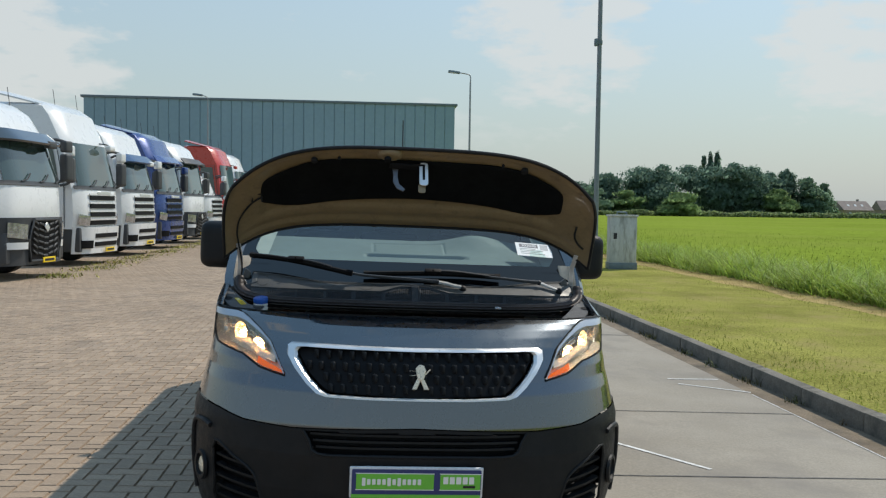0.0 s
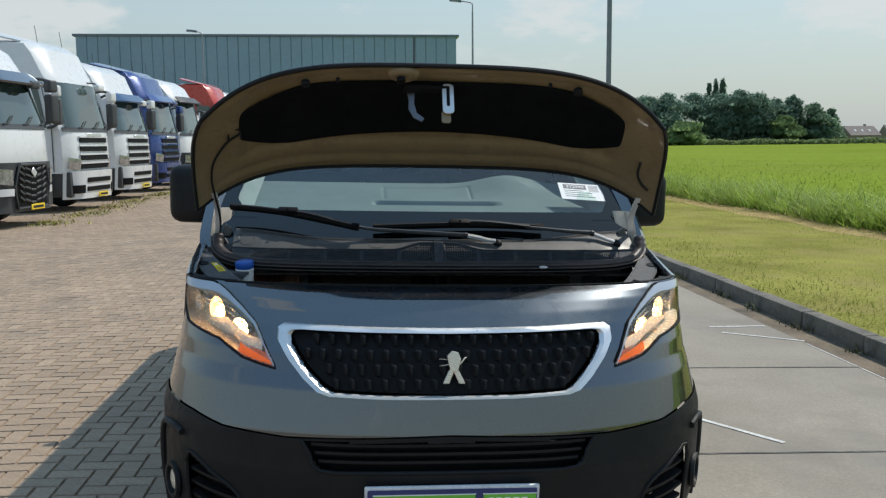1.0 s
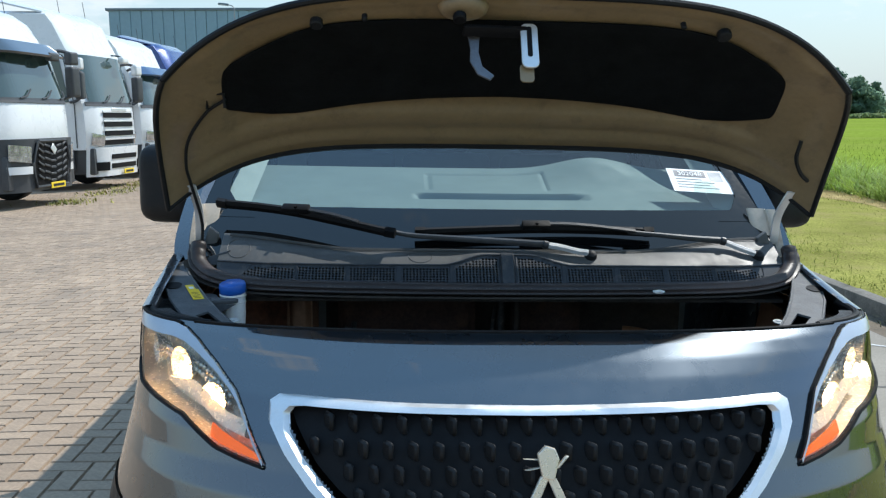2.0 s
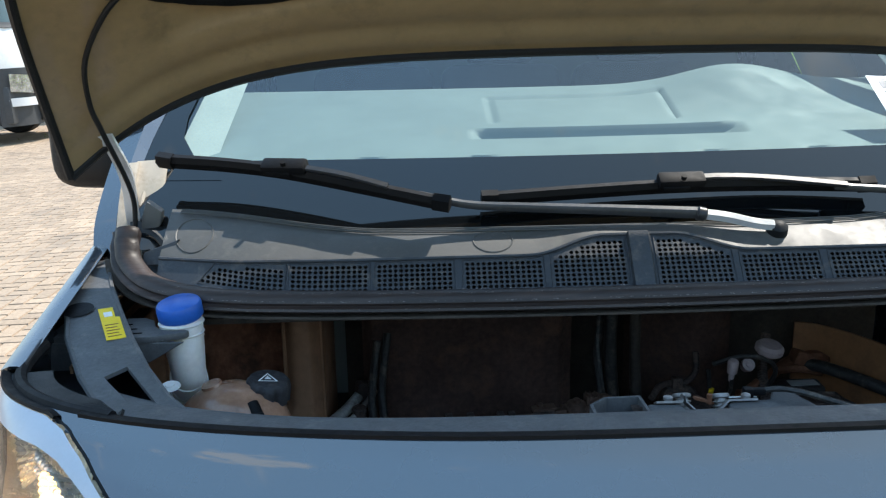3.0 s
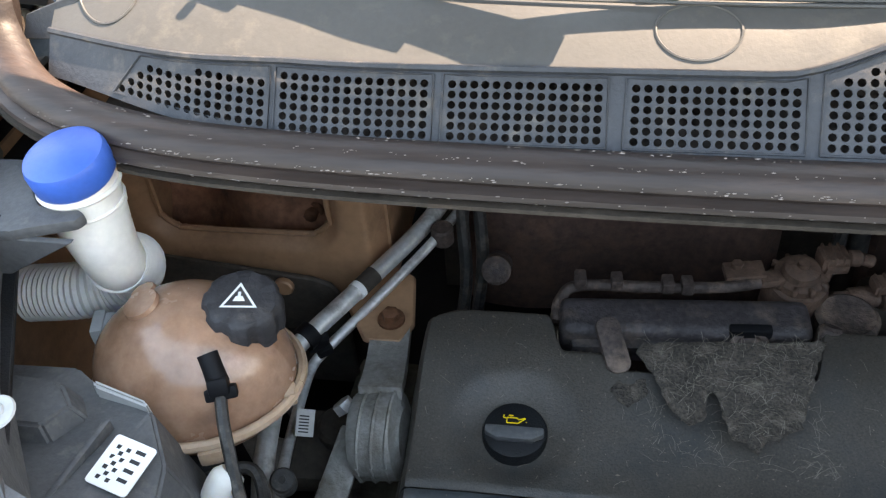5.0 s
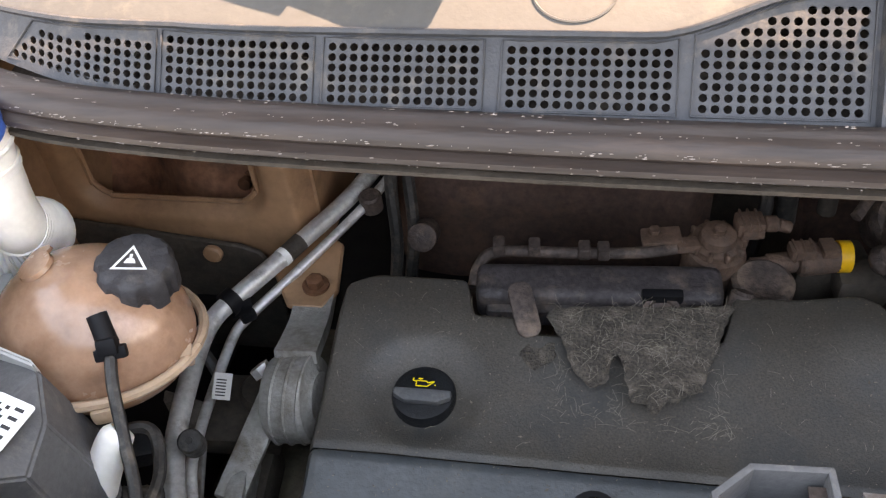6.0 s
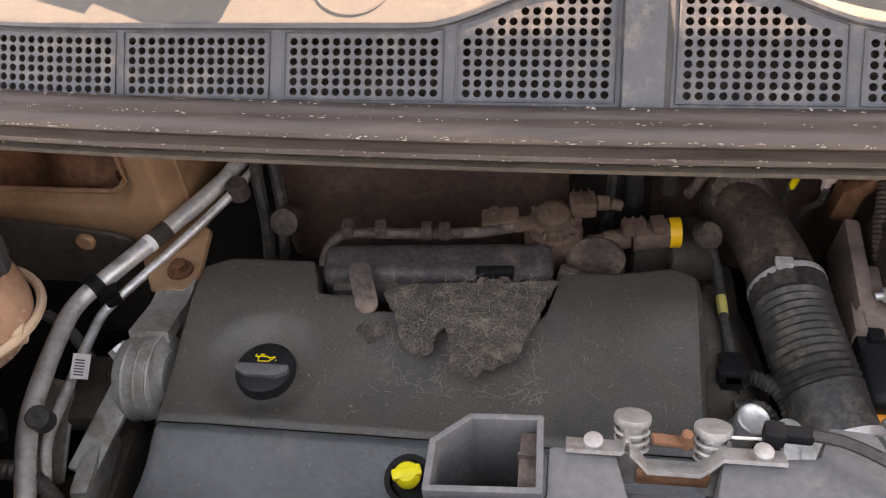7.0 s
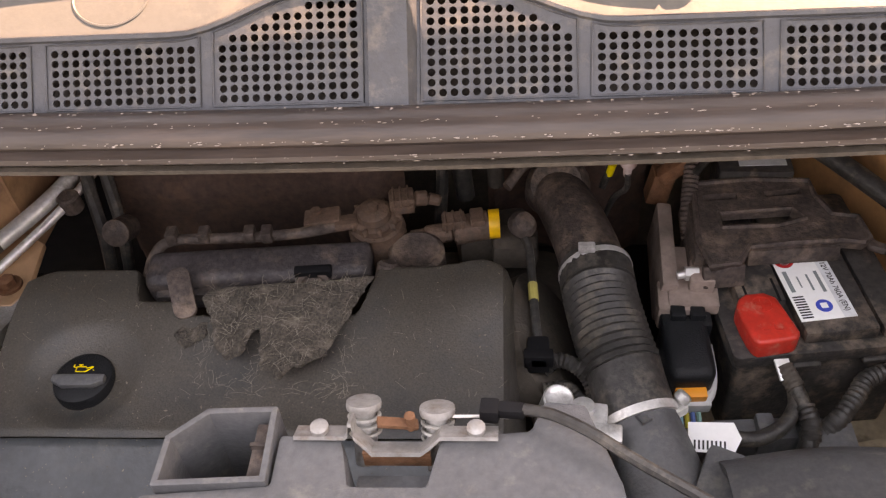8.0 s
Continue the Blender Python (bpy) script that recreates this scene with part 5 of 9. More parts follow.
# washer hose down the inner edge, and a clip
hose = [bonnet(-0.80, 0.50, -0.02), bonnet(-0.86, 0.47, -0.022), bonnet(-0.915, 0.36, -0.022), bonnet(-0.93, 0.22, -0.025), bonnet(-0.925, 0.1, -0.03), V((-0.855, 1.02, 1.30)), V((-0.86, 1.03, 1.22))]
part("washer_hose", tube(hose, 0.0045, 8), PLASTIC, hood)
c = bonnet(-0.83, 0.52, -0.022)
part("hose_clip", tube([c + V((-0.02, 0, -0.02)), c + V((-0.022, 0, 0.02)), c + V((0.022, 0, 0.02)), c + V((0.026, 0, -0.016))], 0.005, 6, smooth=False), PLASTIC, hood)
c = bonnet(0.90, 0.40, -0.022)
part("stay_hook", tube([c, c + V((-0.006, 0.01, -0.05)), c + V((0.018, 0.03, -0.09)), c + V((0.05, 0.05, -0.115))], 0.006, 6), PLASTIC, hood)
for s in (-1, 1):
    part("hinge_arm", sweep(smooth_line([bonnet(s * 0.93, 0.06, -0.01), V((s * 0.865, 1.03, 1.33)), V((s * 0.87, 1.06, 1.24)), V((s * 0.87, 1.10, 1.20))], 6), [(-0.003, -0.012), (0.003, -0.012), (0.003, 0.012), (-0.003, 0.012)], up=(1, 0, 0)), SATIN, hood, "bare metal hinge arm")


# ---- windscreen, pillars, roof and sides ----
def screen(x, z, out=0.0):
    return V((x, 0.97 + (z - 1.22) / 0.695 + 0.05 * (x / 0.8) ** 2, z)) + V((0, -0.571, 0.821)) * out


def half_width(z):
    return table([(1.2, 0.865), (1.27, 0.884), (1.36, 0.882), (1.43, 0.86), (1.88, 0.715)], z)


FRIT = material("black_glass_print", (0.004, 0.005, 0.006), 0.03, 0, 0.0, 20, 0.0, 200, 0, spec=0.7)
windscreen = part("windscreen", surf(lambda u, v: screen(u * half_width(1.20 + 0.68 * v), 1.20 + 0.68 * v), 30, 16), GLASS, van, "clear windscreen with a black printed edge")
windscreen.visible_shadow = False


def screen_band(lo, hi, u0, u1, nu=24, nv=4):
    return surf(lambda u, v: screen(u * half_width(lo(u) + (hi(u) - lo(u)) * v), lo(u) + (hi(u) - lo(u)) * v, 0.002), nu, nv, 0, u0, u1)


part("printed_edge", screen_band(lambda u: 1.20, lambda u: 1.331 + 0.045 * max(0.0, abs(u) - 0.87) ** 1.5 * 18, -1, 1, 80), FRIT, windscreen)
for s in (-1, 1):
    bm = surf(lambda u, v: screen(s * (half_width(1.3 + 0.56 * v) - 0.005 - (0.05 + 0.11 * max(0.0, 1 - v / 0.20) ** 2.2) * (u + 1) / 2), 1.3 + 0.56 * v, 0.003), 3, 16)
    part("printed_edge", bm, FRIT, windscreen)
    pillar = [V((s * 0.905, 1.04, 1.17)), V((s * 0.912, 1.11, 1.25)), V((s * 0.892, 1.31, 1.41)), V((s * 0.815, 1.67, 1.67)), V((s * 0.735, 1.98, 1.87))]
    part("windscreen_pillar", sweep(smooth_line(pillar, 6), [(-0.035, -0.03), (0.02, -0.035), (0.035, 0.0), (0.01, 0.03), (-0.035, 0.015)], up=(0, -0.57, 0.82)), PAINT, van)


def side_x(z):
    return table([(0.25, 0.93), (0.5, 0.962), (0.95, 0.967), (1.25, 0.95), (1.4, 0.925), (1.75, 0.83), (1.88, 0.76)], z)


for s in (-1, 1):
    def low_side(u, v, s=s):
        y = 1.28 + (4.95 - 1.28) * u
        z = 0.25 + 1.0 * v
        return V((s * (side_x(z) - 0.03 * smoothstep(4.7, 4.95, y)), y, z))
    side = part("side_panel", surf(low_side, 90, 24, 0.0, 0, 1, skip=lambda u, v: in_arch(1.28 + 3.67 * u, 0.25 + v, 4.15) or in_arch(1.28 + 3.67 * u, 0.25 + v)), PAINT, van)
    for yd in (1.36, 2.42):
        part("door_gap", tube([V((s * (side_x(z) + 0.001), yd, z)) for z in np.linspace(0.3, 1.24, 8)], 0.004, 5, 1), BLACK, side)
    part("rubbing_strip", sweep([V((s * (side_x(0.62) + 0.004), y, 0.62)) for y in (1.4, 2.5, 3.7)], [(-0.01, -0.05), (0.012, -0.04), (0.012, 0.04), (-0.01, 0.05)]), PLASTIC, side)
    part("door_handle", tube([V((s * 0.955, 2.2, 1.1)), V((s * 0.985, 2.22, 1.1)), V((s * 0.985, 2.32, 1.1)), V((s * 0.955, 2.34, 1.1))], 0.012, 6), PLASTIC, side)

    def up_side(u, v, s=s):
        z = 1.25 + 0.63 * v
        y0 = 1.30 + 0.66 * v
        return V((s * side_x(z), y0 + (4.9 - 0.1 * v - y0) * u, z))
    part("upper_side", surf(up_side, 60, 12, 0.0, 0, 1, skip=lambda u, v: 0.02 < u < 0.26 and 0.05 < v < 0.85), PAINT, van)
    part("door_window", surf(lambda u, v, s=s: up_side(0.02 + 0.24 * u, 0.05 + 0.8 * v, s) - V((s * 0.006, 0, 0)), 8, 6, 0.0, 0, 1), GLASS, van, "side door window").visible_shadow = False
    for y in (0.92, 4.15):
        wheel = part("wheel", lathe([(0.20, -0.09), (0.215, -0.1), (0.30, -0.105), (0.325, -0.08), (0.332, 0), (0.325, 0.08), (0.30, 0.105), (0.215, 0.1), (0.20, 0.09)], (s * 0.83, y, 0.332), (0, 90, 0), 40), TYRE, van, "black road wheel")
        part("rim", lathe([(0.0, -0.03), (0.06, -0.035), (0.12, -0.01), (0.19, -0.04), (0.205, -0.095)] if s < 0 else [(0.0, 0.03), (0.06, 0.035), (0.12, 0.01), (0.19, 0.04), (0.205, 0.095)], (s * 0.83, y, 0.332), (0, 90, 0), 40), SATIN, wheel)
        part("wheel_arch_liner", surf(lambda u, v, s=s, y=y: V((s * (0.66 + 0.30 * v), y + 0.385 * math.cos(math.pi * u), 0.34 + 0.385 * math.sin(math.pi * u))), 20, 3, 0.0, 0, 1), BLACK, van)
    # door mirror

    bm = box((0.20, 0.14, 0.255), (s * 1.02, 1.36, 1.385), (0, 0, s * 14), 0.065, 5)
    mir = part("door_mirror", bm, PLASTIC, van, "black door mirror")
    part("mirror_arm", tube([V((s * 0.90, 1.36, 1.29)), V((s * 0.96, 1.35, 1.31)), V((s * 0.98, 1.34, 1.33))], 0.03, 10), PLASTIC, mir)
    part("mirror_glass", prism(rounded(0.165, 0.215, 0.04), 0, 0.003, m=pose(s * 1.02 - s * 0.018, 1.432, 1.385, 90, 0, s * 14)), CHROME, mir)
part("roof", surf(lambda u, v: V((u * 0.775 * (1 - 0.02 * v), 1.93 + 2.95 * v, 1.875 + 0.055 * (1 - u * u) * min(1, 0.4 + v * 3) - 0.05 * smoothstep(0.93, 1, v))), 20, 20, 0.02), PAINT, van, "dark grey painted roof")
part("aerial", cyl(0.004, (0.0, 2.2, 1.93), (0.0, 2.3, 2.2), 8), PLASTIC, van)
part("rear_doors", surf(lambda u, v: V((u * (side_x(0.3 + 1.57 * v) - 0.02), 4.94 - 0.08 * v * v, 0.3 + 1.57 * v)), 10, 10, 0.02), PAINT, van)
part("underbody", box((1.7, 3.7, 0.1), (0, 3.05, 0.32)), BLACK, van)

# cabin: dashboard, wheel, seats, bulkhead


def dash(u, v):
    y = 1.10 + 0.62 * v
    x = u * 0.84
    z = 1.305 + 0.125 * min(1, (y - 1.10) / 0.5) - 0.12 * smoothstep(0.86, 1.0, v)
    z += 0.05 * math.exp(-(((x - 0.42) / 0.17) ** 2 + ((y - 1.56) / 0.13) ** 2))
    z -= 0.022 * (smoothstep(-0.24, -0.20, x) - smoothstep(0.30, 0.36, x)) * (smoothstep(1.275, 1.285, y) - smoothstep(1.325, 1.335, y))
    for a, b in ((-0.18, 1.38), (0.22, 1.38)):
        z -= 0.006 * math.exp(-((x - a) / 0.006) ** 2) * (smoothstep(1.36, 1.38, y) - smoothstep(1.52, 1.54, y))
    z -= 0.006 * math.exp(-((y - 1.53) / 0.008) ** 2) * (smoothstep(-0.19, -0.18, x) - smoothstep(0.22, 0.23, x))
    for a in (-0.44, -0.22, 0.24, 0.46):
        z -= 0.008 * (smoothstep(a - 0.028, a - 0.024, x) - smoothstep(a + 0.024, a + 0.028, x)) * (smoothstep(1.165, 1.17, y) - smoothstep(1.185, 1.19, y))
    return V((x, y + 0.05 * (x / 0.8) ** 2, z + 0.0))


dashboard = part("dashboard", surf(dash, 220, 110), TRIM_GREY, van, "grey plastic dashboard with an instrument hood")
for s in (-1, 1):
    part("pillar_trim", surf(lambda u, v, s=s: screen(s * (half_width(1.32 + 0.5 * v) - 0.055 - (0.075 - 0.03 * v) * u), 1.325 + 0.5 * v, -0.02 - 0.03 * u), 6, 14, 0.004, 0, 1), PALE_TRIM, van, "pale grey pillar trim")
part("dashboard_front", surf(lambda u, v: V((u * 0.84, 1.72 + 0.06 * v, 1.29 - 0.7 * v)), 6, 4, 0.02), TRIM_GREY, dashboard)
part("steering_wheel", join(tube([V((0.38 + 0.185 * math.cos(t), 1.98 - 0.06 * math.sin(t), 1.12 + 0.175 * math.sin(t))) for t in np.linspace(0, 2 * math.pi, 25)], 0.015, 8, 2), cyl(0.05, (0.38, 1.96, 1.12), (0.38, 2.0, 1.13), 16), box((0.34, 0.02, 0.03), (0.38, 1.98, 1.12))), BLACK, van, "black steering wheel")
for x in (-0.5, -0.05, 0.42):
    seat = part("seat", box((0.42, 0.5, 0.16), (x, 2.3, 0.82), (4, 0, 0), 0.06, 4), SEAT, van)
    part("backrest", box((0.42, 0.14, 0.62), (x, 2.58, 1.14), (-12, 0, 0), 0.06, 4), SEAT, seat)
    part("headrest", box((0.24, 0.1, 0.18), (x, 2.67, 1.54), (-12, 0, 0), 0.04, 4), SEAT, seat)
part("bulkhead", box((1.75, 0.03, 1.4), (0, 2.85, 1.15)), TRIM_GREY, van)
part("headliner", surf(lambda u, v: V((u * 0.72, 2.0 + 0.85 * v, 1.845)), 4, 4, 0.0), TRIM_GREY, van)
part("cabin_floor", box((1.8, 1.9, 0.04), (0, 1.95, 0.5)), BLACK, van)
# stock card behind the screen: its number, and plain bars for the rest
CARD = Matrix(((0.998, -0.025, 0.052, 0.716), (0.038, 0.819, -0.573, 1.293), (-0.052, 0.573, 0.818, 1.416), (0, 0, 0, 1)))
card = part("stock_card", prism([(-0.106, -0.059), (0.106, -0.059), (0.106, 0.059), (-0.106, 0.059)], -0.0005, 0.0005, m=CARD), PAPER, van, "white stock card behind the windscreen")
part("number_box", prism([(-0.085, 0.018), (0.022, 0.018), (0.022, 0.050), (-0.085, 0.050)], 0.0005, 0.001, m=CARD), material("grey_print", (0.16, 0.16, 0.17), 0.6), card)
writing("302048", 0.028, CARD @ pose(-0.031, 0.034, 0.0014), PAPER, card)
for k, w in enumerate((0.09, 0.13, 0.11, 0.14)):
    part("plain_bar", prism([(-0.085, 0.004 - 0.014 * k), (-0.085 + w, 0.004 - 0.014 * k), (-0.085 + w, 0.008 - 0.014 * k), (-0.085, 0.008 - 0.014 * k)], 0.0005, 0.001, m=CARD), TRIM_GREY, card)
part("plain_square", prism([(0.034, 0.004), (0.078, 0.004), (0.078, 0.050), (0.034, 0.050)], 0.0005, 0.001, m=CARD), material("pale_grey_code", (0.42, 0.42, 0.42), 0.6), card)

# ---- under the bonnet ----
COVER = material("dusty_engine_cover", (0.062, 0.052, 0.042), 0.52, 0, 0.35, 6, 0.32, 420, 0.22, 420, dirt=(0.026, 0.028, 0.029), dirt_amount=0.52, dirt_scale=6, spec=0.6)
DUSTY = material("dusty_brown_plastic", (0.058, 0.041, 0.035), 0.70, 0, 0.45, 22, 0.4, 140, 0.5, 160, dirt=(0.20, 0.135, 0.10), dirt_amount=0.38, dirt_scale=30)
ENGINE_DARK = material("grimy_black_metal", (0.058, 0.047, 0.038), 0.75, 0.1, 0.3, 12, 0.2, 120, 0.5, 100, dirt=(0.07, 0.05, 0.038), dirt_amount=0.35, dirt_scale=20)
ALU = material("bare_aluminium", (0.62, 0.61, 0.59), 0.42, 0.55, 0.15, 20, 0.12, 140, 0.2, 120, dirt=(0.22, 0.19, 0.16), dirt_amount=0.3, dirt_scale=30)
CAST = material("cast_grey_metal", (0.30, 0.29, 0.27), 0.6, 0.4, 0.18, 15, 0.15, 140, 0.5, 140, dirt=(0.14, 0.115, 0.09), dirt_amount=0.4, dirt_scale=25)
GREY_PL = material("grey_dusty_plastic", (0.085, 0.087, 0.090), 0.52, 0, 0.14, 9, 0.14, 160, 0.2, 220, dirt=(0.17, 0.16, 0.145), dirt_amount=0.22, dirt_scale=34)
FIBRE = material("torn_fibre_mat", (0.070, 0.057, 0.046), 0.95, 0, 0.4, 30, 0.5, 300, 1.0, 300, dirt=(0.19, 0.155, 0.12), dirt_amount=0.3, dirt_scale=45, stretch=(1, 1, 1))
AMBER_PL = material("amber_coolant_bottle", (0.42, 0.235, 0.155), 0.24, 0, 0.26, 6, 0.08, 90, 0.06, 60, dirt=(0.17, 0.085, 0.050), dirt_amount=0.55, dirt_scale=8, coat=0.3, subsurface=0.45, spec=0.6)
AMBER_RIM = material("pale_amber_rim", (0.50, 0.34, 0.235), 0.4, 0, 0.15, 14, 0.08, 90, 0.06, 60, dirt=(0.30, 0.18, 0.11), dirt_amount=0.35, dirt_scale=22, subsurface=0.3)
RAIL = material("grimy_rail_plastic", (0.042, 0.035, 0.036), 0.6, 0, 0.45, 18, 0.4, 140, 0.4, 160, dirt=(0.13, 0.095, 0.075), dirt_amount=0.3, dirt_scale=26)
GALV = material("dull_zinc_plate", (0.27, 0.26, 0.25), 0.5, 0.45, 0.2, 25, 0.15, 140, 0.3, 120, dirt=(0.16, 0.10, 0.07), dirt_amount=0.35, dirt_scale=40)
TAPE = material("orange_yellow_tape", (0.86, 0.43, 0.02), 0.5, 0, 0.1, 30, 0.08, 150, 0.1)
CREAM = material("cream_body_primer", (0.50, 0.42, 0.33), 0.45, 0, 0.12, 6, 0.08, 60, 0.1, 40, dirt=(0.26, 0.19, 0.13), dirt_amount=0.3, dirt_scale=12)
# reddish glow inside the tower is painted into this recess colour
RECESS = material("glow_reddened_recess", (0.32, 0.14, 0.08), 0.75, 0, 0.35, 9, 0.25, 70, 0.4, 60, dirt=(0.075, 0.045, 0.03), dirt_amount=0.5, dirt_scale=12)
VALVE = material("rust_brown_dust", (0.115, 0.066, 0.046), 0.75, 0, 0.3, 18, 0.25, 140, 0.5, 160, dirt=(0.055, 0.04, 0.034), dirt_amount=0.4, dirt_scale=26)
SCUFF = material("pale_rubber_scuff", (0.21, 0.18, 0.165), 0.8, 0, 0.3, 60, 0.3, 300, 0.3)
HOSE = material("black_rubber_hose", (0.032, 0.030, 0.028), 0.5, 0, 0.4, 24, 0.35, 120, 0.3, 150, dirt=(0.14, 0.115, 0.09), dirt_amount=0.34, dirt_scale=30)
BATT = material("dusty_battery_case", (0.034, 0.030, 0.028), 0.6, 0, 0.35, 16, 0.35, 120, 0.3, 150, dirt=(0.20, 0.145, 0.11), dirt_amount=0.38, dirt_scale=26)
RED = material("red_terminal_cover", (0.62, 0.035, 0.022), 0.45, 0, 0.12, 30, 0.08, 120, 0.1, 90, dirt=(0.55, 0.20, 0.14), dirt_amount=0.25, dirt_scale=40)
ORANGE = material("orange_clip", (0.85, 0.27, 0.03), 0.45, 0, 0.06, 30, 0.05, 120, 0.05)
RUSTY = material("rusty_steel", (0.20, 0.085, 0.045), 0.7, 0.3, 0.3, 25, 0.2, 120, 0.5, 120)
WALL_TAN = material("bay_primer_paint", (0.36, 0.195, 0.11), 0.5, 0, 0.2, 5, 0.1, 60, 0.15, 40, dirt=(0.15, 0.08, 0.05), dirt_amount=0.42, dirt_scale=8)
# brown dusty felt; the red cast in its colours imitates a red glow
MAT_BROWN = material("firewall_felt", (0.075, 0.042, 0.032), 0.9, 0, 0.3, 9, 0.25, 90, 0.6, 60, dirt=(0.14, 0.075, 0.05), dirt_amount=0.35, dirt_scale=14)
GREY_RIM = material("pale_grey_plastic", (0.42, 0.42, 0.41), 0.5, 0, 0.08, 20, 0.06, 120, 0.1)

# shell of the bay
bay = part("bay_floor", box((1.75, 0.85, 0.03), (0, 0.85, 0.38)), ENGINE_DARK, van, "grimy floor of the engine bay")
part("radiator", box((1.3, 0.06, 0.55), (0, 0.40, 0.72), bevel=0.01), ENGINE_DARK, van, "dark radiator behind the grille")


def wing(s):
    def f(u, v):
        y = 0.74 + 0.48 * u
        return V((s * (0.925 - 0.03 * math.sin(math.pi * min(1, v * 1.1))), y, 0.42 + 0.66 * v))
    return f


for s in (-1, 1):
    part("inner_wing", surf(wing(s), 12, 10, 0.01, 0, 1), WALL_TAN, van, "tan painted inner wing")


# left suspension tower wall, with a window pressed through it
def tower_gap(u, v):
    """Distance outside the rounded opening, in metres (negative within it)."""
    x, z = -0.89 + 0.345 * u, 0.74 + 0.36 * v
    qx, qz = abs(x + 0.733) - 0.115 + 0.035, abs(z - 0.965) - 0.132 + 0.035
    return math.hypot(max(qx, 0), max(qz, 0)) + min(max(qx, qz), 0) - 0.035


def tower(u, v):
    return V((-0.89 + 0.345 * u, 1.078 + 0.020 * math.exp(-(max(0.0, tower_gap(u, v)) / 0.012) ** 2) + 0.04 * smoothstep(0.93, 1.0, u), 0.74 + 0.36 * v))


twr = part("suspension_tower", surf(tower, 110, 110, 0.004, 0, 1, skip=lambda u, v: tower_gap(u, v) < 0), WALL_TAN, van, "tan painted tower panel with a pressed opening")
part("tower_side", surf(lambda u, v: V((-0.545 - 0.0 * u, 1.11 + 0.22 * u, 0.74 + 0.36 * v)), 6, 6, 0.004, 0, 1), WALL_TAN, twr)
part("tower_back", surf(lambda u, v: V((-0.93 + 0.36 * u, 1.20 + 0.03 * math.sin(u * 9.0) * math.sin(v * 7) + 0.02 * math.sin(v * 5 + u * 4) - 0.05 * smoothstep(0.35, 0.0, v), 0.72 + 0.38 * v)), 34, 26, 0.004, 0, 1), RECESS, twr)
part("opening_edge", tube([V((-0.733 + px, 1.096, 0.965 + pz)) for px, pz in rounded(0.230, 0.264, 0.035, 6) + rounded(0.230, 0.264, 0.035, 6)[:1]], 0.004, 6, 2), WALL_TAN, twr)
for x, z in ((-0.812, 0.854), (-0.672, 0.800)):
    part("tower_bolt", join(cyl(0.016, (x, 1.215, z), (x, 1.178, z), 14, 0.002), cyl(0.010, (x, 1.18, z), (x, 1.165, z), 8, 0.002)), RUSTY, twr)
part("tower_boss", lathe([(0.030, 0), (0.030, 0.008), (0.016, 0.010), (0.014, 0.002), (0, 0.002)], (-0.72, 1.185, 0.846), (90, 0, 0), 20), ENGINE_DARK, twr)
plate_o = [(-0.14, -0.14), (0.13, -0.14), (0.13, 0.03), (0.115, 0.055), (0.09, 0.065), (-0.14, 0.095)]
splash = part("splash_plate", prism(plate_o, -0.004, 0.004, 0.002, 1, pose(-0.73, 1.05, 0.735, 90, 0, 0)), ENGINE_DARK, van, "black splash plate")
part("plate_grommet", cyl(0.013, (-0.675, 1.045, 0.79), (-0.675, 1.035, 0.79), 16, 0.002), WALL_TAN, splash)
part("wing_wall", surf(lambda u, v: V((-0.895 + 0.01 * v, 0.75 + 0.33 * u, 0.62 + 0.46 * v)), 8, 8, 0.004, 0, 1), WALL_TAN, van)

# firewall with felt, and a dark gap
part("firewall_top", box((1.86, 0.30, 0.012), (0, 1.25, 1.135)), ENGINE_DARK, van)
part("firewall", surf(lambda u, v: V((-0.52 + 1.2 * u, 1.33, 0.45 + 0.70 * v)), 4, 4, 0.01, 0, 1), ENGINE_DARK, van)


def felt(u, v):
    x, z = -0.475 + 0.445 * u, 0.62 + 0.50 * v
    bulge = 0.020 * math.exp(-((x + 0.36) / 0.05) ** 2 - ((z - 0.77) / 0.03) ** 2) + 0.01 * math.sin(x * 21) * math.sin(z * 17)
    return V((x, 1.20 - bulge + 0.03 * smoothstep(0.92, 1, u) + 0.03 * smoothstep(0.06, 0, u), z))


part("firewall_mat", surf(felt, 50, 36, 0.02, 0, 1), MAT_BROWN, van, "dusty brown felt on the firewall, reddened for a red glow")
part("firewall_mat", surf(lambda u, v: V((0.10 + 0.22 * u, 1.24 + 0.02 * math.sin(u * 7), 0.6 + 0.5 * v)), 14, 6, 0.02, 0, 1), MAT_BROWN, van, "dusty brown felt on the firewall, reddened for a red glow")
# this tower's primer is brighter and more orange, to look lit
part("right_tower", surf(lambda u, v: V((0.47 + 0.20 * u, 1.27 - 0.45 * u * u, 0.50 + 0.43 * v)), 20, 10, 0.006, 0, 1), material("lit_bay_primer", (0.42, 0.20, 0.09), 0.5, 0, 0.2, 4, 0.1, 60, 0.15, 40, dirt=(0.20, 0.10, 0.055), dirt_amount=0.35, dirt_scale=8), van, "tan painted tower on the battery side, coloured orange as if lit")
part("tower_hose", tube([(0.44, 1.22, 0.86), (0.50, 1.16, 0.865), (0.58, 1.05, 0.855), (0.66, 0.93, 0.84)], 0.013, 10), HOSE, van)
part("heater_pipe", tube([(0.055, 1.22, 1.05), (0.05, 1.21, 0.9), (0.06, 1.2, 0.75)], 0.014, 10), HOSE, van)
part("heater_pipe", tube([(0.105, 1.22, 1.05), (0.10, 1.20, 0.9), (0.105, 1.19, 0.78)], 0.012, 10), ENGINE_DARK, van)

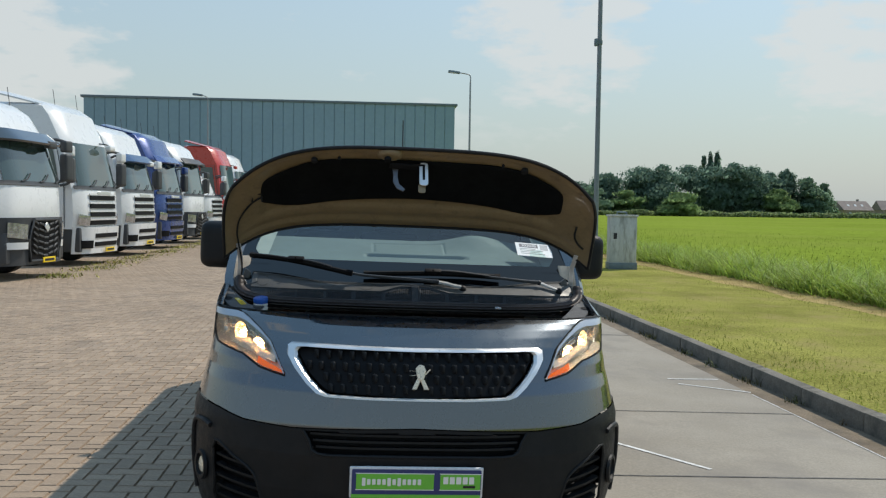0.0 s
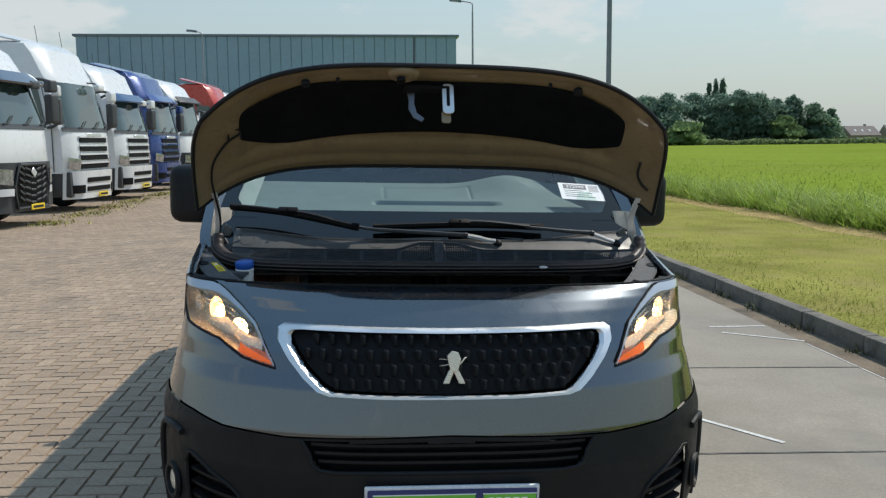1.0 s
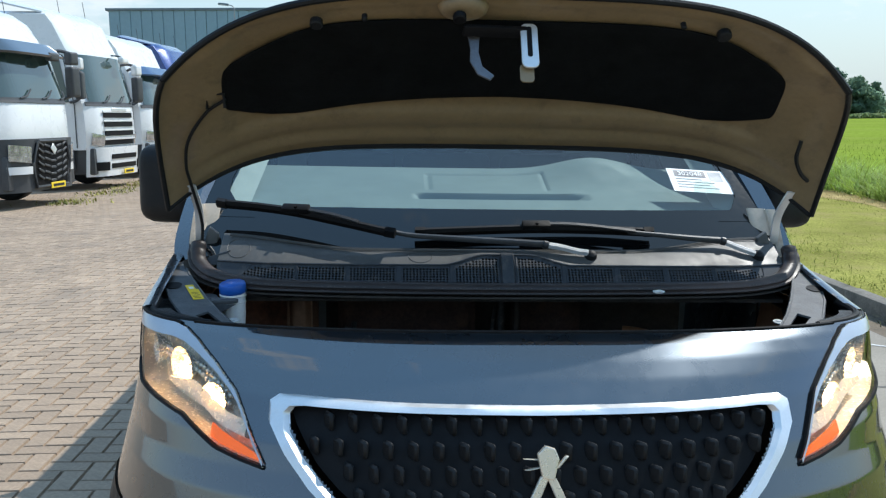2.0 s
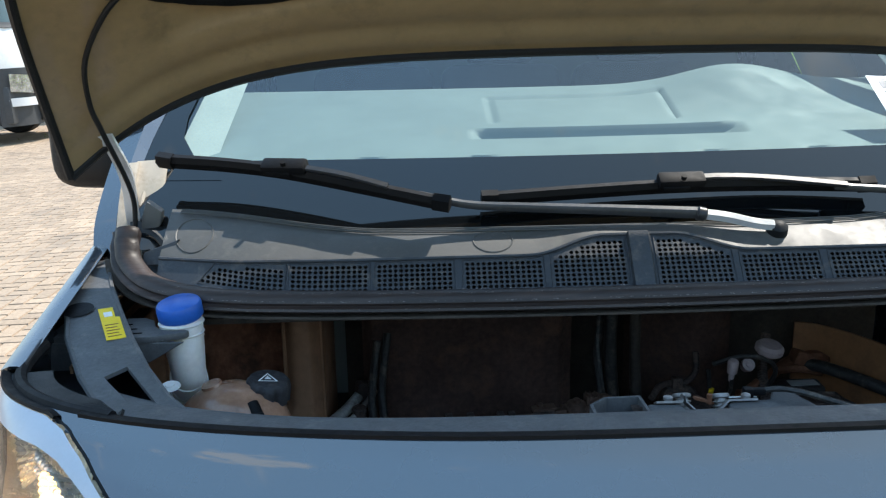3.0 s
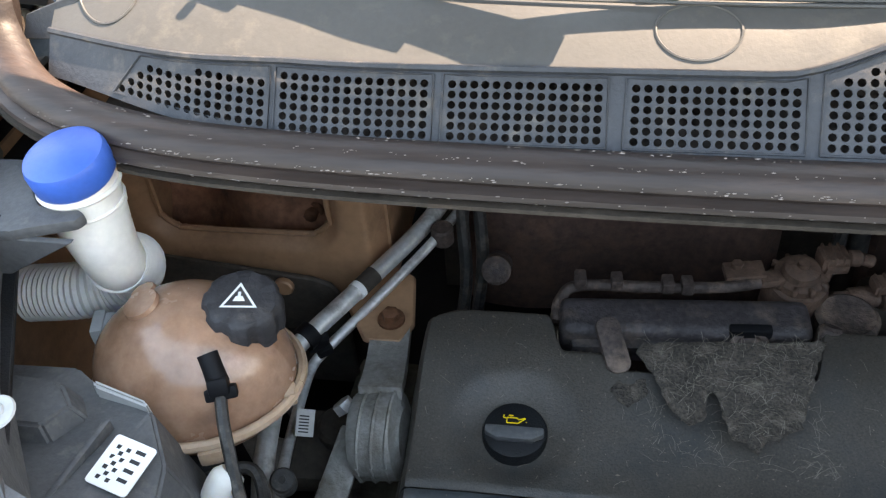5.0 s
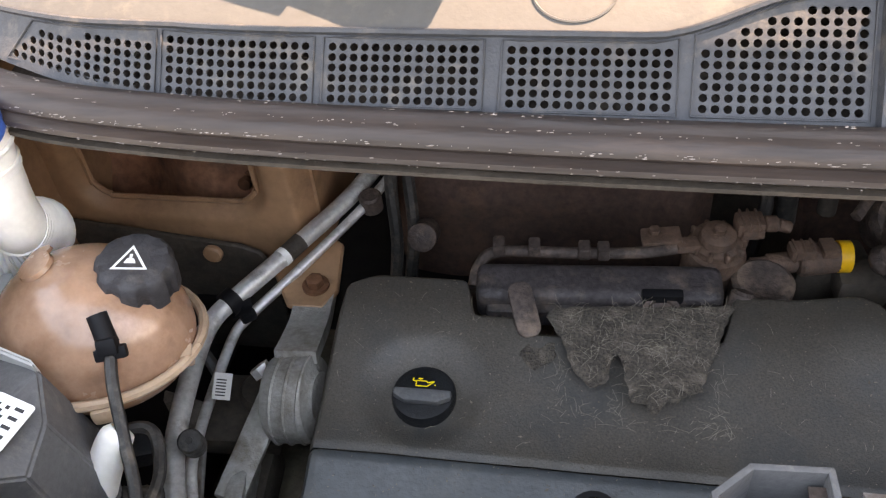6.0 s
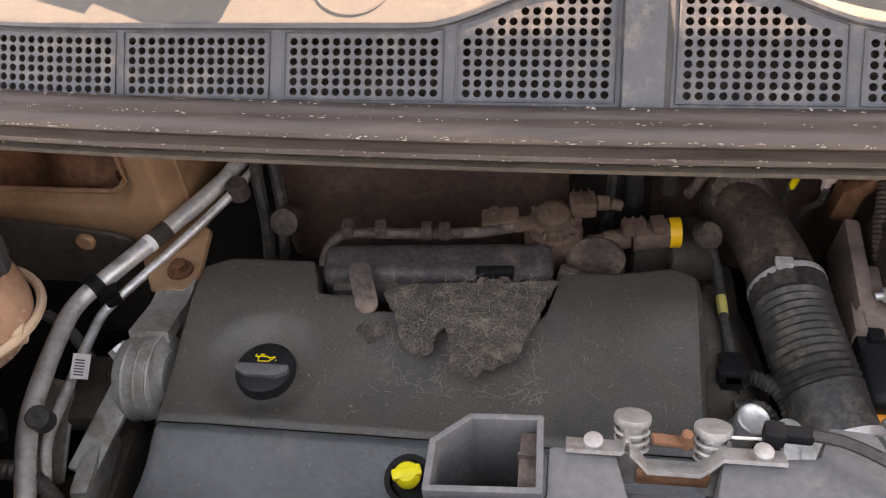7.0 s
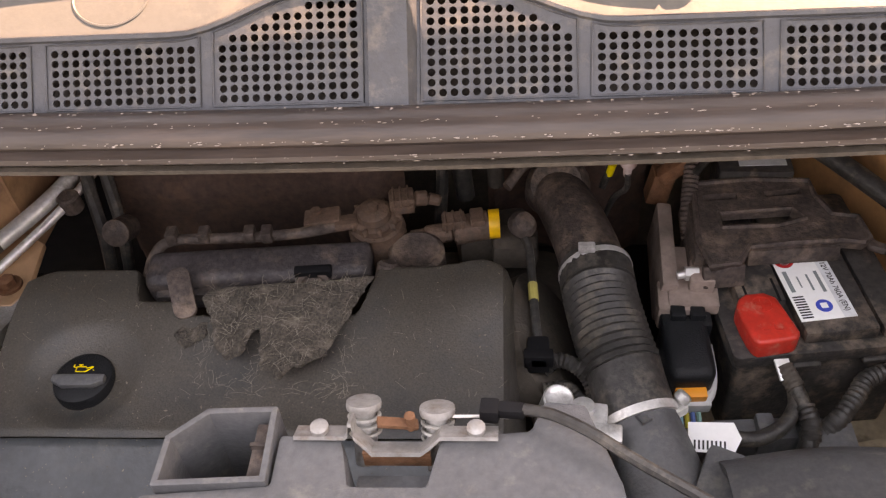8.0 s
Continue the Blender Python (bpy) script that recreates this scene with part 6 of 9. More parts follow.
# ---- scuttle: panel, perforated grille and rubber seal ----
CX = 0.03


def lip(x):
    """Front foot of the perforated strip."""
    b = max(0.0, abs(x - CX) - 0.45)
    return V((x, 0.866 + 0.28 * b * b + 0.03 * smoothstep(0.2, 0.42, b), 1.147 + 0.02 * smoothstep(0.1, 0.4, b)))


def rise(x):
    """How far the perforated strip runs up its slope."""
    d = abs(x - CX)
    return min(0.061, (1.1935 - lip(x).z) / 0.7507) + 0.036 * smoothstep(0.19, 0.06, d)


SL = V((0, 0.66, 0.75)).normalized()


def slope(x, h):
    return lip(x) + SL * h


def scut(x, v):
    return (slope(x, rise(x)) + V((0, 0.002, 0.001))).lerp(screen(x, 1.225 + 0.03 * smoothstep(0.4, 0.8, abs(x)), 0.006), v) + V((0, 0, 0.004 * math.sin(math.pi * v)))


scuttle = part("scuttle_panel", surf(scut, 90, 16, 0.004, -0.80, 0.86), COWL, van, "sun-bleached grey plastic scuttle panel")
for k in range(3):
    part("panel_ridge", tube([screen(x, 1.225 + 0.03 * smoothstep(0.4, 0.8, abs(x)), 0.008) + V((0, -0.005 - 0.006 * k, -0.001 - 0.0015 * k)) for x in np.linspace(-0.78, 0.84, 40)], 0.0016, 5, 1), COWL, scuttle)
for x in (-0.22, -0.745):
    part("moulded_ring", tube([scut(x + 0.034 * math.cos(t), 0.45 + 0.33 * math.sin(t)) + V((0, 0, 0.0005)) for t in np.linspace(0, 2 * math.pi, 40)], 0.0013, 5, 1), COWL, scuttle)

PANELS = [(-0.72, -0.576), (-0.565, -0.434), (-0.42, -0.292), (-0.272, -0.14), (-0.122, 0.002), (0.058, 0.182), (0.20, 0.332), (0.352, 0.48), (0.494, 0.625), (0.636, 0.78)]
strip_bm = bmesh.new()


def quad_patch(bm, x0, x1, h0, h1, n=1):
    for k in range(n):
        a, b = x0 + (x1 - x0) * k / n, x0 + (x1 - x0) * (k + 1) / n
        lo = [h0(a) if callable(h0) else h0, h0(b) if callable(h0) else h0]
        hi = [h1(a) if callable(h1) else h1, h1(b) if callable(h1) else h1]
        bm.faces.new([bm.verts.new(p) for p in (slope(a, lo[0]), slope(b, lo[1]), slope(b, hi[1]), slope(a, hi[0]))])


NRM = V((0, -0.75, 0.66))
edge_x = -0.80
hole_frames = []
for pi, (x0, x1) in enumerate(PANELS):
    # plain web before the panel, its foot and its head
    quad_patch(strip_bm, edge_x, x0, -0.004, rise, 3)
    quad_patch(strip_bm, x0, x1, -0.004, 0.003, 4)
    nx = round((x1 - x0) / 0.0094)
    px = (x1 - x0) / nx
    top = [min(rise(x0 + px * k), rise(x0 + px * (k + 1))) - 0.006 for k in range(nx)]
    ny = [max(0, int((t - 0.003) / 0.0085)) for t in top]
    if pi in (0, 9):
        ny = [min(n_, int(1 + (k if pi == 0 else nx - 1 - k) * 1.1)) for k, n_ in enumerate(ny)]
    for k in range(nx):
        a, b = x0 + px * k, x0 + px * (k + 1)
        for j in range(ny[k]):
            h0 = 0.003 + 0.0085 * j
            mx, mh, rr = (a + b) / 2, h0 + 0.00425, 0.0035
            sq, hole, deep = [], [], []
            for t in range(8):
                ang = math.pi / 4 * t
                ca, sa = math.cos(ang), math.sin(ang)
                m_ = max(abs(ca), abs(sa))
                sq.append(strip_bm.verts.new(slope(mx + ca / m_ * px / 2, mh + sa / m_ * 0.00425)))
                hole.append(strip_bm.verts.new(slope(mx + ca * rr, mh + sa * rr)))
                deep.append(strip_bm.verts.new(slope(mx + ca * rr, mh + sa * rr) - NRM * 0.002))
            for t in range(8):
                u_ = (t + 1) % 8
                strip_bm.faces.new((sq[t], sq[u_], hole[u_], hole[t]))
                strip_bm.faces.new((hole[t], hole[u_], deep[u_], deep[t]))
        quad_patch(strip_bm, a, b, 0.003 + 0.0085 * ny[k], rise, 1)
    edge_x = x1
    # moulded rim round each panel, following its curved head
    head = [slope(x, rise(x) - 0.0035) + NRM * 0.0008 for x in np.linspace(x1 + 0.003, x0 - 0.003 + (0.026 if pi == 0 else 0), 9)]
    hole_frames.append([slope(x0 - 0.004, 0.001) + NRM * 0.0008, slope(x1 + 0.003, 0.001) + NRM * 0.0008] + head)
quad_patch(strip_bm, edge_x, 0.86, -0.004, rise, 3)
part("air_grille", strip_bm, COWL_DARK, scuttle, "perforated grey air grille, darkened as if in shade", smooth=False)
for fr_ in hole_frames:
    part("panel_rim", tube(fr_ + [fr_[0]], 0.0011, 5, smooth=False), COWL_DARK, scuttle)
part("air_box", surf(lambda u, v: V((u, 0.90 + 0.25 * v, 1.10 + 0.03 * v)), 10, 4, 0.01, -0.78, 0.84), material("air_box_plastic", (0.05, 0.043, 0.039), 0.8, 0, 0.3, 15, 0.2, 90, 0.4, dirt=(0.11, 0.085, 0.07), dirt_amount=0.4, dirt_scale=16), scuttle)
part("scuttle_rib", sweep([slope(CX, -0.004) + NRM * 0.002, slope(CX, 0.05) + NRM * 0.004, slope(CX, 0.10) + NRM * 0.004], [(-0.021, -0.004), (-0.019, 0.007), (0.014, 0.007), (0.021, -0.004)], up=tuple(NRM)), COWL_DARK, scuttle)
part("panel_edge", tube([slope(x, rise(x)) + V((0, 0, 0.002)) for x in np.linspace(-0.80, 0.86, 90)], 0.0032, 6, 1), COWL_DARK, scuttle)

seal_line = smooth_line([(-0.868, 0.985, 1.243), (-0.866, 0.968, 1.222), (-0.852, 0.940, 1.192), (-0.80, 0.893, 1.166), (-0.70, 0.857, 1.153), (-0.55, 0.840, 1.148), (-0.3, 0.832, 1.145), (0.02, 0.829, 1.144), (0.34, 0.832, 1.145), (0.59, 0.840, 1.148), (0.73, 0.857, 1.153), (0.83, 0.893, 1.166), (0.880, 0.940, 1.192), (0.894, 0.968, 1.222), (0.896, 0.985, 1.243)], 10)
prof = [(-0.030, 0.002), (-0.024, 0.009), (-0.012, 0.0125), (0.001, 0.0105), (0.009, 0.004), (0.0115, -0.003), (0.0095, -0.0070), (0.013, -0.0078), (0.018, -0.0100), (0.0195, -0.0140), (0.016, -0.0175), (0.008, -0.0180), (-0.030, -0.016)]
seal = part("bonnet_seal", sweep(seal_line, prof), RUBBER, van, "dusty black rubber bonnet seal")
random.seed(23)
sv, sf = [], []
SEAL_X = [p.x for p in seal_line]
for k in range(900):
    x = random.uniform(-0.80, 0.83)
    c = V([float(np.interp(x, SEAL_X, [p[i] for p in seal_line])) for i in range(3)])
    d, h = random.choice(((0.0125, 0.0008), (0.0125, 0.0005), (0.0006, 0.0110), (-0.018, 0.0116), (0.0186, -0.0102), (0.0197, -0.0140)))
    c += V((0, -d * 0.99 + random.gauss(0, 0.0014), h + 0.0003))
    w, g = random.uniform(0.0004, 0.0035) * random.uniform(0.2, 1.0), random.uniform(0.0002, 0.0006)
    i = len(sv)
    sv += [c + V((-w, 0, 0)), c + V((-w * 0.3, -g, -g * 0.5)), c + V((w * 0.8, -g * 0.6, -g * 0.4)), c + V((w, g * 0.4, 0.0002)), c + V((0, g, 0.0003))]
    sf.append((i, i + 1, i + 2, i + 3, i + 4))
raw("scuff", sv, sf, SCUFF, seal)["kind"] = "stuff"
part("seal_flange", sweep([p + V((0, 0.02, -0.024)) for p in seal_line[12:-12]], [(-0.02, 0), (0.036, 0), (0.036, -0.004), (-0.02, -0.004)]), ENGINE_DARK, van)
part("sealant", tube([V((0.43, 0.822, 1.135)), V((0.445, 0.818, 1.138)), V((0.46, 0.823, 1.134))], 0.006, 8, 4), MILK, van)

# wipers
ARM = material("worn_black_arm", (0.030, 0.031, 0.034), 0.38, 0.1, 0.2, 12, 0.2, 90, 0.1, dirt=(0.10, 0.10, 0.10), dirt_amount=0.2, dirt_scale=9)
OUT = V((0, -0.57, 0.82))


def wiper(blade, link, arm, foot, pivot):
    w = part("wiper", sweep(smooth_line(blade, 8), [(-0.010, -0.002), (-0.006, 0.010), (0.004, 0.012), (0.010, 0.002), (0.004, -0.006), (0.003, -0.018), (-0.003, -0.018), (-0.004, -0.006)], up=tuple(OUT)), BLACK, van, "black flat wiper with a dark worn arm")
    d = (V(blade[-1]) - V(blade[0])).normalized()
    for e, k in ((V(blade[0]), 1), (V(blade[-1]), -1)):
        part("blade_cap", sweep([e - d * 0.004 * k, e + d * 0.026 * k], [(-0.012, -0.010), (-0.009, 0.012), (0.007, 0.014), (0.012, 0.002), (0.007, -0.014)], up=tuple(OUT)), BLACK, w)
    mid = V(blade[len(blade) // 2])
    turn = math.degrees(math.atan2(d.y, d.x))
    part("wiper_clip", join(box((0.085, 0.028, 0.020), mid + OUT * 0.012, (35, 0, turn), 0.006), box((0.05, 0.034, 0.012), mid + OUT * 0.004 - d * 0.01, (35, 0, turn), 0.004), cyl(0.005, mid + OUT * 0.018 + V((0, -0.012, 0)), mid + OUT * 0.026 + V((0, -0.012, 0)), 10)), BLACK, w)
    part("arm_link", sweep(smooth_line([V(p) + OUT * 0.016 for p in link], 6), [(-0.006, 0), (-0.005, 0.004), (0.005, 0.004), (0.006, 0), (0.004, -0.004), (-0.004, -0.004)], up=tuple(OUT)), ARM, w)
    part("wiper_arm", sweep(smooth_line(arm, 8), [(-0.0085, -0.003), (-0.0075, 0.005), (-0.004, 0.0085), (0.004, 0.0085), (0.0075, 0.005), (0.0085, -0.003)], up=(0, -0.4, 0.9), scale=lambda f, i: 0.75 + 0.5 * f), ARM, w)
    part("arm_knuckle", cyl(0.0125, V(arm[-1]) + V((-0.005, -0.004, 0.002)), V(arm[-1]) + V((0.012, -0.006, -0.002)), 14, 0.003), ARM, w)
    part("arm_foot", sweep(smooth_line(foot, 6), [(-0.010, -0.004), (-0.008, 0.006), (0, 0.009), (0.008, 0.006), (0.010, -0.004)], up=(0, -0.4, 0.9)), SATIN, w, "bare metal arm foot")
    part("pivot_cap", lathe([(0.019, -0.05), (0.019, -0.012), (0.016, 0.006), (0.008, 0.012), (0, 0.013)], pivot, (30, 0, 0), 18), PLASTIC, w)


def clear_of_glass(pts, by=0.042):
    return [tuple(V(p) + V((0.02, -0.92, 0.38)) * by) for p in pts]


wiper(clear_of_glass([(-0.82, 1.128, 1.333), (-0.70, 1.108, 1.325), (-0.585, 1.078, 1.313), (-0.44, 1.033, 1.289), (-0.297, 0.987, 1.264)]), clear_of_glass([(-0.60, 1.082, 1.314), (-0.50, 1.054, 1.301), (-0.44, 1.033, 1.289), (-0.40, 1.020, 1.279)]),
      [(-0.345, 0.972, 1.292), (-0.262, 0.972, 1.272), (-0.16, 0.972, 1.264), (0.0, 0.966, 1.256), (0.141, 0.955, 1.249)], [(0.135, 0.955, 1.250), (0.19, 0.950, 1.242), (0.235, 0.942, 1.232), (0.268, 0.938, 1.228)], (0.277, 0.940, 1.222))
wiper([(-0.231, 1.002, 1.277), (-0.05, 1.012, 1.284), (0.125, 1.018, 1.289), (0.30, 1.024, 1.287), (0.477, 1.021, 1.281)], [(0.10, 1.016, 1.288), (0.20, 1.022, 1.290), (0.30, 1.018, 1.284), (0.42, 1.004, 1.272)],
      [(0.40, 1.004, 1.281), (0.50, 1.002, 1.272), (0.60, 1.0, 1.263), (0.683, 0.998, 1.258)], [(0.68, 0.998, 1.259), (0.71, 0.988, 1.248), (0.745, 0.972, 1.235), (0.775, 0.965, 1.225)], (0.785, 0.965, 1.222))

# ---- front carrier, lamp-side arms and slam strip ----
WING_EDGE = [(0.905, 0.585, 1.139), (0.925, 0.75, 1.152), (0.938, 0.95, 1.180), (0.945, 1.15, 1.215), (0.948, 1.32, 1.25)]


def wing_edge(u, s):
    """The upper outer edge of a wing, from the lamp back to the door."""
    return V((s * table([(y, x) for x, y, z in WING_EDGE], 0.585 + 0.735 * u), 0.585 + 0.735 * u, table([(y, z) for x, y, z in WING_EDGE], 0.585 + 0.735 * u)))


carrier = part("front_carrier", sweep([V((x, 0.437 + 0.14 * (x / 0.8) ** 4, 1.100 - 0.006 * (x / 0.8) ** 2)) for x in np.linspace(-0.80, 0.81, 40)], [(-0.045, -0.05), (-0.045, 0.0), (-0.02, 0.006), (0.04, 0.004), (0.05, -0.002), (0.05, -0.012), (-0.03, -0.012), (-0.035, -0.05)]), GREY_PL, van, "grey plastic front carrier strip")
part("panel_lip", sweep([nose(a, 1.139, 0.0) + V((0, 0.005, 0.002)) for a in np.linspace(-0.84, 0.84, 40)], [(-0.006, -0.02), (-0.006, 0.002), (0.006, 0.002), (0.006, -0.02)]), BLACK, van)
for s in (-1, 1):
    arm_o = [(-0.905, 1.0), (-0.935, 0.985), (-0.938, 0.93), (-0.918, 0.84), (-0.880, 0.735), (-0.822, 0.625), (-0.760, 0.535), (-0.700, 0.478), (-0.60, 0.455), (-0.585, 0.482), (-0.628, 0.505), (-0.686, 0.572), (-0.735, 0.645), (-0.785, 0.735), (-0.830, 0.825), (-0.868, 0.905)]
    arm_h = [(-0.790, 0.625), (-0.765, 0.650), (-0.700, 0.560), (-0.715, 0.535)]
    bm = holed([(x * -s, y) for x, y in arm_o], [[(x * -s, y) for x, y in arm_h]], 0, 0.006)
    for v in bm.verts:
        v.co.z += 1.087 + 0.19 * max(0.0, v.co.y - 0.53)
    arm = part("lamp_arm", bm, GREY_PL, van, "broad grey plastic headlamp carrier plate", smooth=False)
    top = lambda x, y, up=0.006: V((x * -s, y, 1.087 + 0.19 * max(0.0, y - 0.53) + up))
    part("arm_edge", tube([top(x, y, 0.004) for x, y in arm_o + arm_o[:1]], 0.0045, 6, smooth=False), GREY_PL, arm)
    part("arm_skirt", surf(lambda u, v: top(float(np.interp(u * 6, range(7), [p[0] for p in arm_o[9:16]])), float(np.interp(u * 6, range(7), [p[1] for p in arm_o[9:16]])), 0.002 - 0.07 * v), 24, 3, 0.004, 0, 1), GREY_PL, arm)
    part("recess_floor", prism([(x * -s, y) for x, y in ((-0.80, 0.60), (-0.755, 0.665), (-0.68, 0.57), (-0.705, 0.515))], 1.05, 1.056), PLASTIC, arm)
    part("arm_hole", lathe([(0, 0.0), (0.021, 0.0), (0.024, 0.002)], tuple(top(-0.892, 0.818, 0.0065)), (10.8, 0, 0), 24), BLACK, arm)
    part("bolt_pad", lathe([(0.0, 0.005), (0.007, 0.005), (0.008, 0.003), (0.018, 0.002), (0.020, 0.0)], tuple(top(-0.672, 0.522)), (5, 0, 0), 20), GREY_RIM, arm)
    part("bolt_pad", lathe([(0.0, 0.004), (0.006, 0.004), (0.007, 0.002), (0.013, 0.0015), (0.014, 0.0)], tuple(top(-0.691, 0.598, 0.005)), (10.8, 0, 0), 20), GREY_RIM, arm)
    part("slot", box((0.026, 0.012, 0.004), tuple(top(-0.612, 0.486, 0.006)), (5, 0, 0)), BLACK, arm)
    # tray and rubber strip between the plate and the headlamp
    part("lamp_tray", prism([(x * -s, y) for x, y in ((-0.87, 1.25), (-0.94, 1.25), (-0.945, 0.90), (-0.925, 0.76), (-0.885, 0.62), (-0.80, 0.49), (-0.70, 0.44), (-0.62, 0.46), (-0.70, 0.60), (-0.80, 0.80), (-0.86, 0.95))], 1.062, 1.068, 0.001, 1), PLASTIC, arm)
    part("rubber_strip", tube([nose(s * a_, 1.137, -0.016) for a_ in np.linspace(0.80, 1.45, 16)], 0.009, 8, 2), BLACK, arm)
    # bracket web beside the lamp
    part("lamp_bracket", surf(lambda u, v, s=s: V((s * (0.90 - 0.17 * u), 0.66 - 0.16 * u + 0.02 * v, 1.10 - 0.06 * v * math.sin(3 * u + 0.3))), 10, 6, 0.004, 0, 1), PLASTIC, arm)
    # wing top edge, and the gap beside the scuttle
    part("wing_top", surf(lambda u, v, s=s: wing_edge(u, s) + (V((s * 0.012, 0, -0.16)) * (1 - v / 0.7) if v < 0.7 else V((-s * 0.026 * (v - 0.7) / 0.3, 0, 0.004 * math.sin(math.pi * (v - 0.7) / 0.3)))), 30, 10, 0.004, 0, 1), PAINT, van, "dark grey wing edge")
    part("hinge_panel", surf(lambda u, v, s=s: V((s * (0.925 - 0.10 * v), 0.94 + 0.14 * u, 1.135 + 0.02 * math.sin(9 * u) * v)), 14, 6, 0.006, 0, 1), GREY_PL, van)
    part("pillar_foot", surf(lambda u, v, s=s: V((s * (0.905 - 0.068 * u - 0.010 * math.sin(3 * math.pi * u) - 0.010 * v), 1.03 + 0.05 * u + 0.09 * v * v, 1.13 + 0.21 * v)), 24, 12, 0.004, 0, 1), CREAM, van, "bare cream sheet metal at the pillar foot")
    part("pillar_seam", tube([(s * 0.868, 1.05, 1.15), (s * 0.862, 1.062, 1.20), (s * 0.866, 1.085, 1.25), (s * 0.862, 1.13, 1.30)], 0.006, 8), CREAM, van)
    part("scuttle_end", prism([(s * 0.838, 1.283), (s * 0.811, 1.262), (s * 0.815, 1.24), (s * 0.843, 1.185), (s * 0.857, 1.182), (s * 0.850, 1.25)][::s], -0.012, 0.012, 0.006, 2, pose(0, 1.05, 0, 90, 0, 0)), COWL, van, "grey plastic end piece of the scuttle")
    part("scuttle_fin", prism([(s * 0.768, 0.0), (s * 0.83, -0.022), (s * 0.838, -0.045), (s * 0.80, -0.045)][::s], -0.003, 0.003, 0.001, 1, pose(0, 0.985, 1.222, 70, 0, 0)), COWL_DARK, van)
TGM = pose(-0.826, 0.772, 1.1405, 10.8, 0, 25) @ Matrix.Diagonal((0.88, 0.84, 1, 1))
tag = part("warning_tag", prism([(-0.015, -0.062), (0.017, -0.062), (0.017, 0.020), (0.010, 0.022), (0.010, 0.062), (-0.015, 0.062)], 0, 0.001, m=TGM), YELLOW, van, "yellow warning tag with a white panel")
part("tag_print", prism([(-0.008, 0.026), (0.006, 0.026), (0.006, 0.044), (-0.008, 0.044)], 0.001, 0.0016, m=TGM), PAPER, tag)
for k in range(5):
    part("plain_bar", prism([(-0.011, -0.052 + 0.011 * k), (0.011 - 0.003 * (k % 2), -0.052 + 0.011 * k), (0.011 - 0.003 * (k % 2), -0.050 + 0.011 * k), (-0.011, -0.050 + 0.011 * k)], 0.001, 0.0016, m=TGM), RUSTY, tag)

# washer filler neck with its blue cap, held by a forked bracket
filler = part("washer_filler", tube([(-0.735, 0.828, 1.140), (-0.733, 0.823, 1.10), (-0.729, 0.819, 1.065), (-0.729, 0.824, 1.035), (-0.732, 0.836, 1.018)], 0.030, 24, 8, scale=lambda f, i: 1.14 - 0.22 * smoothstep(0.1, 0.75, f)), MILK, van, "milky washer filler neck with a blue cap")
part("elbow", corrugated([(-0.731, 0.826, 1.030), (-0.735, 0.846, 1.010), (-0.741, 0.864, 0.992), (-0.752, 0.870, 0.972), (-0.775, 0.862, 0.962), (-0.803, 0.852, 0.960), (-0.86, 0.848, 0.955)], 0.0300, 0.0055, 0.06, 22), MILK, filler)
for z_, r_ in ((1.105, 0.0335), (1.098, 0.0325)):
    part("neck_ring", tube([V((-0.7335 + r_ * math.cos(t), 0.824 + r_ * math.sin(t), z_)) for t in np.linspace(0, 2 * math.pi, 30)], 0.002, 6, 1), MILK, filler)
CAPM = pose(-0.733, 0.826, 1.129, 8, -4, 0)
bm = lathe([(0.0, 0.030), (0.028, 0.030), (0.034, 0.027), (0.036, 0.022), (0.036, 0.004), (0.033, 0.0)], n=36)
bmesh.ops.transform(bm, matrix=CAPM, verts=bm.verts)
cap = part("cap", bm, BLUE, filler, "blue plastic cap")
part("neck_collar", tube([V((-0.734 + 0.0335 * math.cos(t), 0.826 + 0.0335 * math.sin(t), 1.122)) for t in np.linspace(0, 2 * math.pi, 30)], 0.003, 6, 1), MILK, filler)
fork = part("filler_bracket", prism([(-0.93, 0.86), (-0.80, 0.860), (-0.782, 0.845), (-0.772, 0.815), (-0.758, 0.798), (-0.722, 0.796), (-0.712, 0.790), (-0.716, 0.780), (-0.767, 0.763), (-0.818, 0.762), (-0.93, 0.775)], 1.108, 1.120, 0.004, 2), GREY_PL, van, "forked grey plastic bracket")
for (xa, ya), (xb, yb) in (((-0.852, 0.824), (-0.811, 0.824)), ((-0.838, 0.797), (-0.797, 0.801)), ((-0.825, 0.776), (-0.783, 0.780))):
    part("fork_slot", prism([(xa, ya - 0.0045), (xb, yb - 0.001), (xb, yb + 0.001), (xa, ya + 0.0045)], 1.1195, 1.1212), BLACK, fork)
part("bracket_web", prism([(-0.93, 1.03), (-0.84, 1.035), (-0.80, 1.06), (-0.716, 1.108), (-0.93, 1.112)], -0.003, 0.003, 0.001, 1, pose(0, 0.768, 0, 90, 0, 0)), GREY_PL, fork)

# coolant bottle
def egg(u, v):
    th, ph = 2 * math.pi * u, math.pi * (v - 0.5)
    sq = 1.0 + 0.04 * math.cos(2 * th)
    return V((-0.650 + 0.090 * math.cos(ph) * math.cos(th) * sq, 0.768 + 0.082 * math.cos(ph) * math.sin(th), 0.955 + (0.082 if ph > 0 else 0.075) * math.sin(ph)))


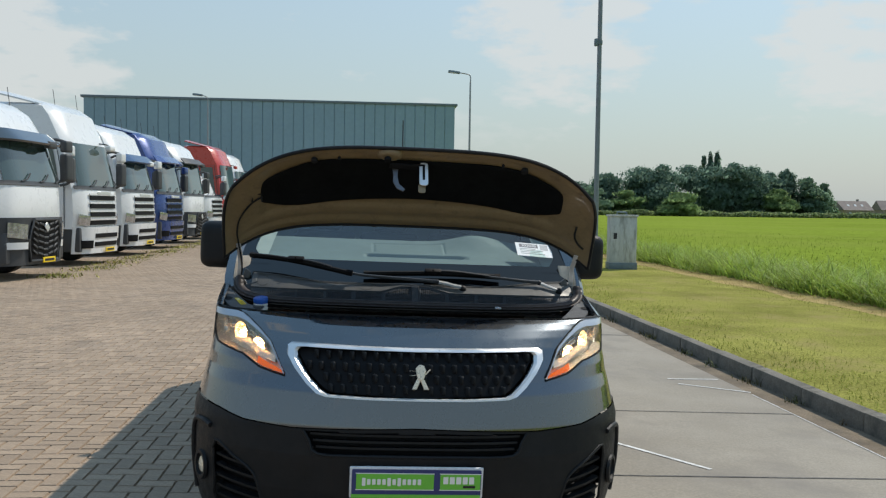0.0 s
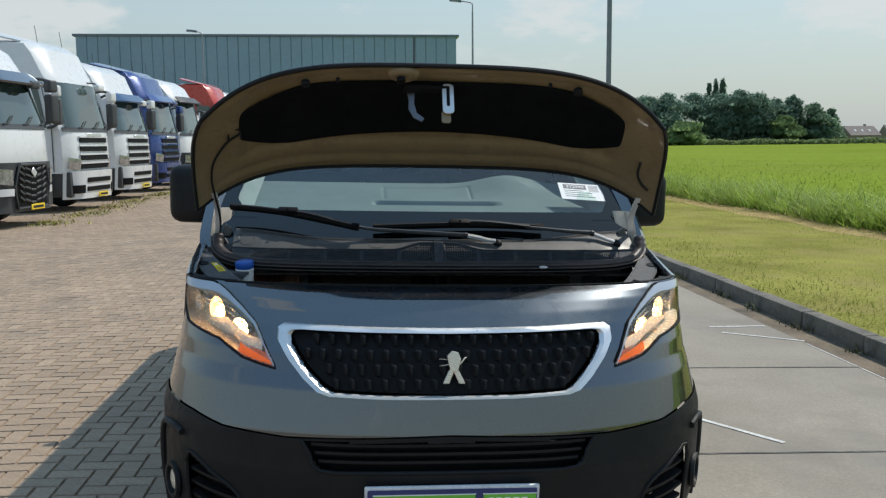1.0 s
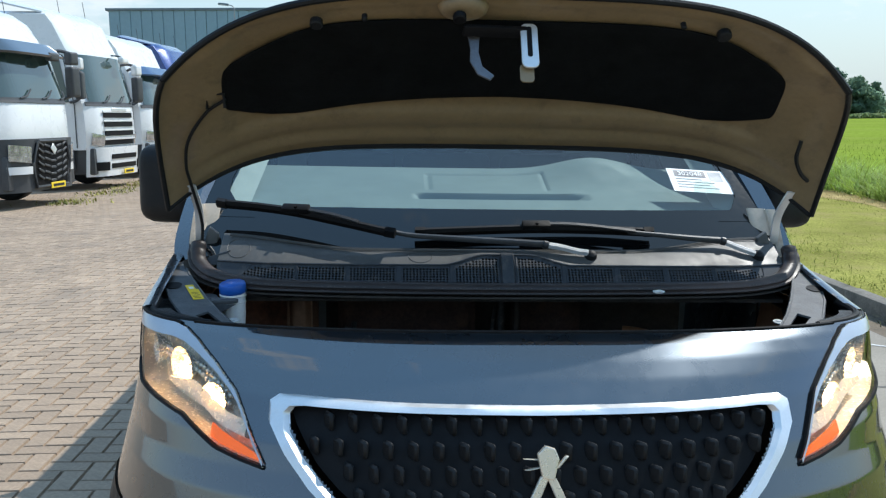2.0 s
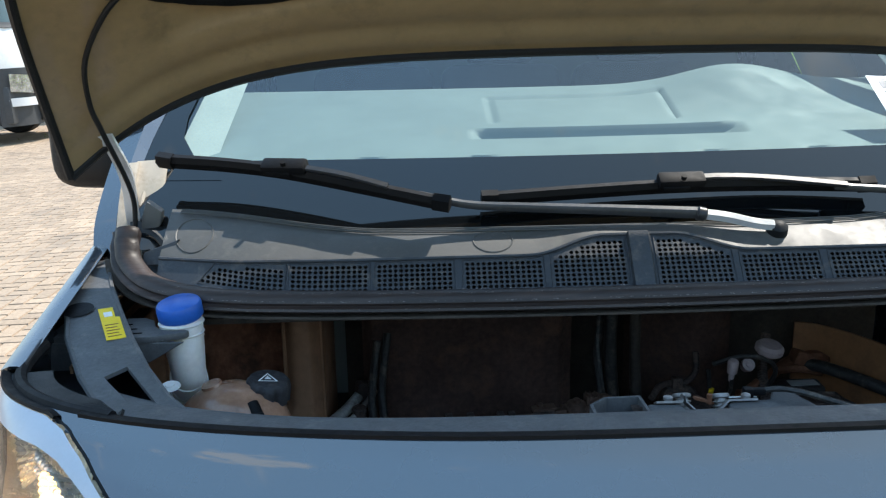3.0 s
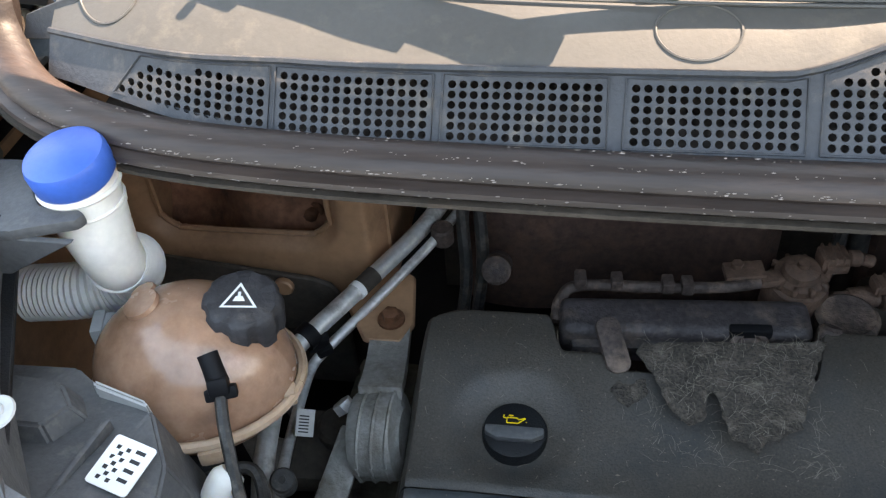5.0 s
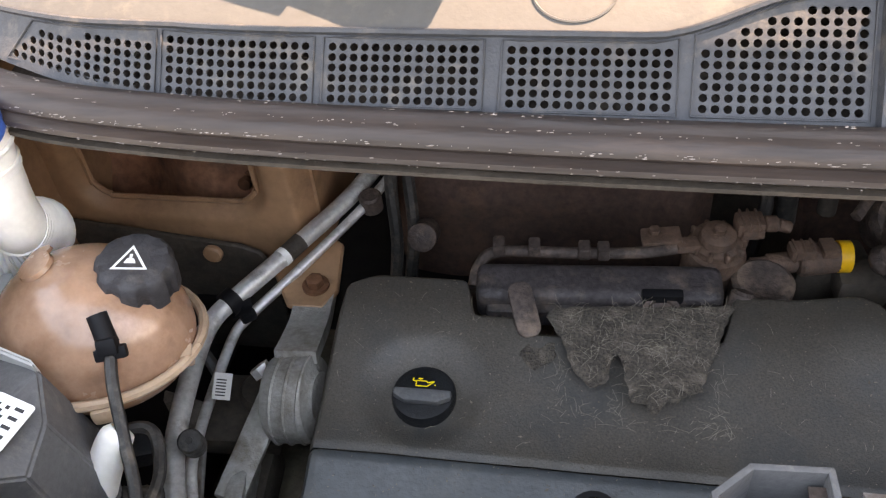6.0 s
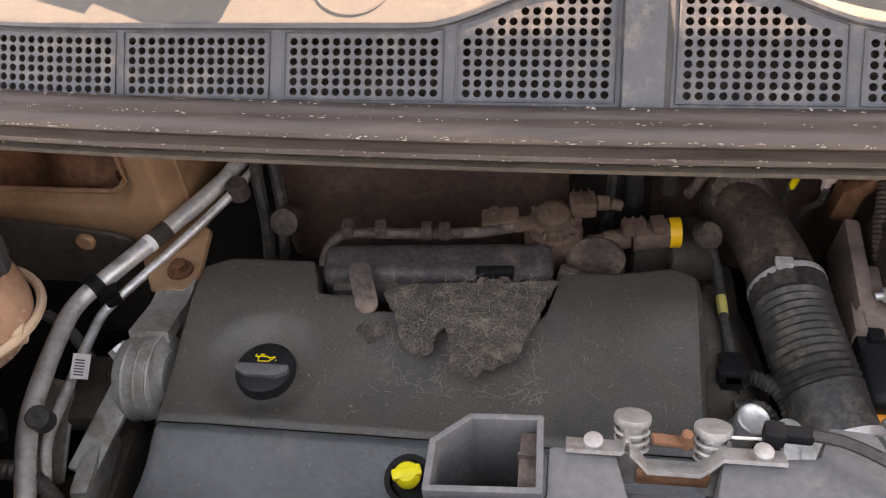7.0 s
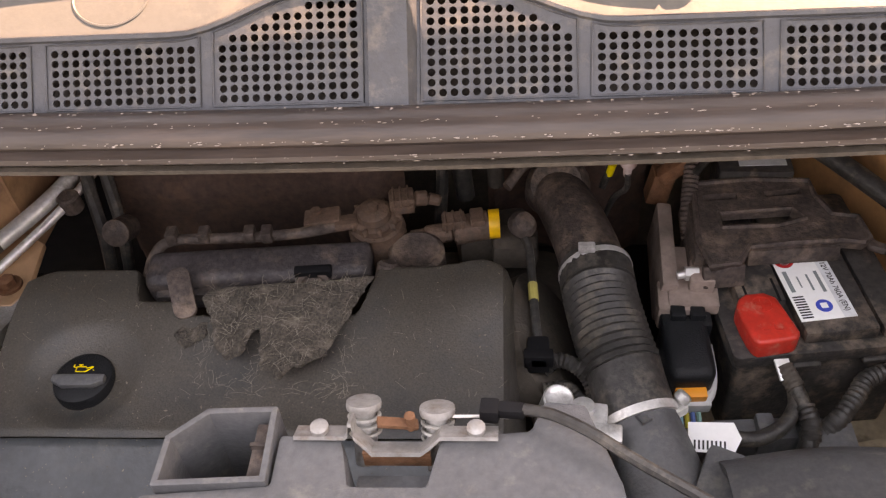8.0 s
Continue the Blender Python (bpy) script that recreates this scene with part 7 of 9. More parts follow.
bottle = part("coolant_bottle", surf(egg, 48, 26, 0.0, 0, 1), AMBER_PL, van, "stained amber coolant expansion bottle")
part("bottle_seam", tube([V((-0.650 + 0.097 * math.cos(t), 0.768 + 0.089 * math.sin(t), 0.942 - 0.012 * math.sin(t))) for t in np.linspace(0, 2 * math.pi, 40)], 0.005, 8, 1), AMBER_RIM, bottle)
for x, y in ((-0.563, 0.755), (-0.735, 0.80), (-0.61, 0.688)):
    part("bottle_lug", box((0.022, 0.018, 0.018), (x, y, 0.942), (0, 0, 20), 0.005), AMBER_RIM, bottle)
part("bottle_boss", lathe([(0.017, 0), (0.016, 0.004), (0.0, 0.005)], (-0.680, 0.770, 1.033), (5, -16, 0), 20), AMBER_PL, bottle)
part("bottle_boss", lathe([(0.012, 0), (0.011, 0.003), (0.0, 0.004)], (-0.688, 0.79, 1.029), (-8, -20, 0), 20), AMBER_PL, bottle)
part("filler_neck", cyl(0.026, (-0.602, 0.783, 0.995), (-0.599, 0.785, 1.02), 20), AMBER_PL, bottle)
RCM = pose(-0.598, 0.786, 1.0, 6, 8, 12)
rcap = bmesh.new()
rings = []
for r_, h_, flute in ((0.030, 0.0, 0), (0.036, 0.003, 1), (0.036, 0.026, 1), (0.034, 0.034, 0.5), (0.030, 0.0375, 0), (0.012, 0.0385, 0)):
    rings.append([rcap.verts.new((*(V((math.cos(2 * math.pi * k / 64), math.sin(2 * math.pi * k / 64))) * (r_ - 0.0035 * flute * (1 if (k % 8) in (3, 4, 5) else 0))), h_)) for k in range(64)])
for a, b in zip(rings, rings[1:]):
    for k in range(64):
        rcap.faces.new((a[k], a[(k + 1) % 64], b[(k + 1) % 64], b[k]))
rcap.faces.new(rings[-1])
rcap.faces.new(rings[0][::-1])
bmesh.ops.transform(rcap, matrix=RCM, verts=rcap.verts)
rc = part("pressure_cap", rcap, material("dusty_black_cap", (0.036, 0.034, 0.036), 0.6, 0, 0.2, 20, 0.2, 140, 0.3, 160, dirt=(0.10, 0.085, 0.075), dirt_amount=0.28, dirt_scale=30), bottle, "black fluted pressure cap with a white warning triangle")
tri_o, tri_i = [(-0.016, 0.012), (0.016, 0.012), (0.0, -0.016)], [(-0.0125, 0.0100), (0.0125, 0.0100), (0.0, -0.0118)]
TRM = RCM @ pose(-0.002, 0, 0.0388, 0, 0, 0)
bm = bmesh.new()
vo, vi = [bm.verts.new((x, -y, 0)) for x, y in tri_o], [bm.verts.new((x, -y, 0)) for x, y in tri_i]
for k in range(3):
    bm.faces.new((vo[k], vo[(k + 1) % 3], vi[(k + 1) % 3], vi[k]))
bmesh.ops.transform(bm, matrix=TRM, verts=bm.verts)
part("warning_triangle", bm, PAPER, rc)
part("triangle_mark", join(prism([(-0.005, -0.005), (0.005, -0.005), (0.003, 0.0), (-0.003, 0.0)], 0, 0.0006, m=TRM), prism([(-0.0012, 0.0), (0.0012, 0.0), (0.0012, 0.005), (-0.0012, 0.005)], 0, 0.0006, m=TRM)), PAPER, rc)
writing("MAX", 0.020, pose(-0.655, 0.694, 0.962, 62, 0, 4), AMBER_RIM, bottle)
part("level_plug", join(box((0.018, 0.022, 0.016), (-0.600, 0.718, 0.998), (-30, 0, 20), 0.004), box((0.028, 0.010, 0.012), (-0.598, 0.714, 0.992), (-30, 0, 20), 0.003), cyl(0.010, (-0.612, 0.735, 1.016), (-0.600, 0.718, 0.998), 12)), BLACK, bottle, "black level sensor plug")
part("sensor_cable", tube([(-0.598, 0.711, 0.990), (-0.590, 0.688, 0.975), (-0.575, 0.655, 0.945), (-0.553, 0.615, 0.93), (-0.545, 0.58, 0.93)], 0.0055, 8), HOSE, bottle)
part("bottle_stay", join(box((0.045, 0.03, 0.03), (-0.735, 0.805, 0.955), (0, 10, 15), 0.006), box((0.012, 0.03, 0.07), (-0.757, 0.80, 0.94), (0, 0, 15), 0.003)), GREY_RIM, bottle)

# bright refrigerant pipes
pipes = part("coolant_pipe", tube([(-0.478, 1.20, 0.83), (-0.510, 1.13, 0.818), (-0.562, 1.042, 0.808), (-0.610, 0.963, 0.801), (-0.630, 0.925, 0.798), (-0.634, 0.88, 0.795), (-0.624, 0.79, 0.79), (-0.612, 0.735, 0.782), (-0.583, 0.66, 0.765), (-0.565, 0.60, 0.74)], 0.0115, 16), ALU, van, "bright aluminium refrigerant pipe")
thin = part("thin_pipe", tube([(-0.450, 1.19, 0.835), (-0.470, 1.15, 0.822), (-0.500, 1.105, 0.806), (-0.560, 1.015, 0.785), (-0.603, 0.950, 0.772), (-0.613, 0.92, 0.768), (-0.615, 0.86, 0.760), (-0.612, 0.80, 0.757), (-0.604, 0.745, 0.755), (-0.578, 0.68, 0.742)], 0.0065, 12), ALU, van, "thin aluminium pipe")
part("pipe_clip", join(cyl(0.0165, (-0.614, 0.957, 0.8005), (-0.622, 0.943, 0.799), 16), box((0.022, 0.018, 0.026), (-0.608, 0.953, 0.788), (10, 20, 30), 0.004), box((0.02, 0.012, 0.012), (-0.600, 0.948, 0.778), (0, 0, 40), 0.003)), BLACK, pipes)
part("pipe_band", cyl(0.0122, (-0.556, 1.052, 0.8095), (-0.570, 1.029, 0.8065), 16), ENGINE_DARK, pipes)
part("pipe_band", cyl(0.0124, (-0.570, 1.029, 0.8065), (-0.574, 1.022, 0.806), 16), PAPER, pipes)
part("pipe_block", box((0.05, 0.03, 0.04), (-0.468, 1.195, 0.835), (0, 10, 20), 0.008), DUSTY, pipes)
part("pipe_stud", cyl(0.015, (-0.480, 1.13, 0.80), (-0.480, 1.127, 0.828), 16, 0.003), DUSTY, pipes)
part("service_port", join(cyl(0.013, (-0.588, 0.748, 0.800), (-0.583, 0.738, 0.826), 18, 0.002), cyl(0.004, (-0.583, 0.738, 0.8262), (-0.583, 0.7375, 0.827), 10)), HOSE, thin, "black service port cap")
PTM = pose(-0.594, 0.838, 0.783, 30, 20, 15)
tagp = part("pipe_label", prism([(-0.010, -0.015), (0.010, -0.015), (0.010, 0.015), (-0.010, 0.015)], 0, 0.001, m=PTM), material("grubby_paper", (0.52, 0.50, 0.47), 0.7, 0, 0.1, 40, 0.05, 200, 0.1), thin, "small paper tag with printed bars")
for k in range(6):
    part("code_bar", prism([(-0.007, -0.011 + 0.0035 * k), (0.004, -0.011 + 0.0035 * k), (0.004, -0.0095 + 0.0035 * k), (-0.007, -0.0095 + 0.0035 * k)], 0.001, 0.0014, m=PTM), INK, tagp)
# what shows beneath the pipes: subframe, casting and looms
part("subframe", join(box((0.34, 0.14, 0.05), (-0.66, 0.72, 0.60), (0, 4, 6), 0.015), box((0.12, 0.44, 0.05), (-0.56, 0.86, 0.58), (3, 0, -4), 0.015)), material("muddy_subframe", (0.10, 0.085, 0.062), 0.85, 0, 0.35, 14, 0.25, 90, 0.5, dirt=(0.19, 0.16, 0.115), dirt_amount=0.45, dirt_scale=18), van, "muddy steel subframe")
part("wiring_loom", corrugated([(-0.70, 0.66, 0.80), (-0.66, 0.685, 0.79), (-0.61, 0.70, 0.775), (-0.57, 0.685, 0.75), (-0.54, 0.64, 0.72)], 0.011, 0.007, 0.12, 12), HOSE, van, "ribbed black wiring loom")
part("wiring_loom", tube([(-0.71, 0.95, 0.74), (-0.67, 0.93, 0.735), (-0.635, 0.90, 0.71), (-0.60, 0.86, 0.69), (-0.58, 0.80, 0.68)], 0.008, 8), GREY_PL, van, "grey wiring loom")
part("loom_plug", box((0.045, 0.03, 0.028), (-0.655, 0.735, 0.80), (10, 15, 30), 0.005), PLASTIC, van)
part("bracket_plate", prism([(-0.05, -0.07), (0.03, -0.07), (0.04, 0.05), (-0.02, 0.08)], -0.003, 0.003, 0.002, 1, pose(-0.655, 0.80, 0.70, 20, -15, 10)), CAST, van, "grey cast bracket plate")
# tan bracket and engine mount
part("mount_bracket", prism([(-0.60, 1.04), (-0.56, 1.11), (-0.51, 1.08), (-0.497, 0.995), (-0.51, 0.965), (-0.555, 0.965)], 0.775, 0.783, 0.003, 1), WALL_TAN, van, "tan painted mounting bracket")
part("bracket_bolt", join(cyl(0.017, (-0.527, 1.0, 0.783), (-0.527, 1.0, 0.787), 18), lathe([(0.011, 0), (0.011, 0.010), (0.008, 0.012), (0, 0.012)], (-0.527, 1.0, 0.787), n=6)), RUSTY, van)
mount = part("engine_mount", lathe([(0.0, -0.03), (0.030, -0.03), (0.034, -0.026), (0.048, -0.024), (0.050, -0.02), (0.050, 0.02), (0.048, 0.024), (0.034, 0.026), (0.030, 0.03), (0, 0.03)], (-0.512, 0.845, 0.762), (0, 82, 0), 32), CAST, van, "cast grey engine mount")
part("mount_arm", sweep(smooth_line([(-0.527, 1.0, 0.775), (-0.522, 0.95, 0.775), (-0.515, 0.90, 0.795), (-0.513, 0.87, 0.805)], 5), [(-0.024, -0.008), (0.024, -0.008), (0.024, 0.008), (-0.024, 0.008)]), CAST, mount)
part("mount_rib", box((0.034, 0.13, 0.012), (-0.552, 0.79, 0.745), (10, 12, -6), 0.004), CAST, mount)
part("mount_foot", box((0.022, 0.10, 0.05), (-0.556, 0.745, 0.72), (0, 0, 8), 0.006), CAST, mount)
part("mount_web", box((0.05, 0.05, 0.05), (-0.53, 0.86, 0.74), (0, 0, 0), 0.01), CAST, mount)
for f_ in (-0.016, 0.0, 0.016):
    part("mount_ring", tube([V((-0.512 + f_, 0.845 + 0.0505 * math.cos(t), 0.762 + f_ * 0.14 + 0.0505 * math.sin(t))) for t in np.linspace(0, 2 * math.pi, 33)], 0.0022, 5, 1), CAST, mount)
part("mount_bolt", lathe([(0.012, 0), (0.012, 0.012), (0.0, 0.013)], (-0.552, 0.862, 0.78), (-20, -40, 0), 6), ALU, mount)
part("side_casting", join(box((0.09, 0.10, 0.03), (-0.59, 0.86, 0.70), (0, 10, 10), 0.008), box((0.05, 0.16, 0.06), (-0.565, 0.76, 0.66), (0, 0, 5), 0.012), cyl(0.03, (-0.57, 0.88, 0.70), (-0.57, 0.88, 0.73), 18, 0.004)), ENGINE_DARK, van)
part("white_hose", tube([(-0.583, 0.668, 0.945), (-0.592, 0.656, 0.935), (-0.605, 0.632, 0.90), (-0.61, 0.60, 0.87)], 0.0155, 14, scale=lambda f, i: 0.75 + 0.25 * min(1, f * 6)), MILK, van, "white plastic overflow hose")
part("cable", tube([(-0.66, 0.66, 0.89), (-0.62, 0.69, 0.90), (-0.585, 0.70, 0.90), (-0.565, 0.665, 0.89), (-0.56, 0.62, 0.89)], 0.006, 8), HOSE, van)
part("sensor_body", box((0.035, 0.05, 0.04), (-0.632, 0.70, 0.885), (20, 10, 30), 0.006), PLASTIC, van)
# black lamp housing at the corner, with a printed label
def facets(low, z0, high, z1):
    """A faceted block between two outlines of equal count; each upper corner has its own height."""
    bm = bmesh.new()
    a = [bm.verts.new((x, y, z0)) for x, y in low]
    b = [bm.verts.new((x, y, z)) for (x, y), z in zip(high, z1)]
    for k in range(len(a)):
        m_ = (k + 1) % len(a)
        bm.faces.new((a[k], a[m_], b[m_], b[k]))
    bmesh.ops.triangulate(bm, faces=[bm.faces.new(b)])
    bmesh.ops.bevel(bm, geom=bm.edges[:], offset=0.0025, segments=2, affect="EDGES", clamp_overlap=True)
    return bm


HOUSE_LOW = [(-0.81, 0.735), (-0.715, 0.740), (-0.675, 0.715), (-0.622, 0.69), (-0.590, 0.64), (-0.585, 0.585), (-0.66, 0.53), (-0.81, 0.56)]
HOUSE_TOP = [(-0.81, 0.712), (-0.722, 0.714), (-0.690, 0.695), (-0.640, 0.678), (-0.612, 0.632), (-0.604, 0.585), (-0.665, 0.55), (-0.81, 0.57)]
house = part("lamp_housing_cover", facets(HOUSE_LOW, 0.89, HOUSE_TOP, (1.012, 1.012, 1.004, 1.008, 1.004, 1.000, 1.030, 1.03)), GREY_PL, van, "angular grey headlamp housing cover with a label", smooth=False)
part("housing_step", facets([(-0.80, 0.70), (-0.705, 0.690), (-0.685, 0.665), (-0.70, 0.63), (-0.80, 0.62)], 1.0, [(-0.79, 0.69), (-0.715, 0.684), (-0.697, 0.663), (-0.71, 0.64), (-0.79, 0.635)], (1.034, 1.030, 1.028, 1.032, 1.04)), GREY_PL, house, smooth=False)
part("housing_lip", facets([(-0.700, 0.70), (-0.645, 0.684), (-0.640, 0.676), (-0.695, 0.690)], 1.0, [(-0.699, 0.699), (-0.646, 0.683), (-0.642, 0.677), (-0.695, 0.692)], (1.018, 1.016, 1.016, 1.018)), GREY_RIM, house, smooth=False)
part("housing_rib", box((0.006, 0.075, 0.012), (-0.672, 0.62, 1.018), (0, 0, -12), 0.002), GREY_PL, house)
LBM = pose(-0.636, 0.618, 1.0215, 4, 8, -14)
lab = part("printed_label", prism(rounded(0.036, 0.042, 0.003, 3), 0, 0.001, m=LBM), PAPER, house, "white printed label")
random.seed(5)
for k in range(22):
    x, y = -0.012 + 0.0042 * (k % 3), -0.016 + 0.0044 * (k // 3)
    part("plain_mark", prism([(x, y), (x + 0.0034 * random.uniform(0.5, 1), y), (x + 0.0034, y + 0.0032), (x, y + 0.0032)], 0.001, 0.0014, m=LBM), INK, lab) if k % 2 == 0 else None
for k in range(4):
    part("plain_bar", prism([(0.004, -0.012 + 0.008 * k), (0.012, -0.012 + 0.008 * k), (0.012, -0.009 + 0.008 * k), (0.004, -0.009 + 0.008 * k)], 0.001, 0.0014, m=LBM), INK, lab)

# ---- engine ----
engine = part("engine_block", join(box((0.62, 0.36, 0.34), (-0.18, 0.88, 0.58), bevel=0.03), box((0.2, 0.2, 0.3), (0.1, 1.05, 0.55), bevel=0.03)), ENGINE_DARK, van, "grimy engine block")


def cover_rear(x):
    notch = smoothstep(-0.335, -0.315, x) - smoothstep(-0.055, -0.03, x)
    return 1.006 - 0.052 * notch - 0.030 * smoothstep(-0.43, -0.50, x) - 0.03 * smoothstep(0.09, 0.145, x) - 0.02 * (smoothstep(-0.27, -0.25, x) - smoothstep(-0.05, -0.03, x))


def cover(u, v):
    left = -0.492 - 0.03 * smoothstep(0.35, 0.0, v) - 0.0 * v
    right = 0.140
    x = left + (right - left) * u
    rear = cover_rear(x)
    y = 0.600 + (rear - 0.600) * v
    z = 0.795 - 0.42 * max(0.0, 0.766 - y) - 0.6 * max(0.0, 0.66 - y) + 0.035 * smoothstep(0.766, 0.95, y) - 0.004 * math.exp(-((y - 0.766) / 0.004) ** 2)
    edge = min(u * (right - left), (1 - u) * (right - left), (rear - y))
    z -= 0.10 * (1 - smoothstep(0, 0.03, edge)) ** 2
    z += 0.012 * smoothstep(0.02, 0.10, x) * smoothstep(0.85, 0.95, y)
    # well round the oil filler, ledge below the felt
    d = math.hypot(x + 0.362, (y - 0.838) * 1.1)
    z -= 0.010 * smoothstep(0.075, 0.035, d)
    z += 0.002 * noise.noise(V((x * 9, y * 9, 0)))
    return V((x, y, z))


def cover_at(u, y):
    """The cover's surface at a given distance back."""
    x = -0.492 + 0.632 * u
    v = 0.0
    for _ in range(3):
        v = (y - 0.600) / (cover_rear(x) - 0.600)
        left = -0.492 - 0.03 * smoothstep(0.35, 0.0, v)
        x = left + (0.140 - left) * u
    return cover(u, v)


ecover = part("engine_cover", surf(lambda u, v: cover_at(u, 0.766 + (cover_rear(-0.492 + 0.632 * u) - 0.766) * v), 130, 70, 0.004, 0, 1), COVER, engine, "dusty black plastic engine cover")
# the front is cleaner; its bluish tint stands in for sky light
part("cover_front", surf(lambda u, v: cover_at(u, 0.60 + 0.1655 * v) - V((0, 0, 0.002)), 130, 30, 0.004, 0, 1), material("clean_sky_tinted_front", (0.045, 0.052, 0.056), 0.42, 0, 0.2, 6, 0.15, 90, 0.2, 160, dirt=(0.085, 0.085, 0.08), dirt_amount=0.3, dirt_scale=12, spec=0.6), ecover, "cleaner sloping front of the cover, tinted blue for sky light")
# oil filler cap
OCM = pose(-0.361, 0.836, 0.798, 3, 0, 0)
bm = lathe([(0.0345, -0.02), (0.0345, 0.004), (0.033, 0.008), (0.029, 0.010), (0.0, 0.0105)], n=44)
bmesh.ops.transform(bm, matrix=OCM, verts=bm.verts)
oil = part("oil_filler_cap", bm, PLASTIC, ecover, "black oil filler cap with a yellow oil can mark")
part("cap_grip", prism([(-0.031, -0.010), (-0.018, -0.017), (0.018, -0.017), (0.031, -0.010), (0.031, -0.001), (-0.031, -0.001)], 0.009, 0.018, 0.003, 2, OCM), GREY_PL, oil)
can = [((-0.009, 0.006), (0.003, 0.006)), ((-0.009, 0.006), (-0.009, 0.0125)), ((-0.009, 0.0125), (0.0015, 0.0125)), ((0.003, 0.006), (0.0105, 0.0125)), ((0.0015, 0.0125), (0.0035, 0.0105)), ((0.0035, 0.0105), (0.0095, 0.0128)), ((-0.009, 0.0115), (-0.013, 0.0125)), ((-0.013, 0.0125), (-0.0125, 0.0155)), ((-0.005, 0.0125), (-0.005, 0.0150)), ((-0.0075, 0.0152), (-0.0025, 0.0152)), ((0.0112, 0.0085), (0.0118, 0.0075))]
strokes = []
for (x0, y0), (x1, y1) in can:
    n_ = V((y0 - y1, x1 - x0)).normalized() * 0.00055
    strokes.append(prism([(x0 - n_.x, y0 - n_.y), (x1 - n_.x, y1 - n_.y), (x1 + n_.x, y1 + n_.y), (x0 + n_.x, y0 + n_.y)], 0.0105, 0.0112, m=OCM))
part("oil_mark", join(*strokes), YELLOW, oil)
# torn felt, with loose fibres
felt_o = [(-0.238, 0.928), (-0.228, 0.943), (-0.20, 0.945), (-0.15, 0.950), (-0.09, 0.954), (-0.035, 0.960), (-0.045, 0.940), (-0.054, 0.910), (-0.062, 0.888), (-0.067, 0.873), (-0.072, 0.858), (-0.078, 0.842), (-0.09, 0.838), (-0.102, 0.826), (-0.112, 0.829), (-0.124, 0.808), (-0.132, 0.822), (-0.146, 0.823), (-0.150, 0.838), (-0.153, 0.853), (-0.156, 0.875), (-0.161, 0.884), (-0.166, 0.872), (-0.170, 0.845), (-0.187, 0.836), (-0.198, 0.848), (-0.206, 0.857), (-0.213, 0.883), (-0.220, 0.90)]


def felt_piece(outline, z, up=0.012, n=64, seed=3):
    bm = bmesh.new()
    f = bm.faces.new([bm.verts.new((x, y, z)) for x, y in outline])
    bmesh.ops.triangulate(bm, faces=[f])
    for _ in range(3):
        bmesh.ops.subdivide_edges(bm, edges=bm.edges[:], cuts=1, use_grid_fill=True)
    for v in bm.verts:
        inn = not v.is_boundary
        v.co.z += (up * (0.6 + 0.8 * noise.noise(v.co * 40)) if inn else 0.0) + 0.02 * (v.co.y - 0.88)
        v.co += V((noise.noise(v.co * 130), noise.noise(v.co * 130 + V((7, 0, 0))), 0)) * 0.003
    return bm


part("torn_felt", felt_piece(felt_o, 0.835, 0.005), FIBRE, ecover, "torn fibrous felt showing through the cover", angle=80)
part("torn_felt", felt_piece([(-0.265, 0.885), (-0.255, 0.905), (-0.222, 0.905), (-0.225, 0.88), (-0.245, 0.866)], 0.820, 0.006), FIBRE, ecover, angle=80)
random.seed(11)
fv, ff = [], []
for k in range(420):
    if k < 330:
        x, y, z = random.uniform(-0.225, -0.045), random.uniform(0.815, 0.95), 0.842
        hits = sum(1 for (xa, ya), (xb, yb) in zip(felt_o, felt_o[1:] + felt_o[:1]) if (ya > y) != (yb > y) and x < xa + (y - ya) / (yb - ya) * (xb - xa))
        if hits % 2 == 0:
            x, y, z = x, y - 0.02, 0.822
    else:
        x, y = random.uniform(-0.47, 0.13), random.uniform(0.78, 0.95)
        z = cover((x + 0.5) / 0.64, (y - 0.6) / (cover_rear(x) - 0.6)).z + 0.002
    a, ln = random.uniform(0, math.pi), random.uniform(0.003, 0.010) * (1.0 if k < 330 else 0.9)
    bend = random.uniform(-0.5, 0.5)
    p = [V((x, y, z)), V((x + math.cos(a) * ln, y + math.sin(a) * ln, z + random.uniform(-0.001, 0.004)))]
    p.append(p[1] + V((math.cos(a + bend) * ln, math.sin(a + bend) * ln, random.uniform(-0.003, 0.001))))
    nrm = V((-math.sin(a), math.cos(a), 0)) * 0.00017
    i = len(fv)
    for q in p:
        fv += [q - nrm, q + nrm]
    ff += [(i, i + 1, i + 3, i + 2), (i + 2, i + 3, i + 5, i + 4)]
raw("loose_fibre", fv, ff, material("pale_fibre", (0.24, 0.21, 0.165), 0.9, 0, 0.2, 20, 0.1, 90, 0), ecover)["kind"] = "stuff"
# dust and grit lying on the cover
random.seed(31)
kv, kf = [], []
for k in range(1500):
    u_, y_ = random.uniform(0.04, 0.96), random.uniform(0.64, 0.985)
    x_ = -0.492 + 0.632 * u_
    if y_ > cover_rear(x_) - 0.02:
        continue
    p = cover_at(u_, y_) + V((0, 0, 0.0008))
    a, r = random.uniform(0, 6.28), random.uniform(0.0003, 0.0010) * (2.2 if k % 17 == 0 else 1)
    i = len(kv)
    kv += [p + V((math.cos(a + t) * r * q, math.sin(a + t) * r * q, 0.0002 * (t > 3))) for t, q in ((0, 1.6), (1.5, 0.6), (3.1, 1.3), (4.6, 0.7))]
    kf.append((i, i + 1, i + 2, i + 3))
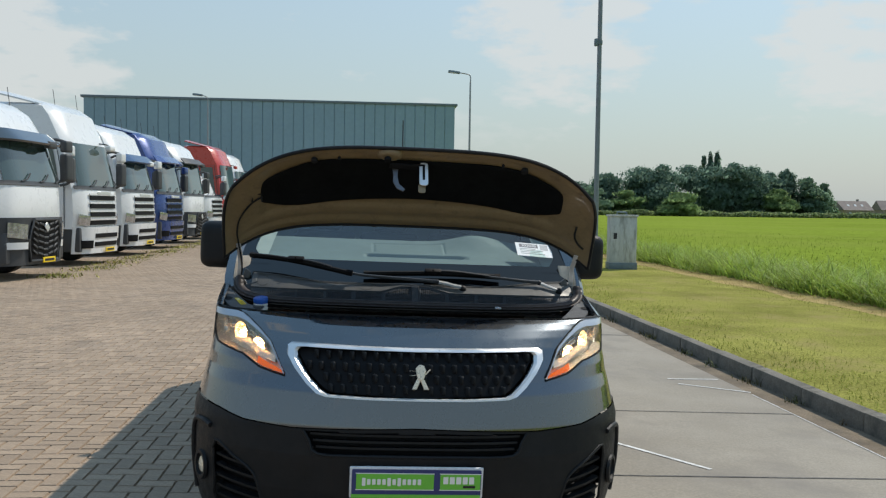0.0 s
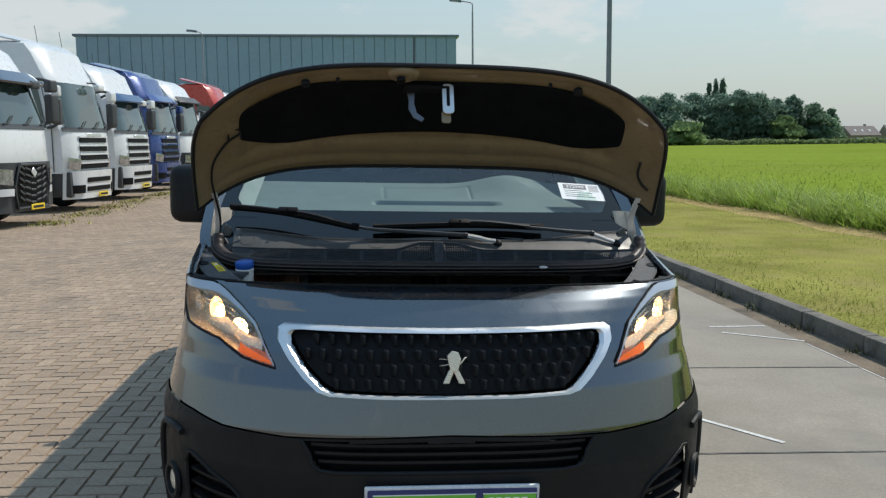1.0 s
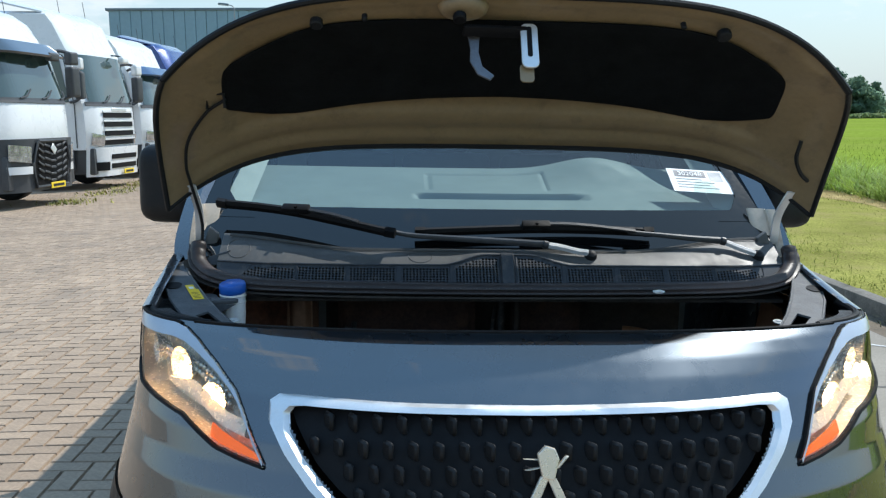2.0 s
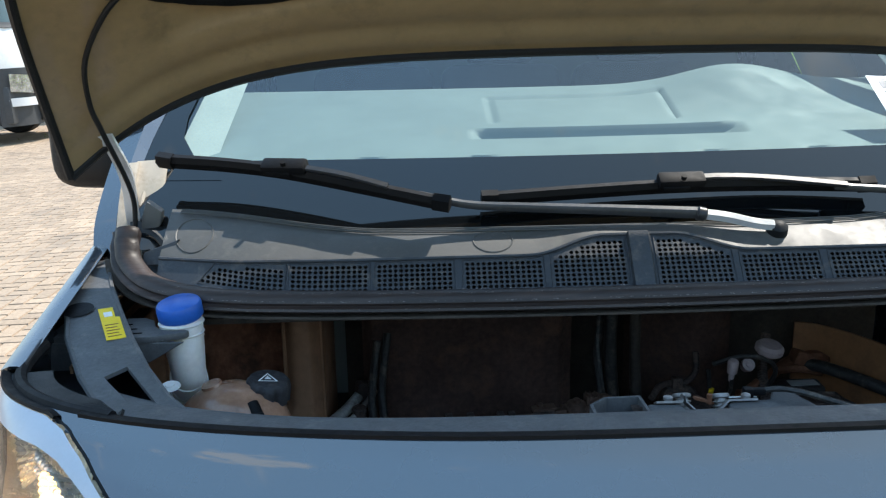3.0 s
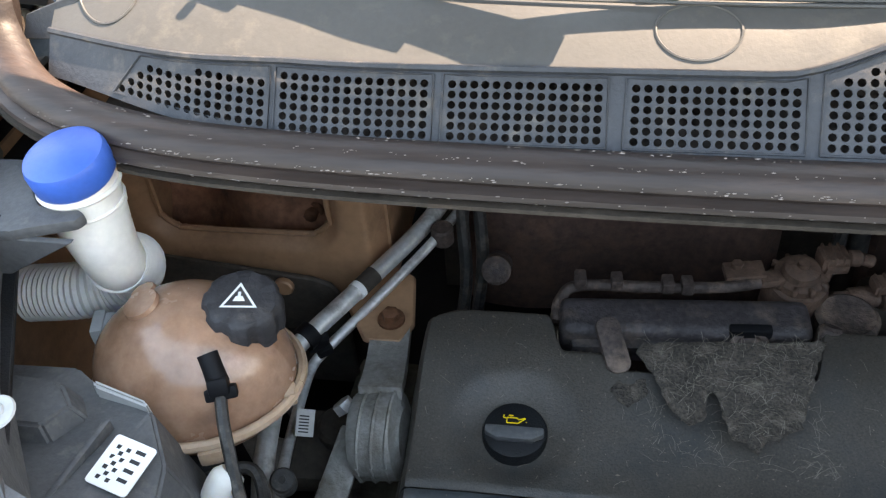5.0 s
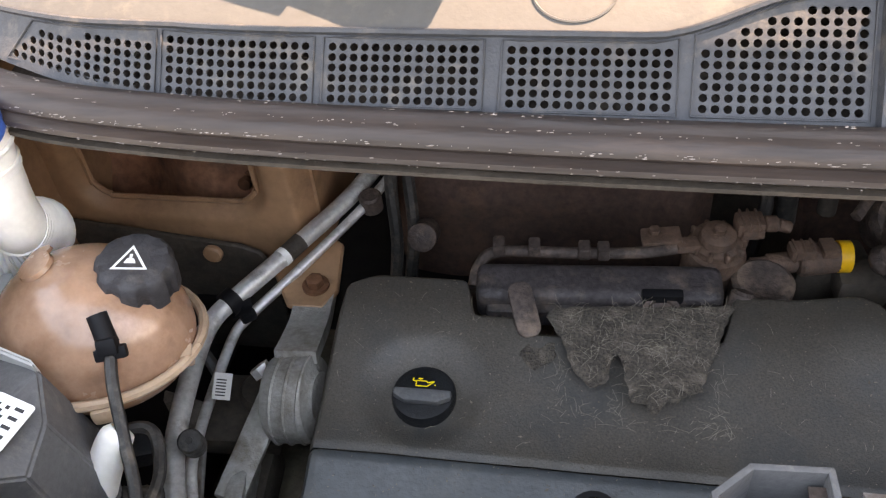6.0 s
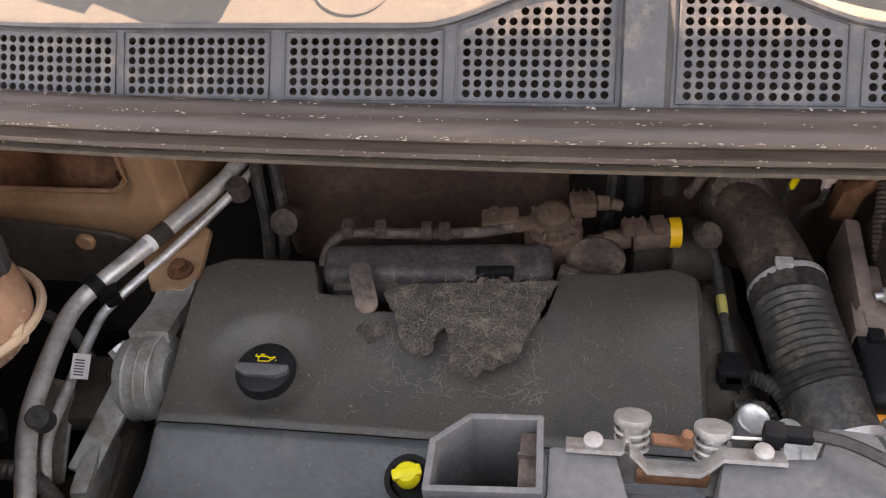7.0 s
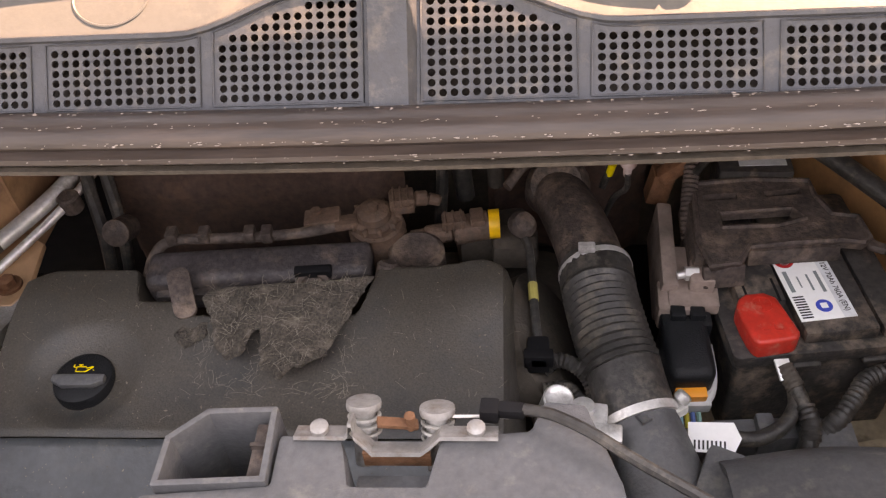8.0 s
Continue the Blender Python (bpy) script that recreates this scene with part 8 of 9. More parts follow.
raw("grit", kv, kf, material("pale_grit", (0.17, 0.14, 0.11), 0.9, 0, 0.3, 30, 0.2, 90, 0, island=0.5), ecover)["kind"] = "stuff"
# leaf-shaped tab
bm = prism(rounded(0.027, 0.064, 0.011, 5), -0.004, 0.004, 0.002, 2, pose(-0.262, 0.934, 0.838, 26, 0, 20))
part("cover_tab", bm, DUSTY, ecover)
# rail cover with slots, pipe above it
rail = part("injector_cover", join(box((0.278, 0.052, 0.05), (-0.183, 0.992, 0.812), (8, 0, 3.5), 0.014, 3), box((0.25, 0.02, 0.03), (-0.183, 0.966, 0.803), (8, 0, 3.5), 0.008, 2)), RAIL, engine, "dusty injector rail cover")
part("cover_slot", box((0.046, 0.012, 0.016), (-0.112, 0.974, 0.830), (8, 0, 3.5), 0.003), BLACK, rail)
part("cover_ring", lathe([(0.022, 0), (0.022, 0.006), (0.016, 0.007), (0.014, 0.003), (0, 0.003)], (-0.112, 0.960, 0.816), (35, 0, 0), 20), DUSTY, rail)
part("rail_pipe", tube([(-0.326, 0.985, 0.815), (-0.322, 1.012, 0.825), (-0.30, 1.028, 0.834), (-0.22, 1.03, 0.836), (-0.14, 1.036, 0.836), (-0.085, 1.048, 0.838)], 0.007, 10), DUSTY, engine)
for x in (-0.30, -0.258, -0.20, -0.178):
    part("pipe_saddle", box((0.014, 0.02, 0.016), (x, 1.03, 0.842), (0, 0, 5), 0.003), DUSTY, engine)
egr = part("valve_body", lathe([(0.036, -0.07), (0.037, -0.020), (0.034, -0.014), (0.034, -0.008), (0.029, -0.006), (0.029, 0.004), (0.027, 0.006), (0.022, 0.007), (0.020, 0.016), (0.015, 0.019), (0.007, 0.020), (0.007, 0.027), (0.0, 0.028)], (-0.047, 1.066, 0.832), (8, 0, 0), 30), VALVE, engine, "dusty brown vacuum valve")
for k in range(10):
    a_ = 2 * math.pi * k / 10
    part("valve_tooth", box((0.006, 0.010, 0.012), (-0.047 + 0.030 * math.cos(a_), 1.066 + 0.030 * math.sin(a_), 0.833), (0, 0, math.degrees(a_) + 90), 0.002, 1), VALVE, egr)
part("valve_bracket", join(box((0.046, 0.028, 0.010), (-0.112, 1.058, 0.842), (0, -4, 6), 0.003), box((0.030, 0.020, 0.012), (-0.083, 1.052, 0.838), (0, 8, 20), 0.004), lathe([(0.007, 0), (0.007, 0.005), (0, 0.006)], (-0.120, 1.062, 0.847), n=6)), VALVE, egr)
part("valve_plug", join(box((0.032, 0.026, 0.020), (-0.012, 1.080, 0.850), (0, 0, 8), 0.004), box((0.026, 0.034, 0.012), (-0.010, 1.080, 0.846), (0, 0, 8), 0.003), *[box((0.003, 0.030, 0.024), (-0.022 + 0.009 * k, 1.079 + 0.0012 * k, 0.850), (0, 0, 8), 0.001, 1) for k in range(3)], cyl(0.010, (0.004, 1.082, 0.850), (0.020, 1.085, 0.848), 12, 0.002), cyl(0.0075, (0.020, 1.085, 0.848), (0.036, 1.086, 0.842), 12, 0.002)), VALVE, egr)
part("valve_plug", join(cyl(0.013, (0.014, 1.068, 0.798), (0.050, 1.074, 0.800), 16, 0.003), cyl(0.019, (0.050, 1.074, 0.800), (0.098, 1.084, 0.802), 16, 0.003), box((0.030, 0.022, 0.014), (0.052, 1.072, 0.820), (0, 0, 8), 0.003), box((0.018, 0.028, 0.010), (0.082, 1.078, 0.820), (0, 0, 8), 0.003), *[box((0.003, 0.024, 0.018), (0.042 + 0.010 * k, 1.070 + 0.002 * k, 0.820), (0, 0, 8), 0.001, 1) for k in range(3)], cyl(0.009, (-0.004, 1.064, 0.80), (0.016, 1.068, 0.80), 12)), VALVE, engine)
part("yellow_tape", cyl(0.0195, (0.096, 1.084, 0.802), (0.110, 1.085, 0.802), 18), TAPE, engine, "yellow marking tape")
part("hose_stub", lathe([(0.036, -0.05), (0.036, 0.0), (0.030, 0.004), (0.024, 0.001), (0.0, 0.0)], (0.006, 1.03, 0.806), (4, 0, 0), 26), DUSTY, engine)
part("hose_stub", cyl(0.014, (-0.03, 0.975, 0.80), (-0.022, 0.992, 0.828), 14, 0.004), DUSTY, engine)
part("pipe_end", lathe([(0.018, -0.04), (0.019, 0.0), (0.014, 0.004), (0, 0.004)], (-0.405, 1.08, 0.80), (60, 0, 0), 18), DUSTY, engine)
for k, (x, y, z) in enumerate(((-0.44, 1.12, 0.76), (-0.46, 1.10, 0.75), (0.02, 1.17, 0.80))):
    part("hose", tube([(x, y, z - 0.1), (x + 0.01, y + 0.02, z), (x + 0.005, y + 0.05, z + 0.09), (x + 0.02, y + 0.08, z + 0.2)], 0.009, 8), HOSE, engine)
part("vacuum_pump", join(box((0.10, 0.06, 0.06), (0.10, 1.12, 0.74), (0, 0, 10), 0.012), box((0.06, 0.05, 0.04), (0.13, 1.08, 0.765), (0, 0, 0), 0.01)), ENGINE_DARK, engine)
# sensor ball, its cable and plug
part("sensor_ball", lathe([(0, -0.014), (0.013, -0.010), (0.0185, -0.002), (0.0185, 0.003), (0.013, 0.011), (0.0, 0.014)], (0.139, 1.060, 0.822), (20, 20, 0), 22), DUSTY, engine, "dusty round sensor")
part("sensor_cable", tube([(0.139, 1.055, 0.815), (0.147, 1.03, 0.81), (0.150, 0.985, 0.80), (0.152, 0.94, 0.795), (0.155, 0.90, 0.79)], 0.0055, 8), HOSE, engine)
part("cable_tape", tube([(0.1505, 0.98, 0.799), (0.1515, 0.955, 0.796)], 0.0062, 8), material("old_yellow_tape", (0.42, 0.34, 0.10), 0.6), engine)
part("sensor_plug", join(box((0.026, 0.034, 0.03), (0.155, 0.885, 0.782), (0, 0, 0), 0.005), box((0.034, 0.014, 0.02), (0.155, 0.875, 0.788), (0, 0, 0), 0.003)), BLACK, engine)
part("steel_fitting", lathe([(0.018, -0.06), (0.018, 0.003), (0.016, 0.005), (0.012, 0.002), (0.0, 0.002)], (0.176, 0.838, 0.760), (10, 10, 0), 26), ALU, engine, "bright steel fitting")
part("cam_housing", lathe([(0.0, -0.01), (0.09, -0.01), (0.10, 0.0), (0.10, 0.03), (0.07, 0.045), (0, 0.05)], (0.15, 0.95, 0.70), (0, 60, 0), 28), ENGINE_DARK, engine)
part("ribbed_conduit", corrugated([(0.160, 0.876, 0.766), (0.178, 0.885, 0.772), (0.205, 0.872, 0.768), (0.218, 0.845, 0.755), (0.216, 0.81, 0.735)], 0.010, 0.006, 0.16, 12), HOSE, engine, "ribbed black cable conduit")
part("ribbed_conduit", corrugated([(0.160, 0.860, 0.75), (0.19, 0.862, 0.75), (0.205, 0.84, 0.74), (0.206, 0.81, 0.72)], 0.008, 0.006, 0.16, 12), HOSE, engine)

# ---- intake hose with clamps ----
intake = part("intake_pipe", tube([(0.178, 1.185, 0.77), (0.190, 1.150, 0.79), (0.204, 1.098, 0.800), (0.219, 1.04, 0.80), (0.226, 0.995, 0.798)], 0.039, 24, 8, scale=lambda f, i: 0.92 + 0.12 * f), DUSTY, van, "dusty black air intake pipe")
part("intake_collar", lathe([(0.042, -0.02), (0.044, 0.0), (0.040, 0.015), (0.034, 0.02), (0, 0.02)], (0.188, 1.158, 0.80), (40, -10, 0), 24), DUSTY, intake)
part("breather_pipe", tube([(0.12, 1.13, 0.825), (0.15, 1.165, 0.838), (0.20, 1.175, 0.838), (0.225, 1.18, 0.86), (0.226, 1.19, 0.90)], 0.007, 10), DUSTY, intake)
part("breather_clip", box((0.022, 0.018, 0.024), (0.183, 1.168, 0.842), (0, 0, 5), 0.004), DUSTY, intake)
bellows = part("bellows", corrugated([(0.228, 0.985, 0.797), (0.231, 0.95, 0.795), (0.240, 0.90, 0.787), (0.249, 0.865, 0.778)], 0.0445, 0.0088, 0.10, 28), HOSE, intake, "ribbed rubber bellows")
part("cuff", tube([(0.249, 0.870, 0.779), (0.254, 0.845, 0.771), (0.261, 0.818, 0.762)], 0.0425, 26, 4), HOSE, intake)
part("cuff", tube([(0.2265, 1.005, 0.798), (0.2275, 0.99, 0.798), (0.229, 0.972, 0.797)], 0.0450, 26, 4), HOSE, intake)


def clamp(p, d, r, w=0.012):
    p, d = V(p), V(d).normalized()
    b = part("hose_clamp", cyl(r, p - d * w / 2, p + d * w / 2, 32), ALU, intake, "bright steel hose clamp")
    return b


cl = clamp((0.227, 0.998, 0.798), (0.04, -0.2, -0.01), 0.0456, 0.008)
part("clamp_screw", box((0.020, 0.012, 0.008), (0.214, 0.994, 0.846), (0, 0, 0), 0.002), ALU, cl)
cl = clamp((0.263, 0.813, 0.760), (0.06, -0.2, -0.06), 0.0440, 0.010)
part("clamp_screw", join(cyl(0.009, (0.305, 0.826, 0.775), (0.313, 0.831, 0.782), 14, 0.002), box((0.02, 0.02, 0.014), (0.302, 0.822, 0.768), (0, 0, 30), 0.003)), ALU, cl)
duct = part("air_duct", tube([(0.262, 0.815, 0.760), (0.272, 0.785, 0.748), (0.283, 0.75, 0.735), (0.296, 0.70, 0.72), (0.30, 0.64, 0.71)], 0.043, 26, 6, scale=lambda f, i: 0.94 + 0.2 * f), GREY_PL, van, "black ribbed plastic air duct")
for k, y in enumerate((0.735, 0.715)):
    part("duct_ring", cyl(0.0475, (0.285 + 0.008 * k, y + 0.012, 0.731 - 0.008 * k), (0.288 + 0.008 * k, y + 0.002, 0.727 - 0.008 * k), 30), GREY_PL, duct)
part("duct_arrow", prism([(-0.004, 0.016), (0.004, 0.016), (0.004, 0), (0.009, 0), (0, -0.012), (-0.009, 0), (-0.004, 0)], 0, 0.003, m=pose(0.262, 0.79, 0.794, -18, 0, -14)), GREY_PL, duct)
part("duct_bolt", join(lathe([(0.012, 0), (0.012, 0.008), (0.006, 0.010), (0, 0.010)], (0.200, 0.800, 0.795), (-10, 0, 0), 16), box((0.03, 0.09, 0.02), (0.208, 0.77, 0.775), (10, 0, -6), 0.004), box((0.03, 0.02, 0.02), (0.224, 0.775, 0.785), (10, 0, -6), 0.003)), ALU, duct)

# ---- control unit bracket and its plug ----
bracket = part("control_unit_bracket", join(box((0.020, 0.15, 0.07), (0.318, 1.06, 0.755), (0, 6, -4), 0.005), box((0.06, 0.10, 0.018), (0.345, 1.01, 0.772), (0, 0, -4), 0.005), box((0.05, 0.05, 0.04), (0.325, 0.98, 0.758), (0, 0, -4), 0.008), box((0.03, 0.04, 0.03), (0.355, 1.0, 0.785), (0, 0, -8), 0.005)), material("dusty_pinkish_casting", (0.27, 0.195, 0.165), 0.6, 0.1, 0.2, 20, 0.15, 120, 0.4, dirt=(0.14, 0.10, 0.08), dirt_amount=0.35, dirt_scale=30), van, "dusty cast control unit bracket")
part("bracket_stud", join(cyl(0.005, (0.325, 0.998, 0.792), (0.352, 1.0, 0.795), 10), lathe([(0.009, -0.008), (0.009, 0.008), (0, 0.009)], (0.342, 0.999, 0.794), (0, 90, 0), 6)), ALU, bracket)
plug = part("control_plug", box((0.056, 0.085, 0.06), (0.330, 0.918, 0.735), (10, 0, 2), 0.016, 4), PLASTIC, van, "large black multi-way plug with an orange clip")
part("plug_head", join(box((0.060, 0.045, 0.03), (0.332, 0.962, 0.755), (6, 0, 2), 0.006), box((0.018, 0.02, 0.012), (0.322, 0.955, 0.772), (0, 0, 0), 0.003), box((0.018, 0.02, 0.012), (0.345, 0.955, 0.772), (0, 0, 0), 0.003)), PLASTIC, plug)
part("plug_rim", join(tube([(0.298, 0.935, 0.725), (0.297, 0.895, 0.72), (0.306, 0.872, 0.712), (0.330, 0.868, 0.71), (0.352, 0.874, 0.712), (0.361, 0.90, 0.72), (0.361, 0.94, 0.728)], 0.006, 8, 5), box((0.05, 0.012, 0.02), (0.330, 0.868, 0.708), (10, 0, 2), 0.003)), GREY_RIM, plug)
part("orange_latch", box((0.036, 0.014, 0.020), (0.331, 0.872, 0.722), (12, 0, 2), 0.003), ORANGE, plug, "orange locking clip")
for k, col in enumerate(((0.1, 0.3, 0.35), (0.5, 0.4, 0.05), (0.05, 0.12, 0.3), (0.15, 0.35, 0.3))):
    part("wire", tube([(0.320 + 0.007 * k, 0.872, 0.705), (0.322 + 0.007 * k, 0.855, 0.69), (0.325 + 0.006 * k, 0.835, 0.66)], 0.003, 6), material("wire_colour", col, 0.5), plug)
part("wire_sleeve", tube([(0.334, 0.85, 0.688), (0.336, 0.825, 0.66), (0.338, 0.80, 0.62)], 0.018, 12), HOSE, plug)

# ---- battery, tray and cables ----
BM = pose(0.472, 1.030, 0, 0, 0, 6)
battery = part("battery", prism(rounded(0.205, 0.250, 0.008, 3), 0.61, 0.752, 0.004, 2, BM), BATT, van, "dusty black car battery with a white label")
part("battery_lid", prism(rounded(0.218, 0.262, 0.008, 3), 0.750, 0.768, 0.004, 2, BM), BATT, battery)
part("label_block", prism([(-0.026, -0.118), (0.058, -0.118), (0.058, 0.115), (-0.026, 0.115)], 0.767, 0.786, 0.004, 2, BM), BATT, battery)
part("vent_block", prism([(-0.086, -0.062), (-0.032, -0.066), (-0.032, 0.06), (-0.086, 0.06)], 0.767, 0.787, 0.004, 2, BM), BATT, battery)
part("lid_groove", join(*[prism([(x - 0.0015, -0.066), (x + 0.0015, -0.066), (x + 0.0015, -0.03), (x - 0.0015, -0.03)], 0.786, 0.7876, m=BM) for x in (-0.076, -0.040)]), BLACK, battery)
part("side_block", prism([(0.064, -0.118), (0.100, -0.118), (0.100, 0.115), (0.064, 0.115)], 0.767, 0.781, 0.003, 2, BM), BATT, battery)
for x in (-0.03, 0.06):
    part("lid_tab", prism([(x - 0.02, -0.136), (x + 0.022, -0.136), (x + 0.022, -0.126), (x - 0.02, -0.126)], 0.744, 0.752, 0.002, 1, BM), BATT, battery)
BLM = pose(0.480, 0.985, 0.7865, 0, 0, 8)
blab = part("battery_label", prism([(-0.032, -0.054), (0.033, -0.054), (0.033, 0.054), (-0.032, 0.054)], 0, 0.0008, m=BLM), PAPER, battery, "white battery label")
part("label_edge", prism([(0.018, -0.054), (0.033, -0.054), (0.033, 0.054), (0.018, 0.054)], 0.0008, 0.0011, m=BLM), material("pale_grey_print", (0.62, 0.64, 0.65), 0.5), blab)
writing("EF 12V 70Ah 760A (EN)", 0.0092, BLM @ pose(0.0255, 0.0, 0.0012, 0, 0, -90), INK, blab)
part("label_ring", lathe([(0.0115, 0), (0.0115, 0.0004), (0.0072, 0.0004), (0.0072, 0)], tuple(BLM @ V((-0.018, 0.042, 0.0008))), n=28), material("red_print", (0.6, 0.03, 0.03), 0.5), blab)
part("label_disc", lathe([(0.0095, 0), (0.0095, 0.0004), (0, 0.0004)], tuple(BLM @ V((0.002, -0.034, 0.0008))), n=28), material("blue_print", (0.02, 0.07, 0.42), 0.5), blab)
part("disc_mark", prism([(-0.004, -0.004), (0.004, -0.004), (0.004, 0.004), (-0.004, 0.004)], 0.0014, 0.0016, m=BLM @ pose(0.002, -0.034, 0)), PAPER, blab)
for k in range(9):
    part("code_bar", prism([(-0.029, -0.050 + 0.004 * k), (-0.016, -0.050 + 0.004 * k), (-0.016, -0.048 + 0.004 * k), (-0.029, -0.048 + 0.004 * k)], 0.0008, 0.0012, m=BLM), INK, blab)
for x, y, w, h in ((-0.024, 0.008, 0.005, 0.034), (0.000, 0.004, 0.0025, 0.026), (0.012, 0.004, 0.004, 0.034), (0.004, 0.042, 0.012, 0.010), (-0.012, 0.006, 0.0018, 0.018)):
    part("plain_bar", prism([(x - w / 2, y - h / 2), (x + w / 2, y - h / 2), (x + w / 2, y + h / 2), (x - w / 2, y + h / 2)], 0.0008, 0.0011, m=BLM), TRIM_GREY, blab)
red_o = [(0.386, 0.948), (0.390, 0.960), (0.399, 0.967), (0.421, 0.970), (0.434, 0.962), (0.442, 0.935), (0.450, 0.908), (0.444, 0.899), (0.420, 0.894), (0.400, 0.891), (0.394, 0.902), (0.389, 0.925)]
redc = part("terminal_cover", prism(red_o, 0.760, 0.793, 0.008, 3), RED, van, "red plastic battery terminal cover")
PLUS = pose(0.415, 0.950, 0.7925)
bm = lathe([(0.0125, 0), (0.0125, 0.0016), (0.0106, 0.0016), (0.0106, 0)], n=24)
bmesh.ops.transform(bm, matrix=PLUS, verts=bm.verts)
part("plus_mark", join(bm, *[prism([(-a, -b), (a, -b), (a, b), (-a, b)], 0, 0.0017, m=PLUS) for a, b in ((0.0075, 0.0018), (0.0018, 0.0075))], *[prism(rounded(0.010, 0.012, 0.003, 2), 0, 0.0012, m=pose(x, 0.917, 0.7925)) for x in (0.412, 0.427)]), RED, redc)
# dusty clamp frame over the rear of the battery
hold_o = [(0.361, 1.135), (0.437, 1.142), (0.506, 1.137), (0.507, 1.108), (0.520, 1.074), (0.548, 1.068), (0.552, 1.030), (0.544, 1.024), (0.518, 1.028), (0.454, 1.024), (0.410, 1.018), (0.394, 0.992), (0.360, 0.986), (0.352, 1.03)]
hold_i = [(0.383, 1.078), (0.427, 1.082), (0.474, 1.085), (0.486, 1.066), (0.448, 1.054), (0.384, 1.052)]
slots = [[(0.369, 1.113), (0.413, 1.116), (0.412, 1.104), (0.368, 1.101)], [(0.446, 1.117), (0.492, 1.122), (0.492, 1.111), (0.447, 1.107)]]
HDM = pose(0, 0, 0.806)
hold = part("battery_strap", holed(hold_o, [hold_i] + slots, 0, 0.014, HDM), DUSTY, van, "dusty brown battery hold-down frame", smooth=False)
part("strap_lip", tube([(x, y, 0.8195) for x, y in hold_o + hold_o[:1]], 0.004, 6, smooth=False), DUSTY, hold)
part("strap_ridge", tube([(x, y, 0.820) for x, y in hold_i + hold_i[:1]], 0.0035, 6, smooth=False), DUSTY, hold)
part("strap_skirt", join(box((0.012, 0.13, 0.05), (0.352, 1.07, 0.79), (0, 6, -3), 0.003), box((0.05, 0.010, 0.03), (0.377, 0.990, 0.80), (-20, 0, 6), 0.003), box((0.11, 0.010, 0.022), (0.465, 1.024, 0.80), (-10, 0, 4), 0.003)), DUSTY, hold)
part("strap_ear", prism([(0.548, 1.066), (0.556, 1.030), (0.60, 1.010), (0.598, 1.022), (0.568, 1.04)], 0.796, 0.806, 0.002, 1), DUSTY, hold)
rear_b = part("fuse_box", box((0.095, 0.055, 0.08), (0.444, 1.172, 0.79), (0, 0, -3), 0.006), BATT, van, "black fuse box behind the battery")
part("fuse_label", prism([(-0.03, -0.014), (0.03, -0.014), (0.03, 0.014), (-0.03, 0.014)], 0, 0.001, m=pose(0.452, 1.170, 0.8305)), GREY_RIM, rear_b)
part("fuse_wiring", join(tube([(0.40, 1.25, 0.80), (0.43, 1.21, 0.86), (0.48, 1.2, 0.88), (0.52, 1.22, 0.86)], 0.012, 8), tube([(0.41, 1.22, 0.84), (0.45, 1.19, 0.855), (0.50, 1.19, 0.845)], 0.009, 8), box((0.05, 0.03, 0.03), (0.46, 1.2, 0.875), (0, 20, 10), 0.006)), RUSTY, rear_b)
part("ribbed_conduit", corrugated([(0.352, 1.075, 0.775), (0.352, 1.10, 0.80), (0.358, 1.14, 0.83), (0.37, 1.19, 0.87), (0.39, 1.23, 0.92)], 0.011, 0.006, 0.14, 12), DUSTY, van, "dusty ribbed cable conduit")
part("wall_connector", join(box((0.03, 0.03, 0.05), (0.325, 1.17, 0.79), (0, 10, 0), 0.005), box((0.045, 0.02, 0.02), (0.34, 1.16, 0.825), (0, -40, 0), 0.004)), RUSTY, van)
PINK = material("pinkish_plastic", (0.46, 0.36, 0.34), 0.5, 0, 0.12, 20, 0.1, 120, 0.1, dirt=(0.25, 0.15, 0.12), dirt_amount=0.3, dirt_scale=30)
res = part("brake_reservoir", lathe([(0, -0.012), (0.022, -0.012), (0.028, -0.006), (0.028, 0.004), (0.022, 0.010), (0, 0.011)], (0.352, 1.115, 0.932), (12, 6, 0), 26), PINK, van, "pinkish white brake fluid reservoir cap")
part("fitting_disc", lathe([(0.0, 0.004), (0.005, 0.004), (0.006, 0.002), (0.0125, 0.003), (0.0135, -0.004), (0.010, -0.02)], (0.305, 1.10, 0.904), (55, 0, 0), 22), PINK, res)
part("fitting_stem", join(lathe([(0.010, -0.014), (0.011, 0.010), (0.008, 0.014), (0, 0.014)], (0.268, 1.085, 0.908), (10, 0, 0), 18), lathe([(0.005, -0.034), (0.006, -0.014)], (0.268, 1.085, 0.908), (10, 0, 0), 12)), PINK, res)
part("fitting_hose", tube([(0.24, 1.12, 0.90), (0.29, 1.10, 0.922), (0.34, 1.10, 0.915), (0.37, 1.12, 0.88), (0.36, 1.14, 0.83)], 0.005, 8), HOSE, res)
part("drop_wire", tube([(0.268, 1.086, 0.88), (0.270, 1.10, 0.845), (0.258, 1.12, 0.81), (0.245, 1.14, 0.74)], 0.004, 8), HOSE, van)
part("yellow_tape", cyl(0.0058, (0.258, 1.182, 0.80), (0.262, 1.18, 0.82), 10), YELLOW, van)
part("drop_wire", tube([(0.256, 1.19, 0.86), (0.258, 1.183, 0.81), (0.25, 1.178, 0.78)], 0.005, 8), HOSE, van)
part("terminal_strip", box((0.017, 0.034, 0.004), (0.432, 0.888, 0.757), (24, 0, 12), 0.001), ALU, redc)
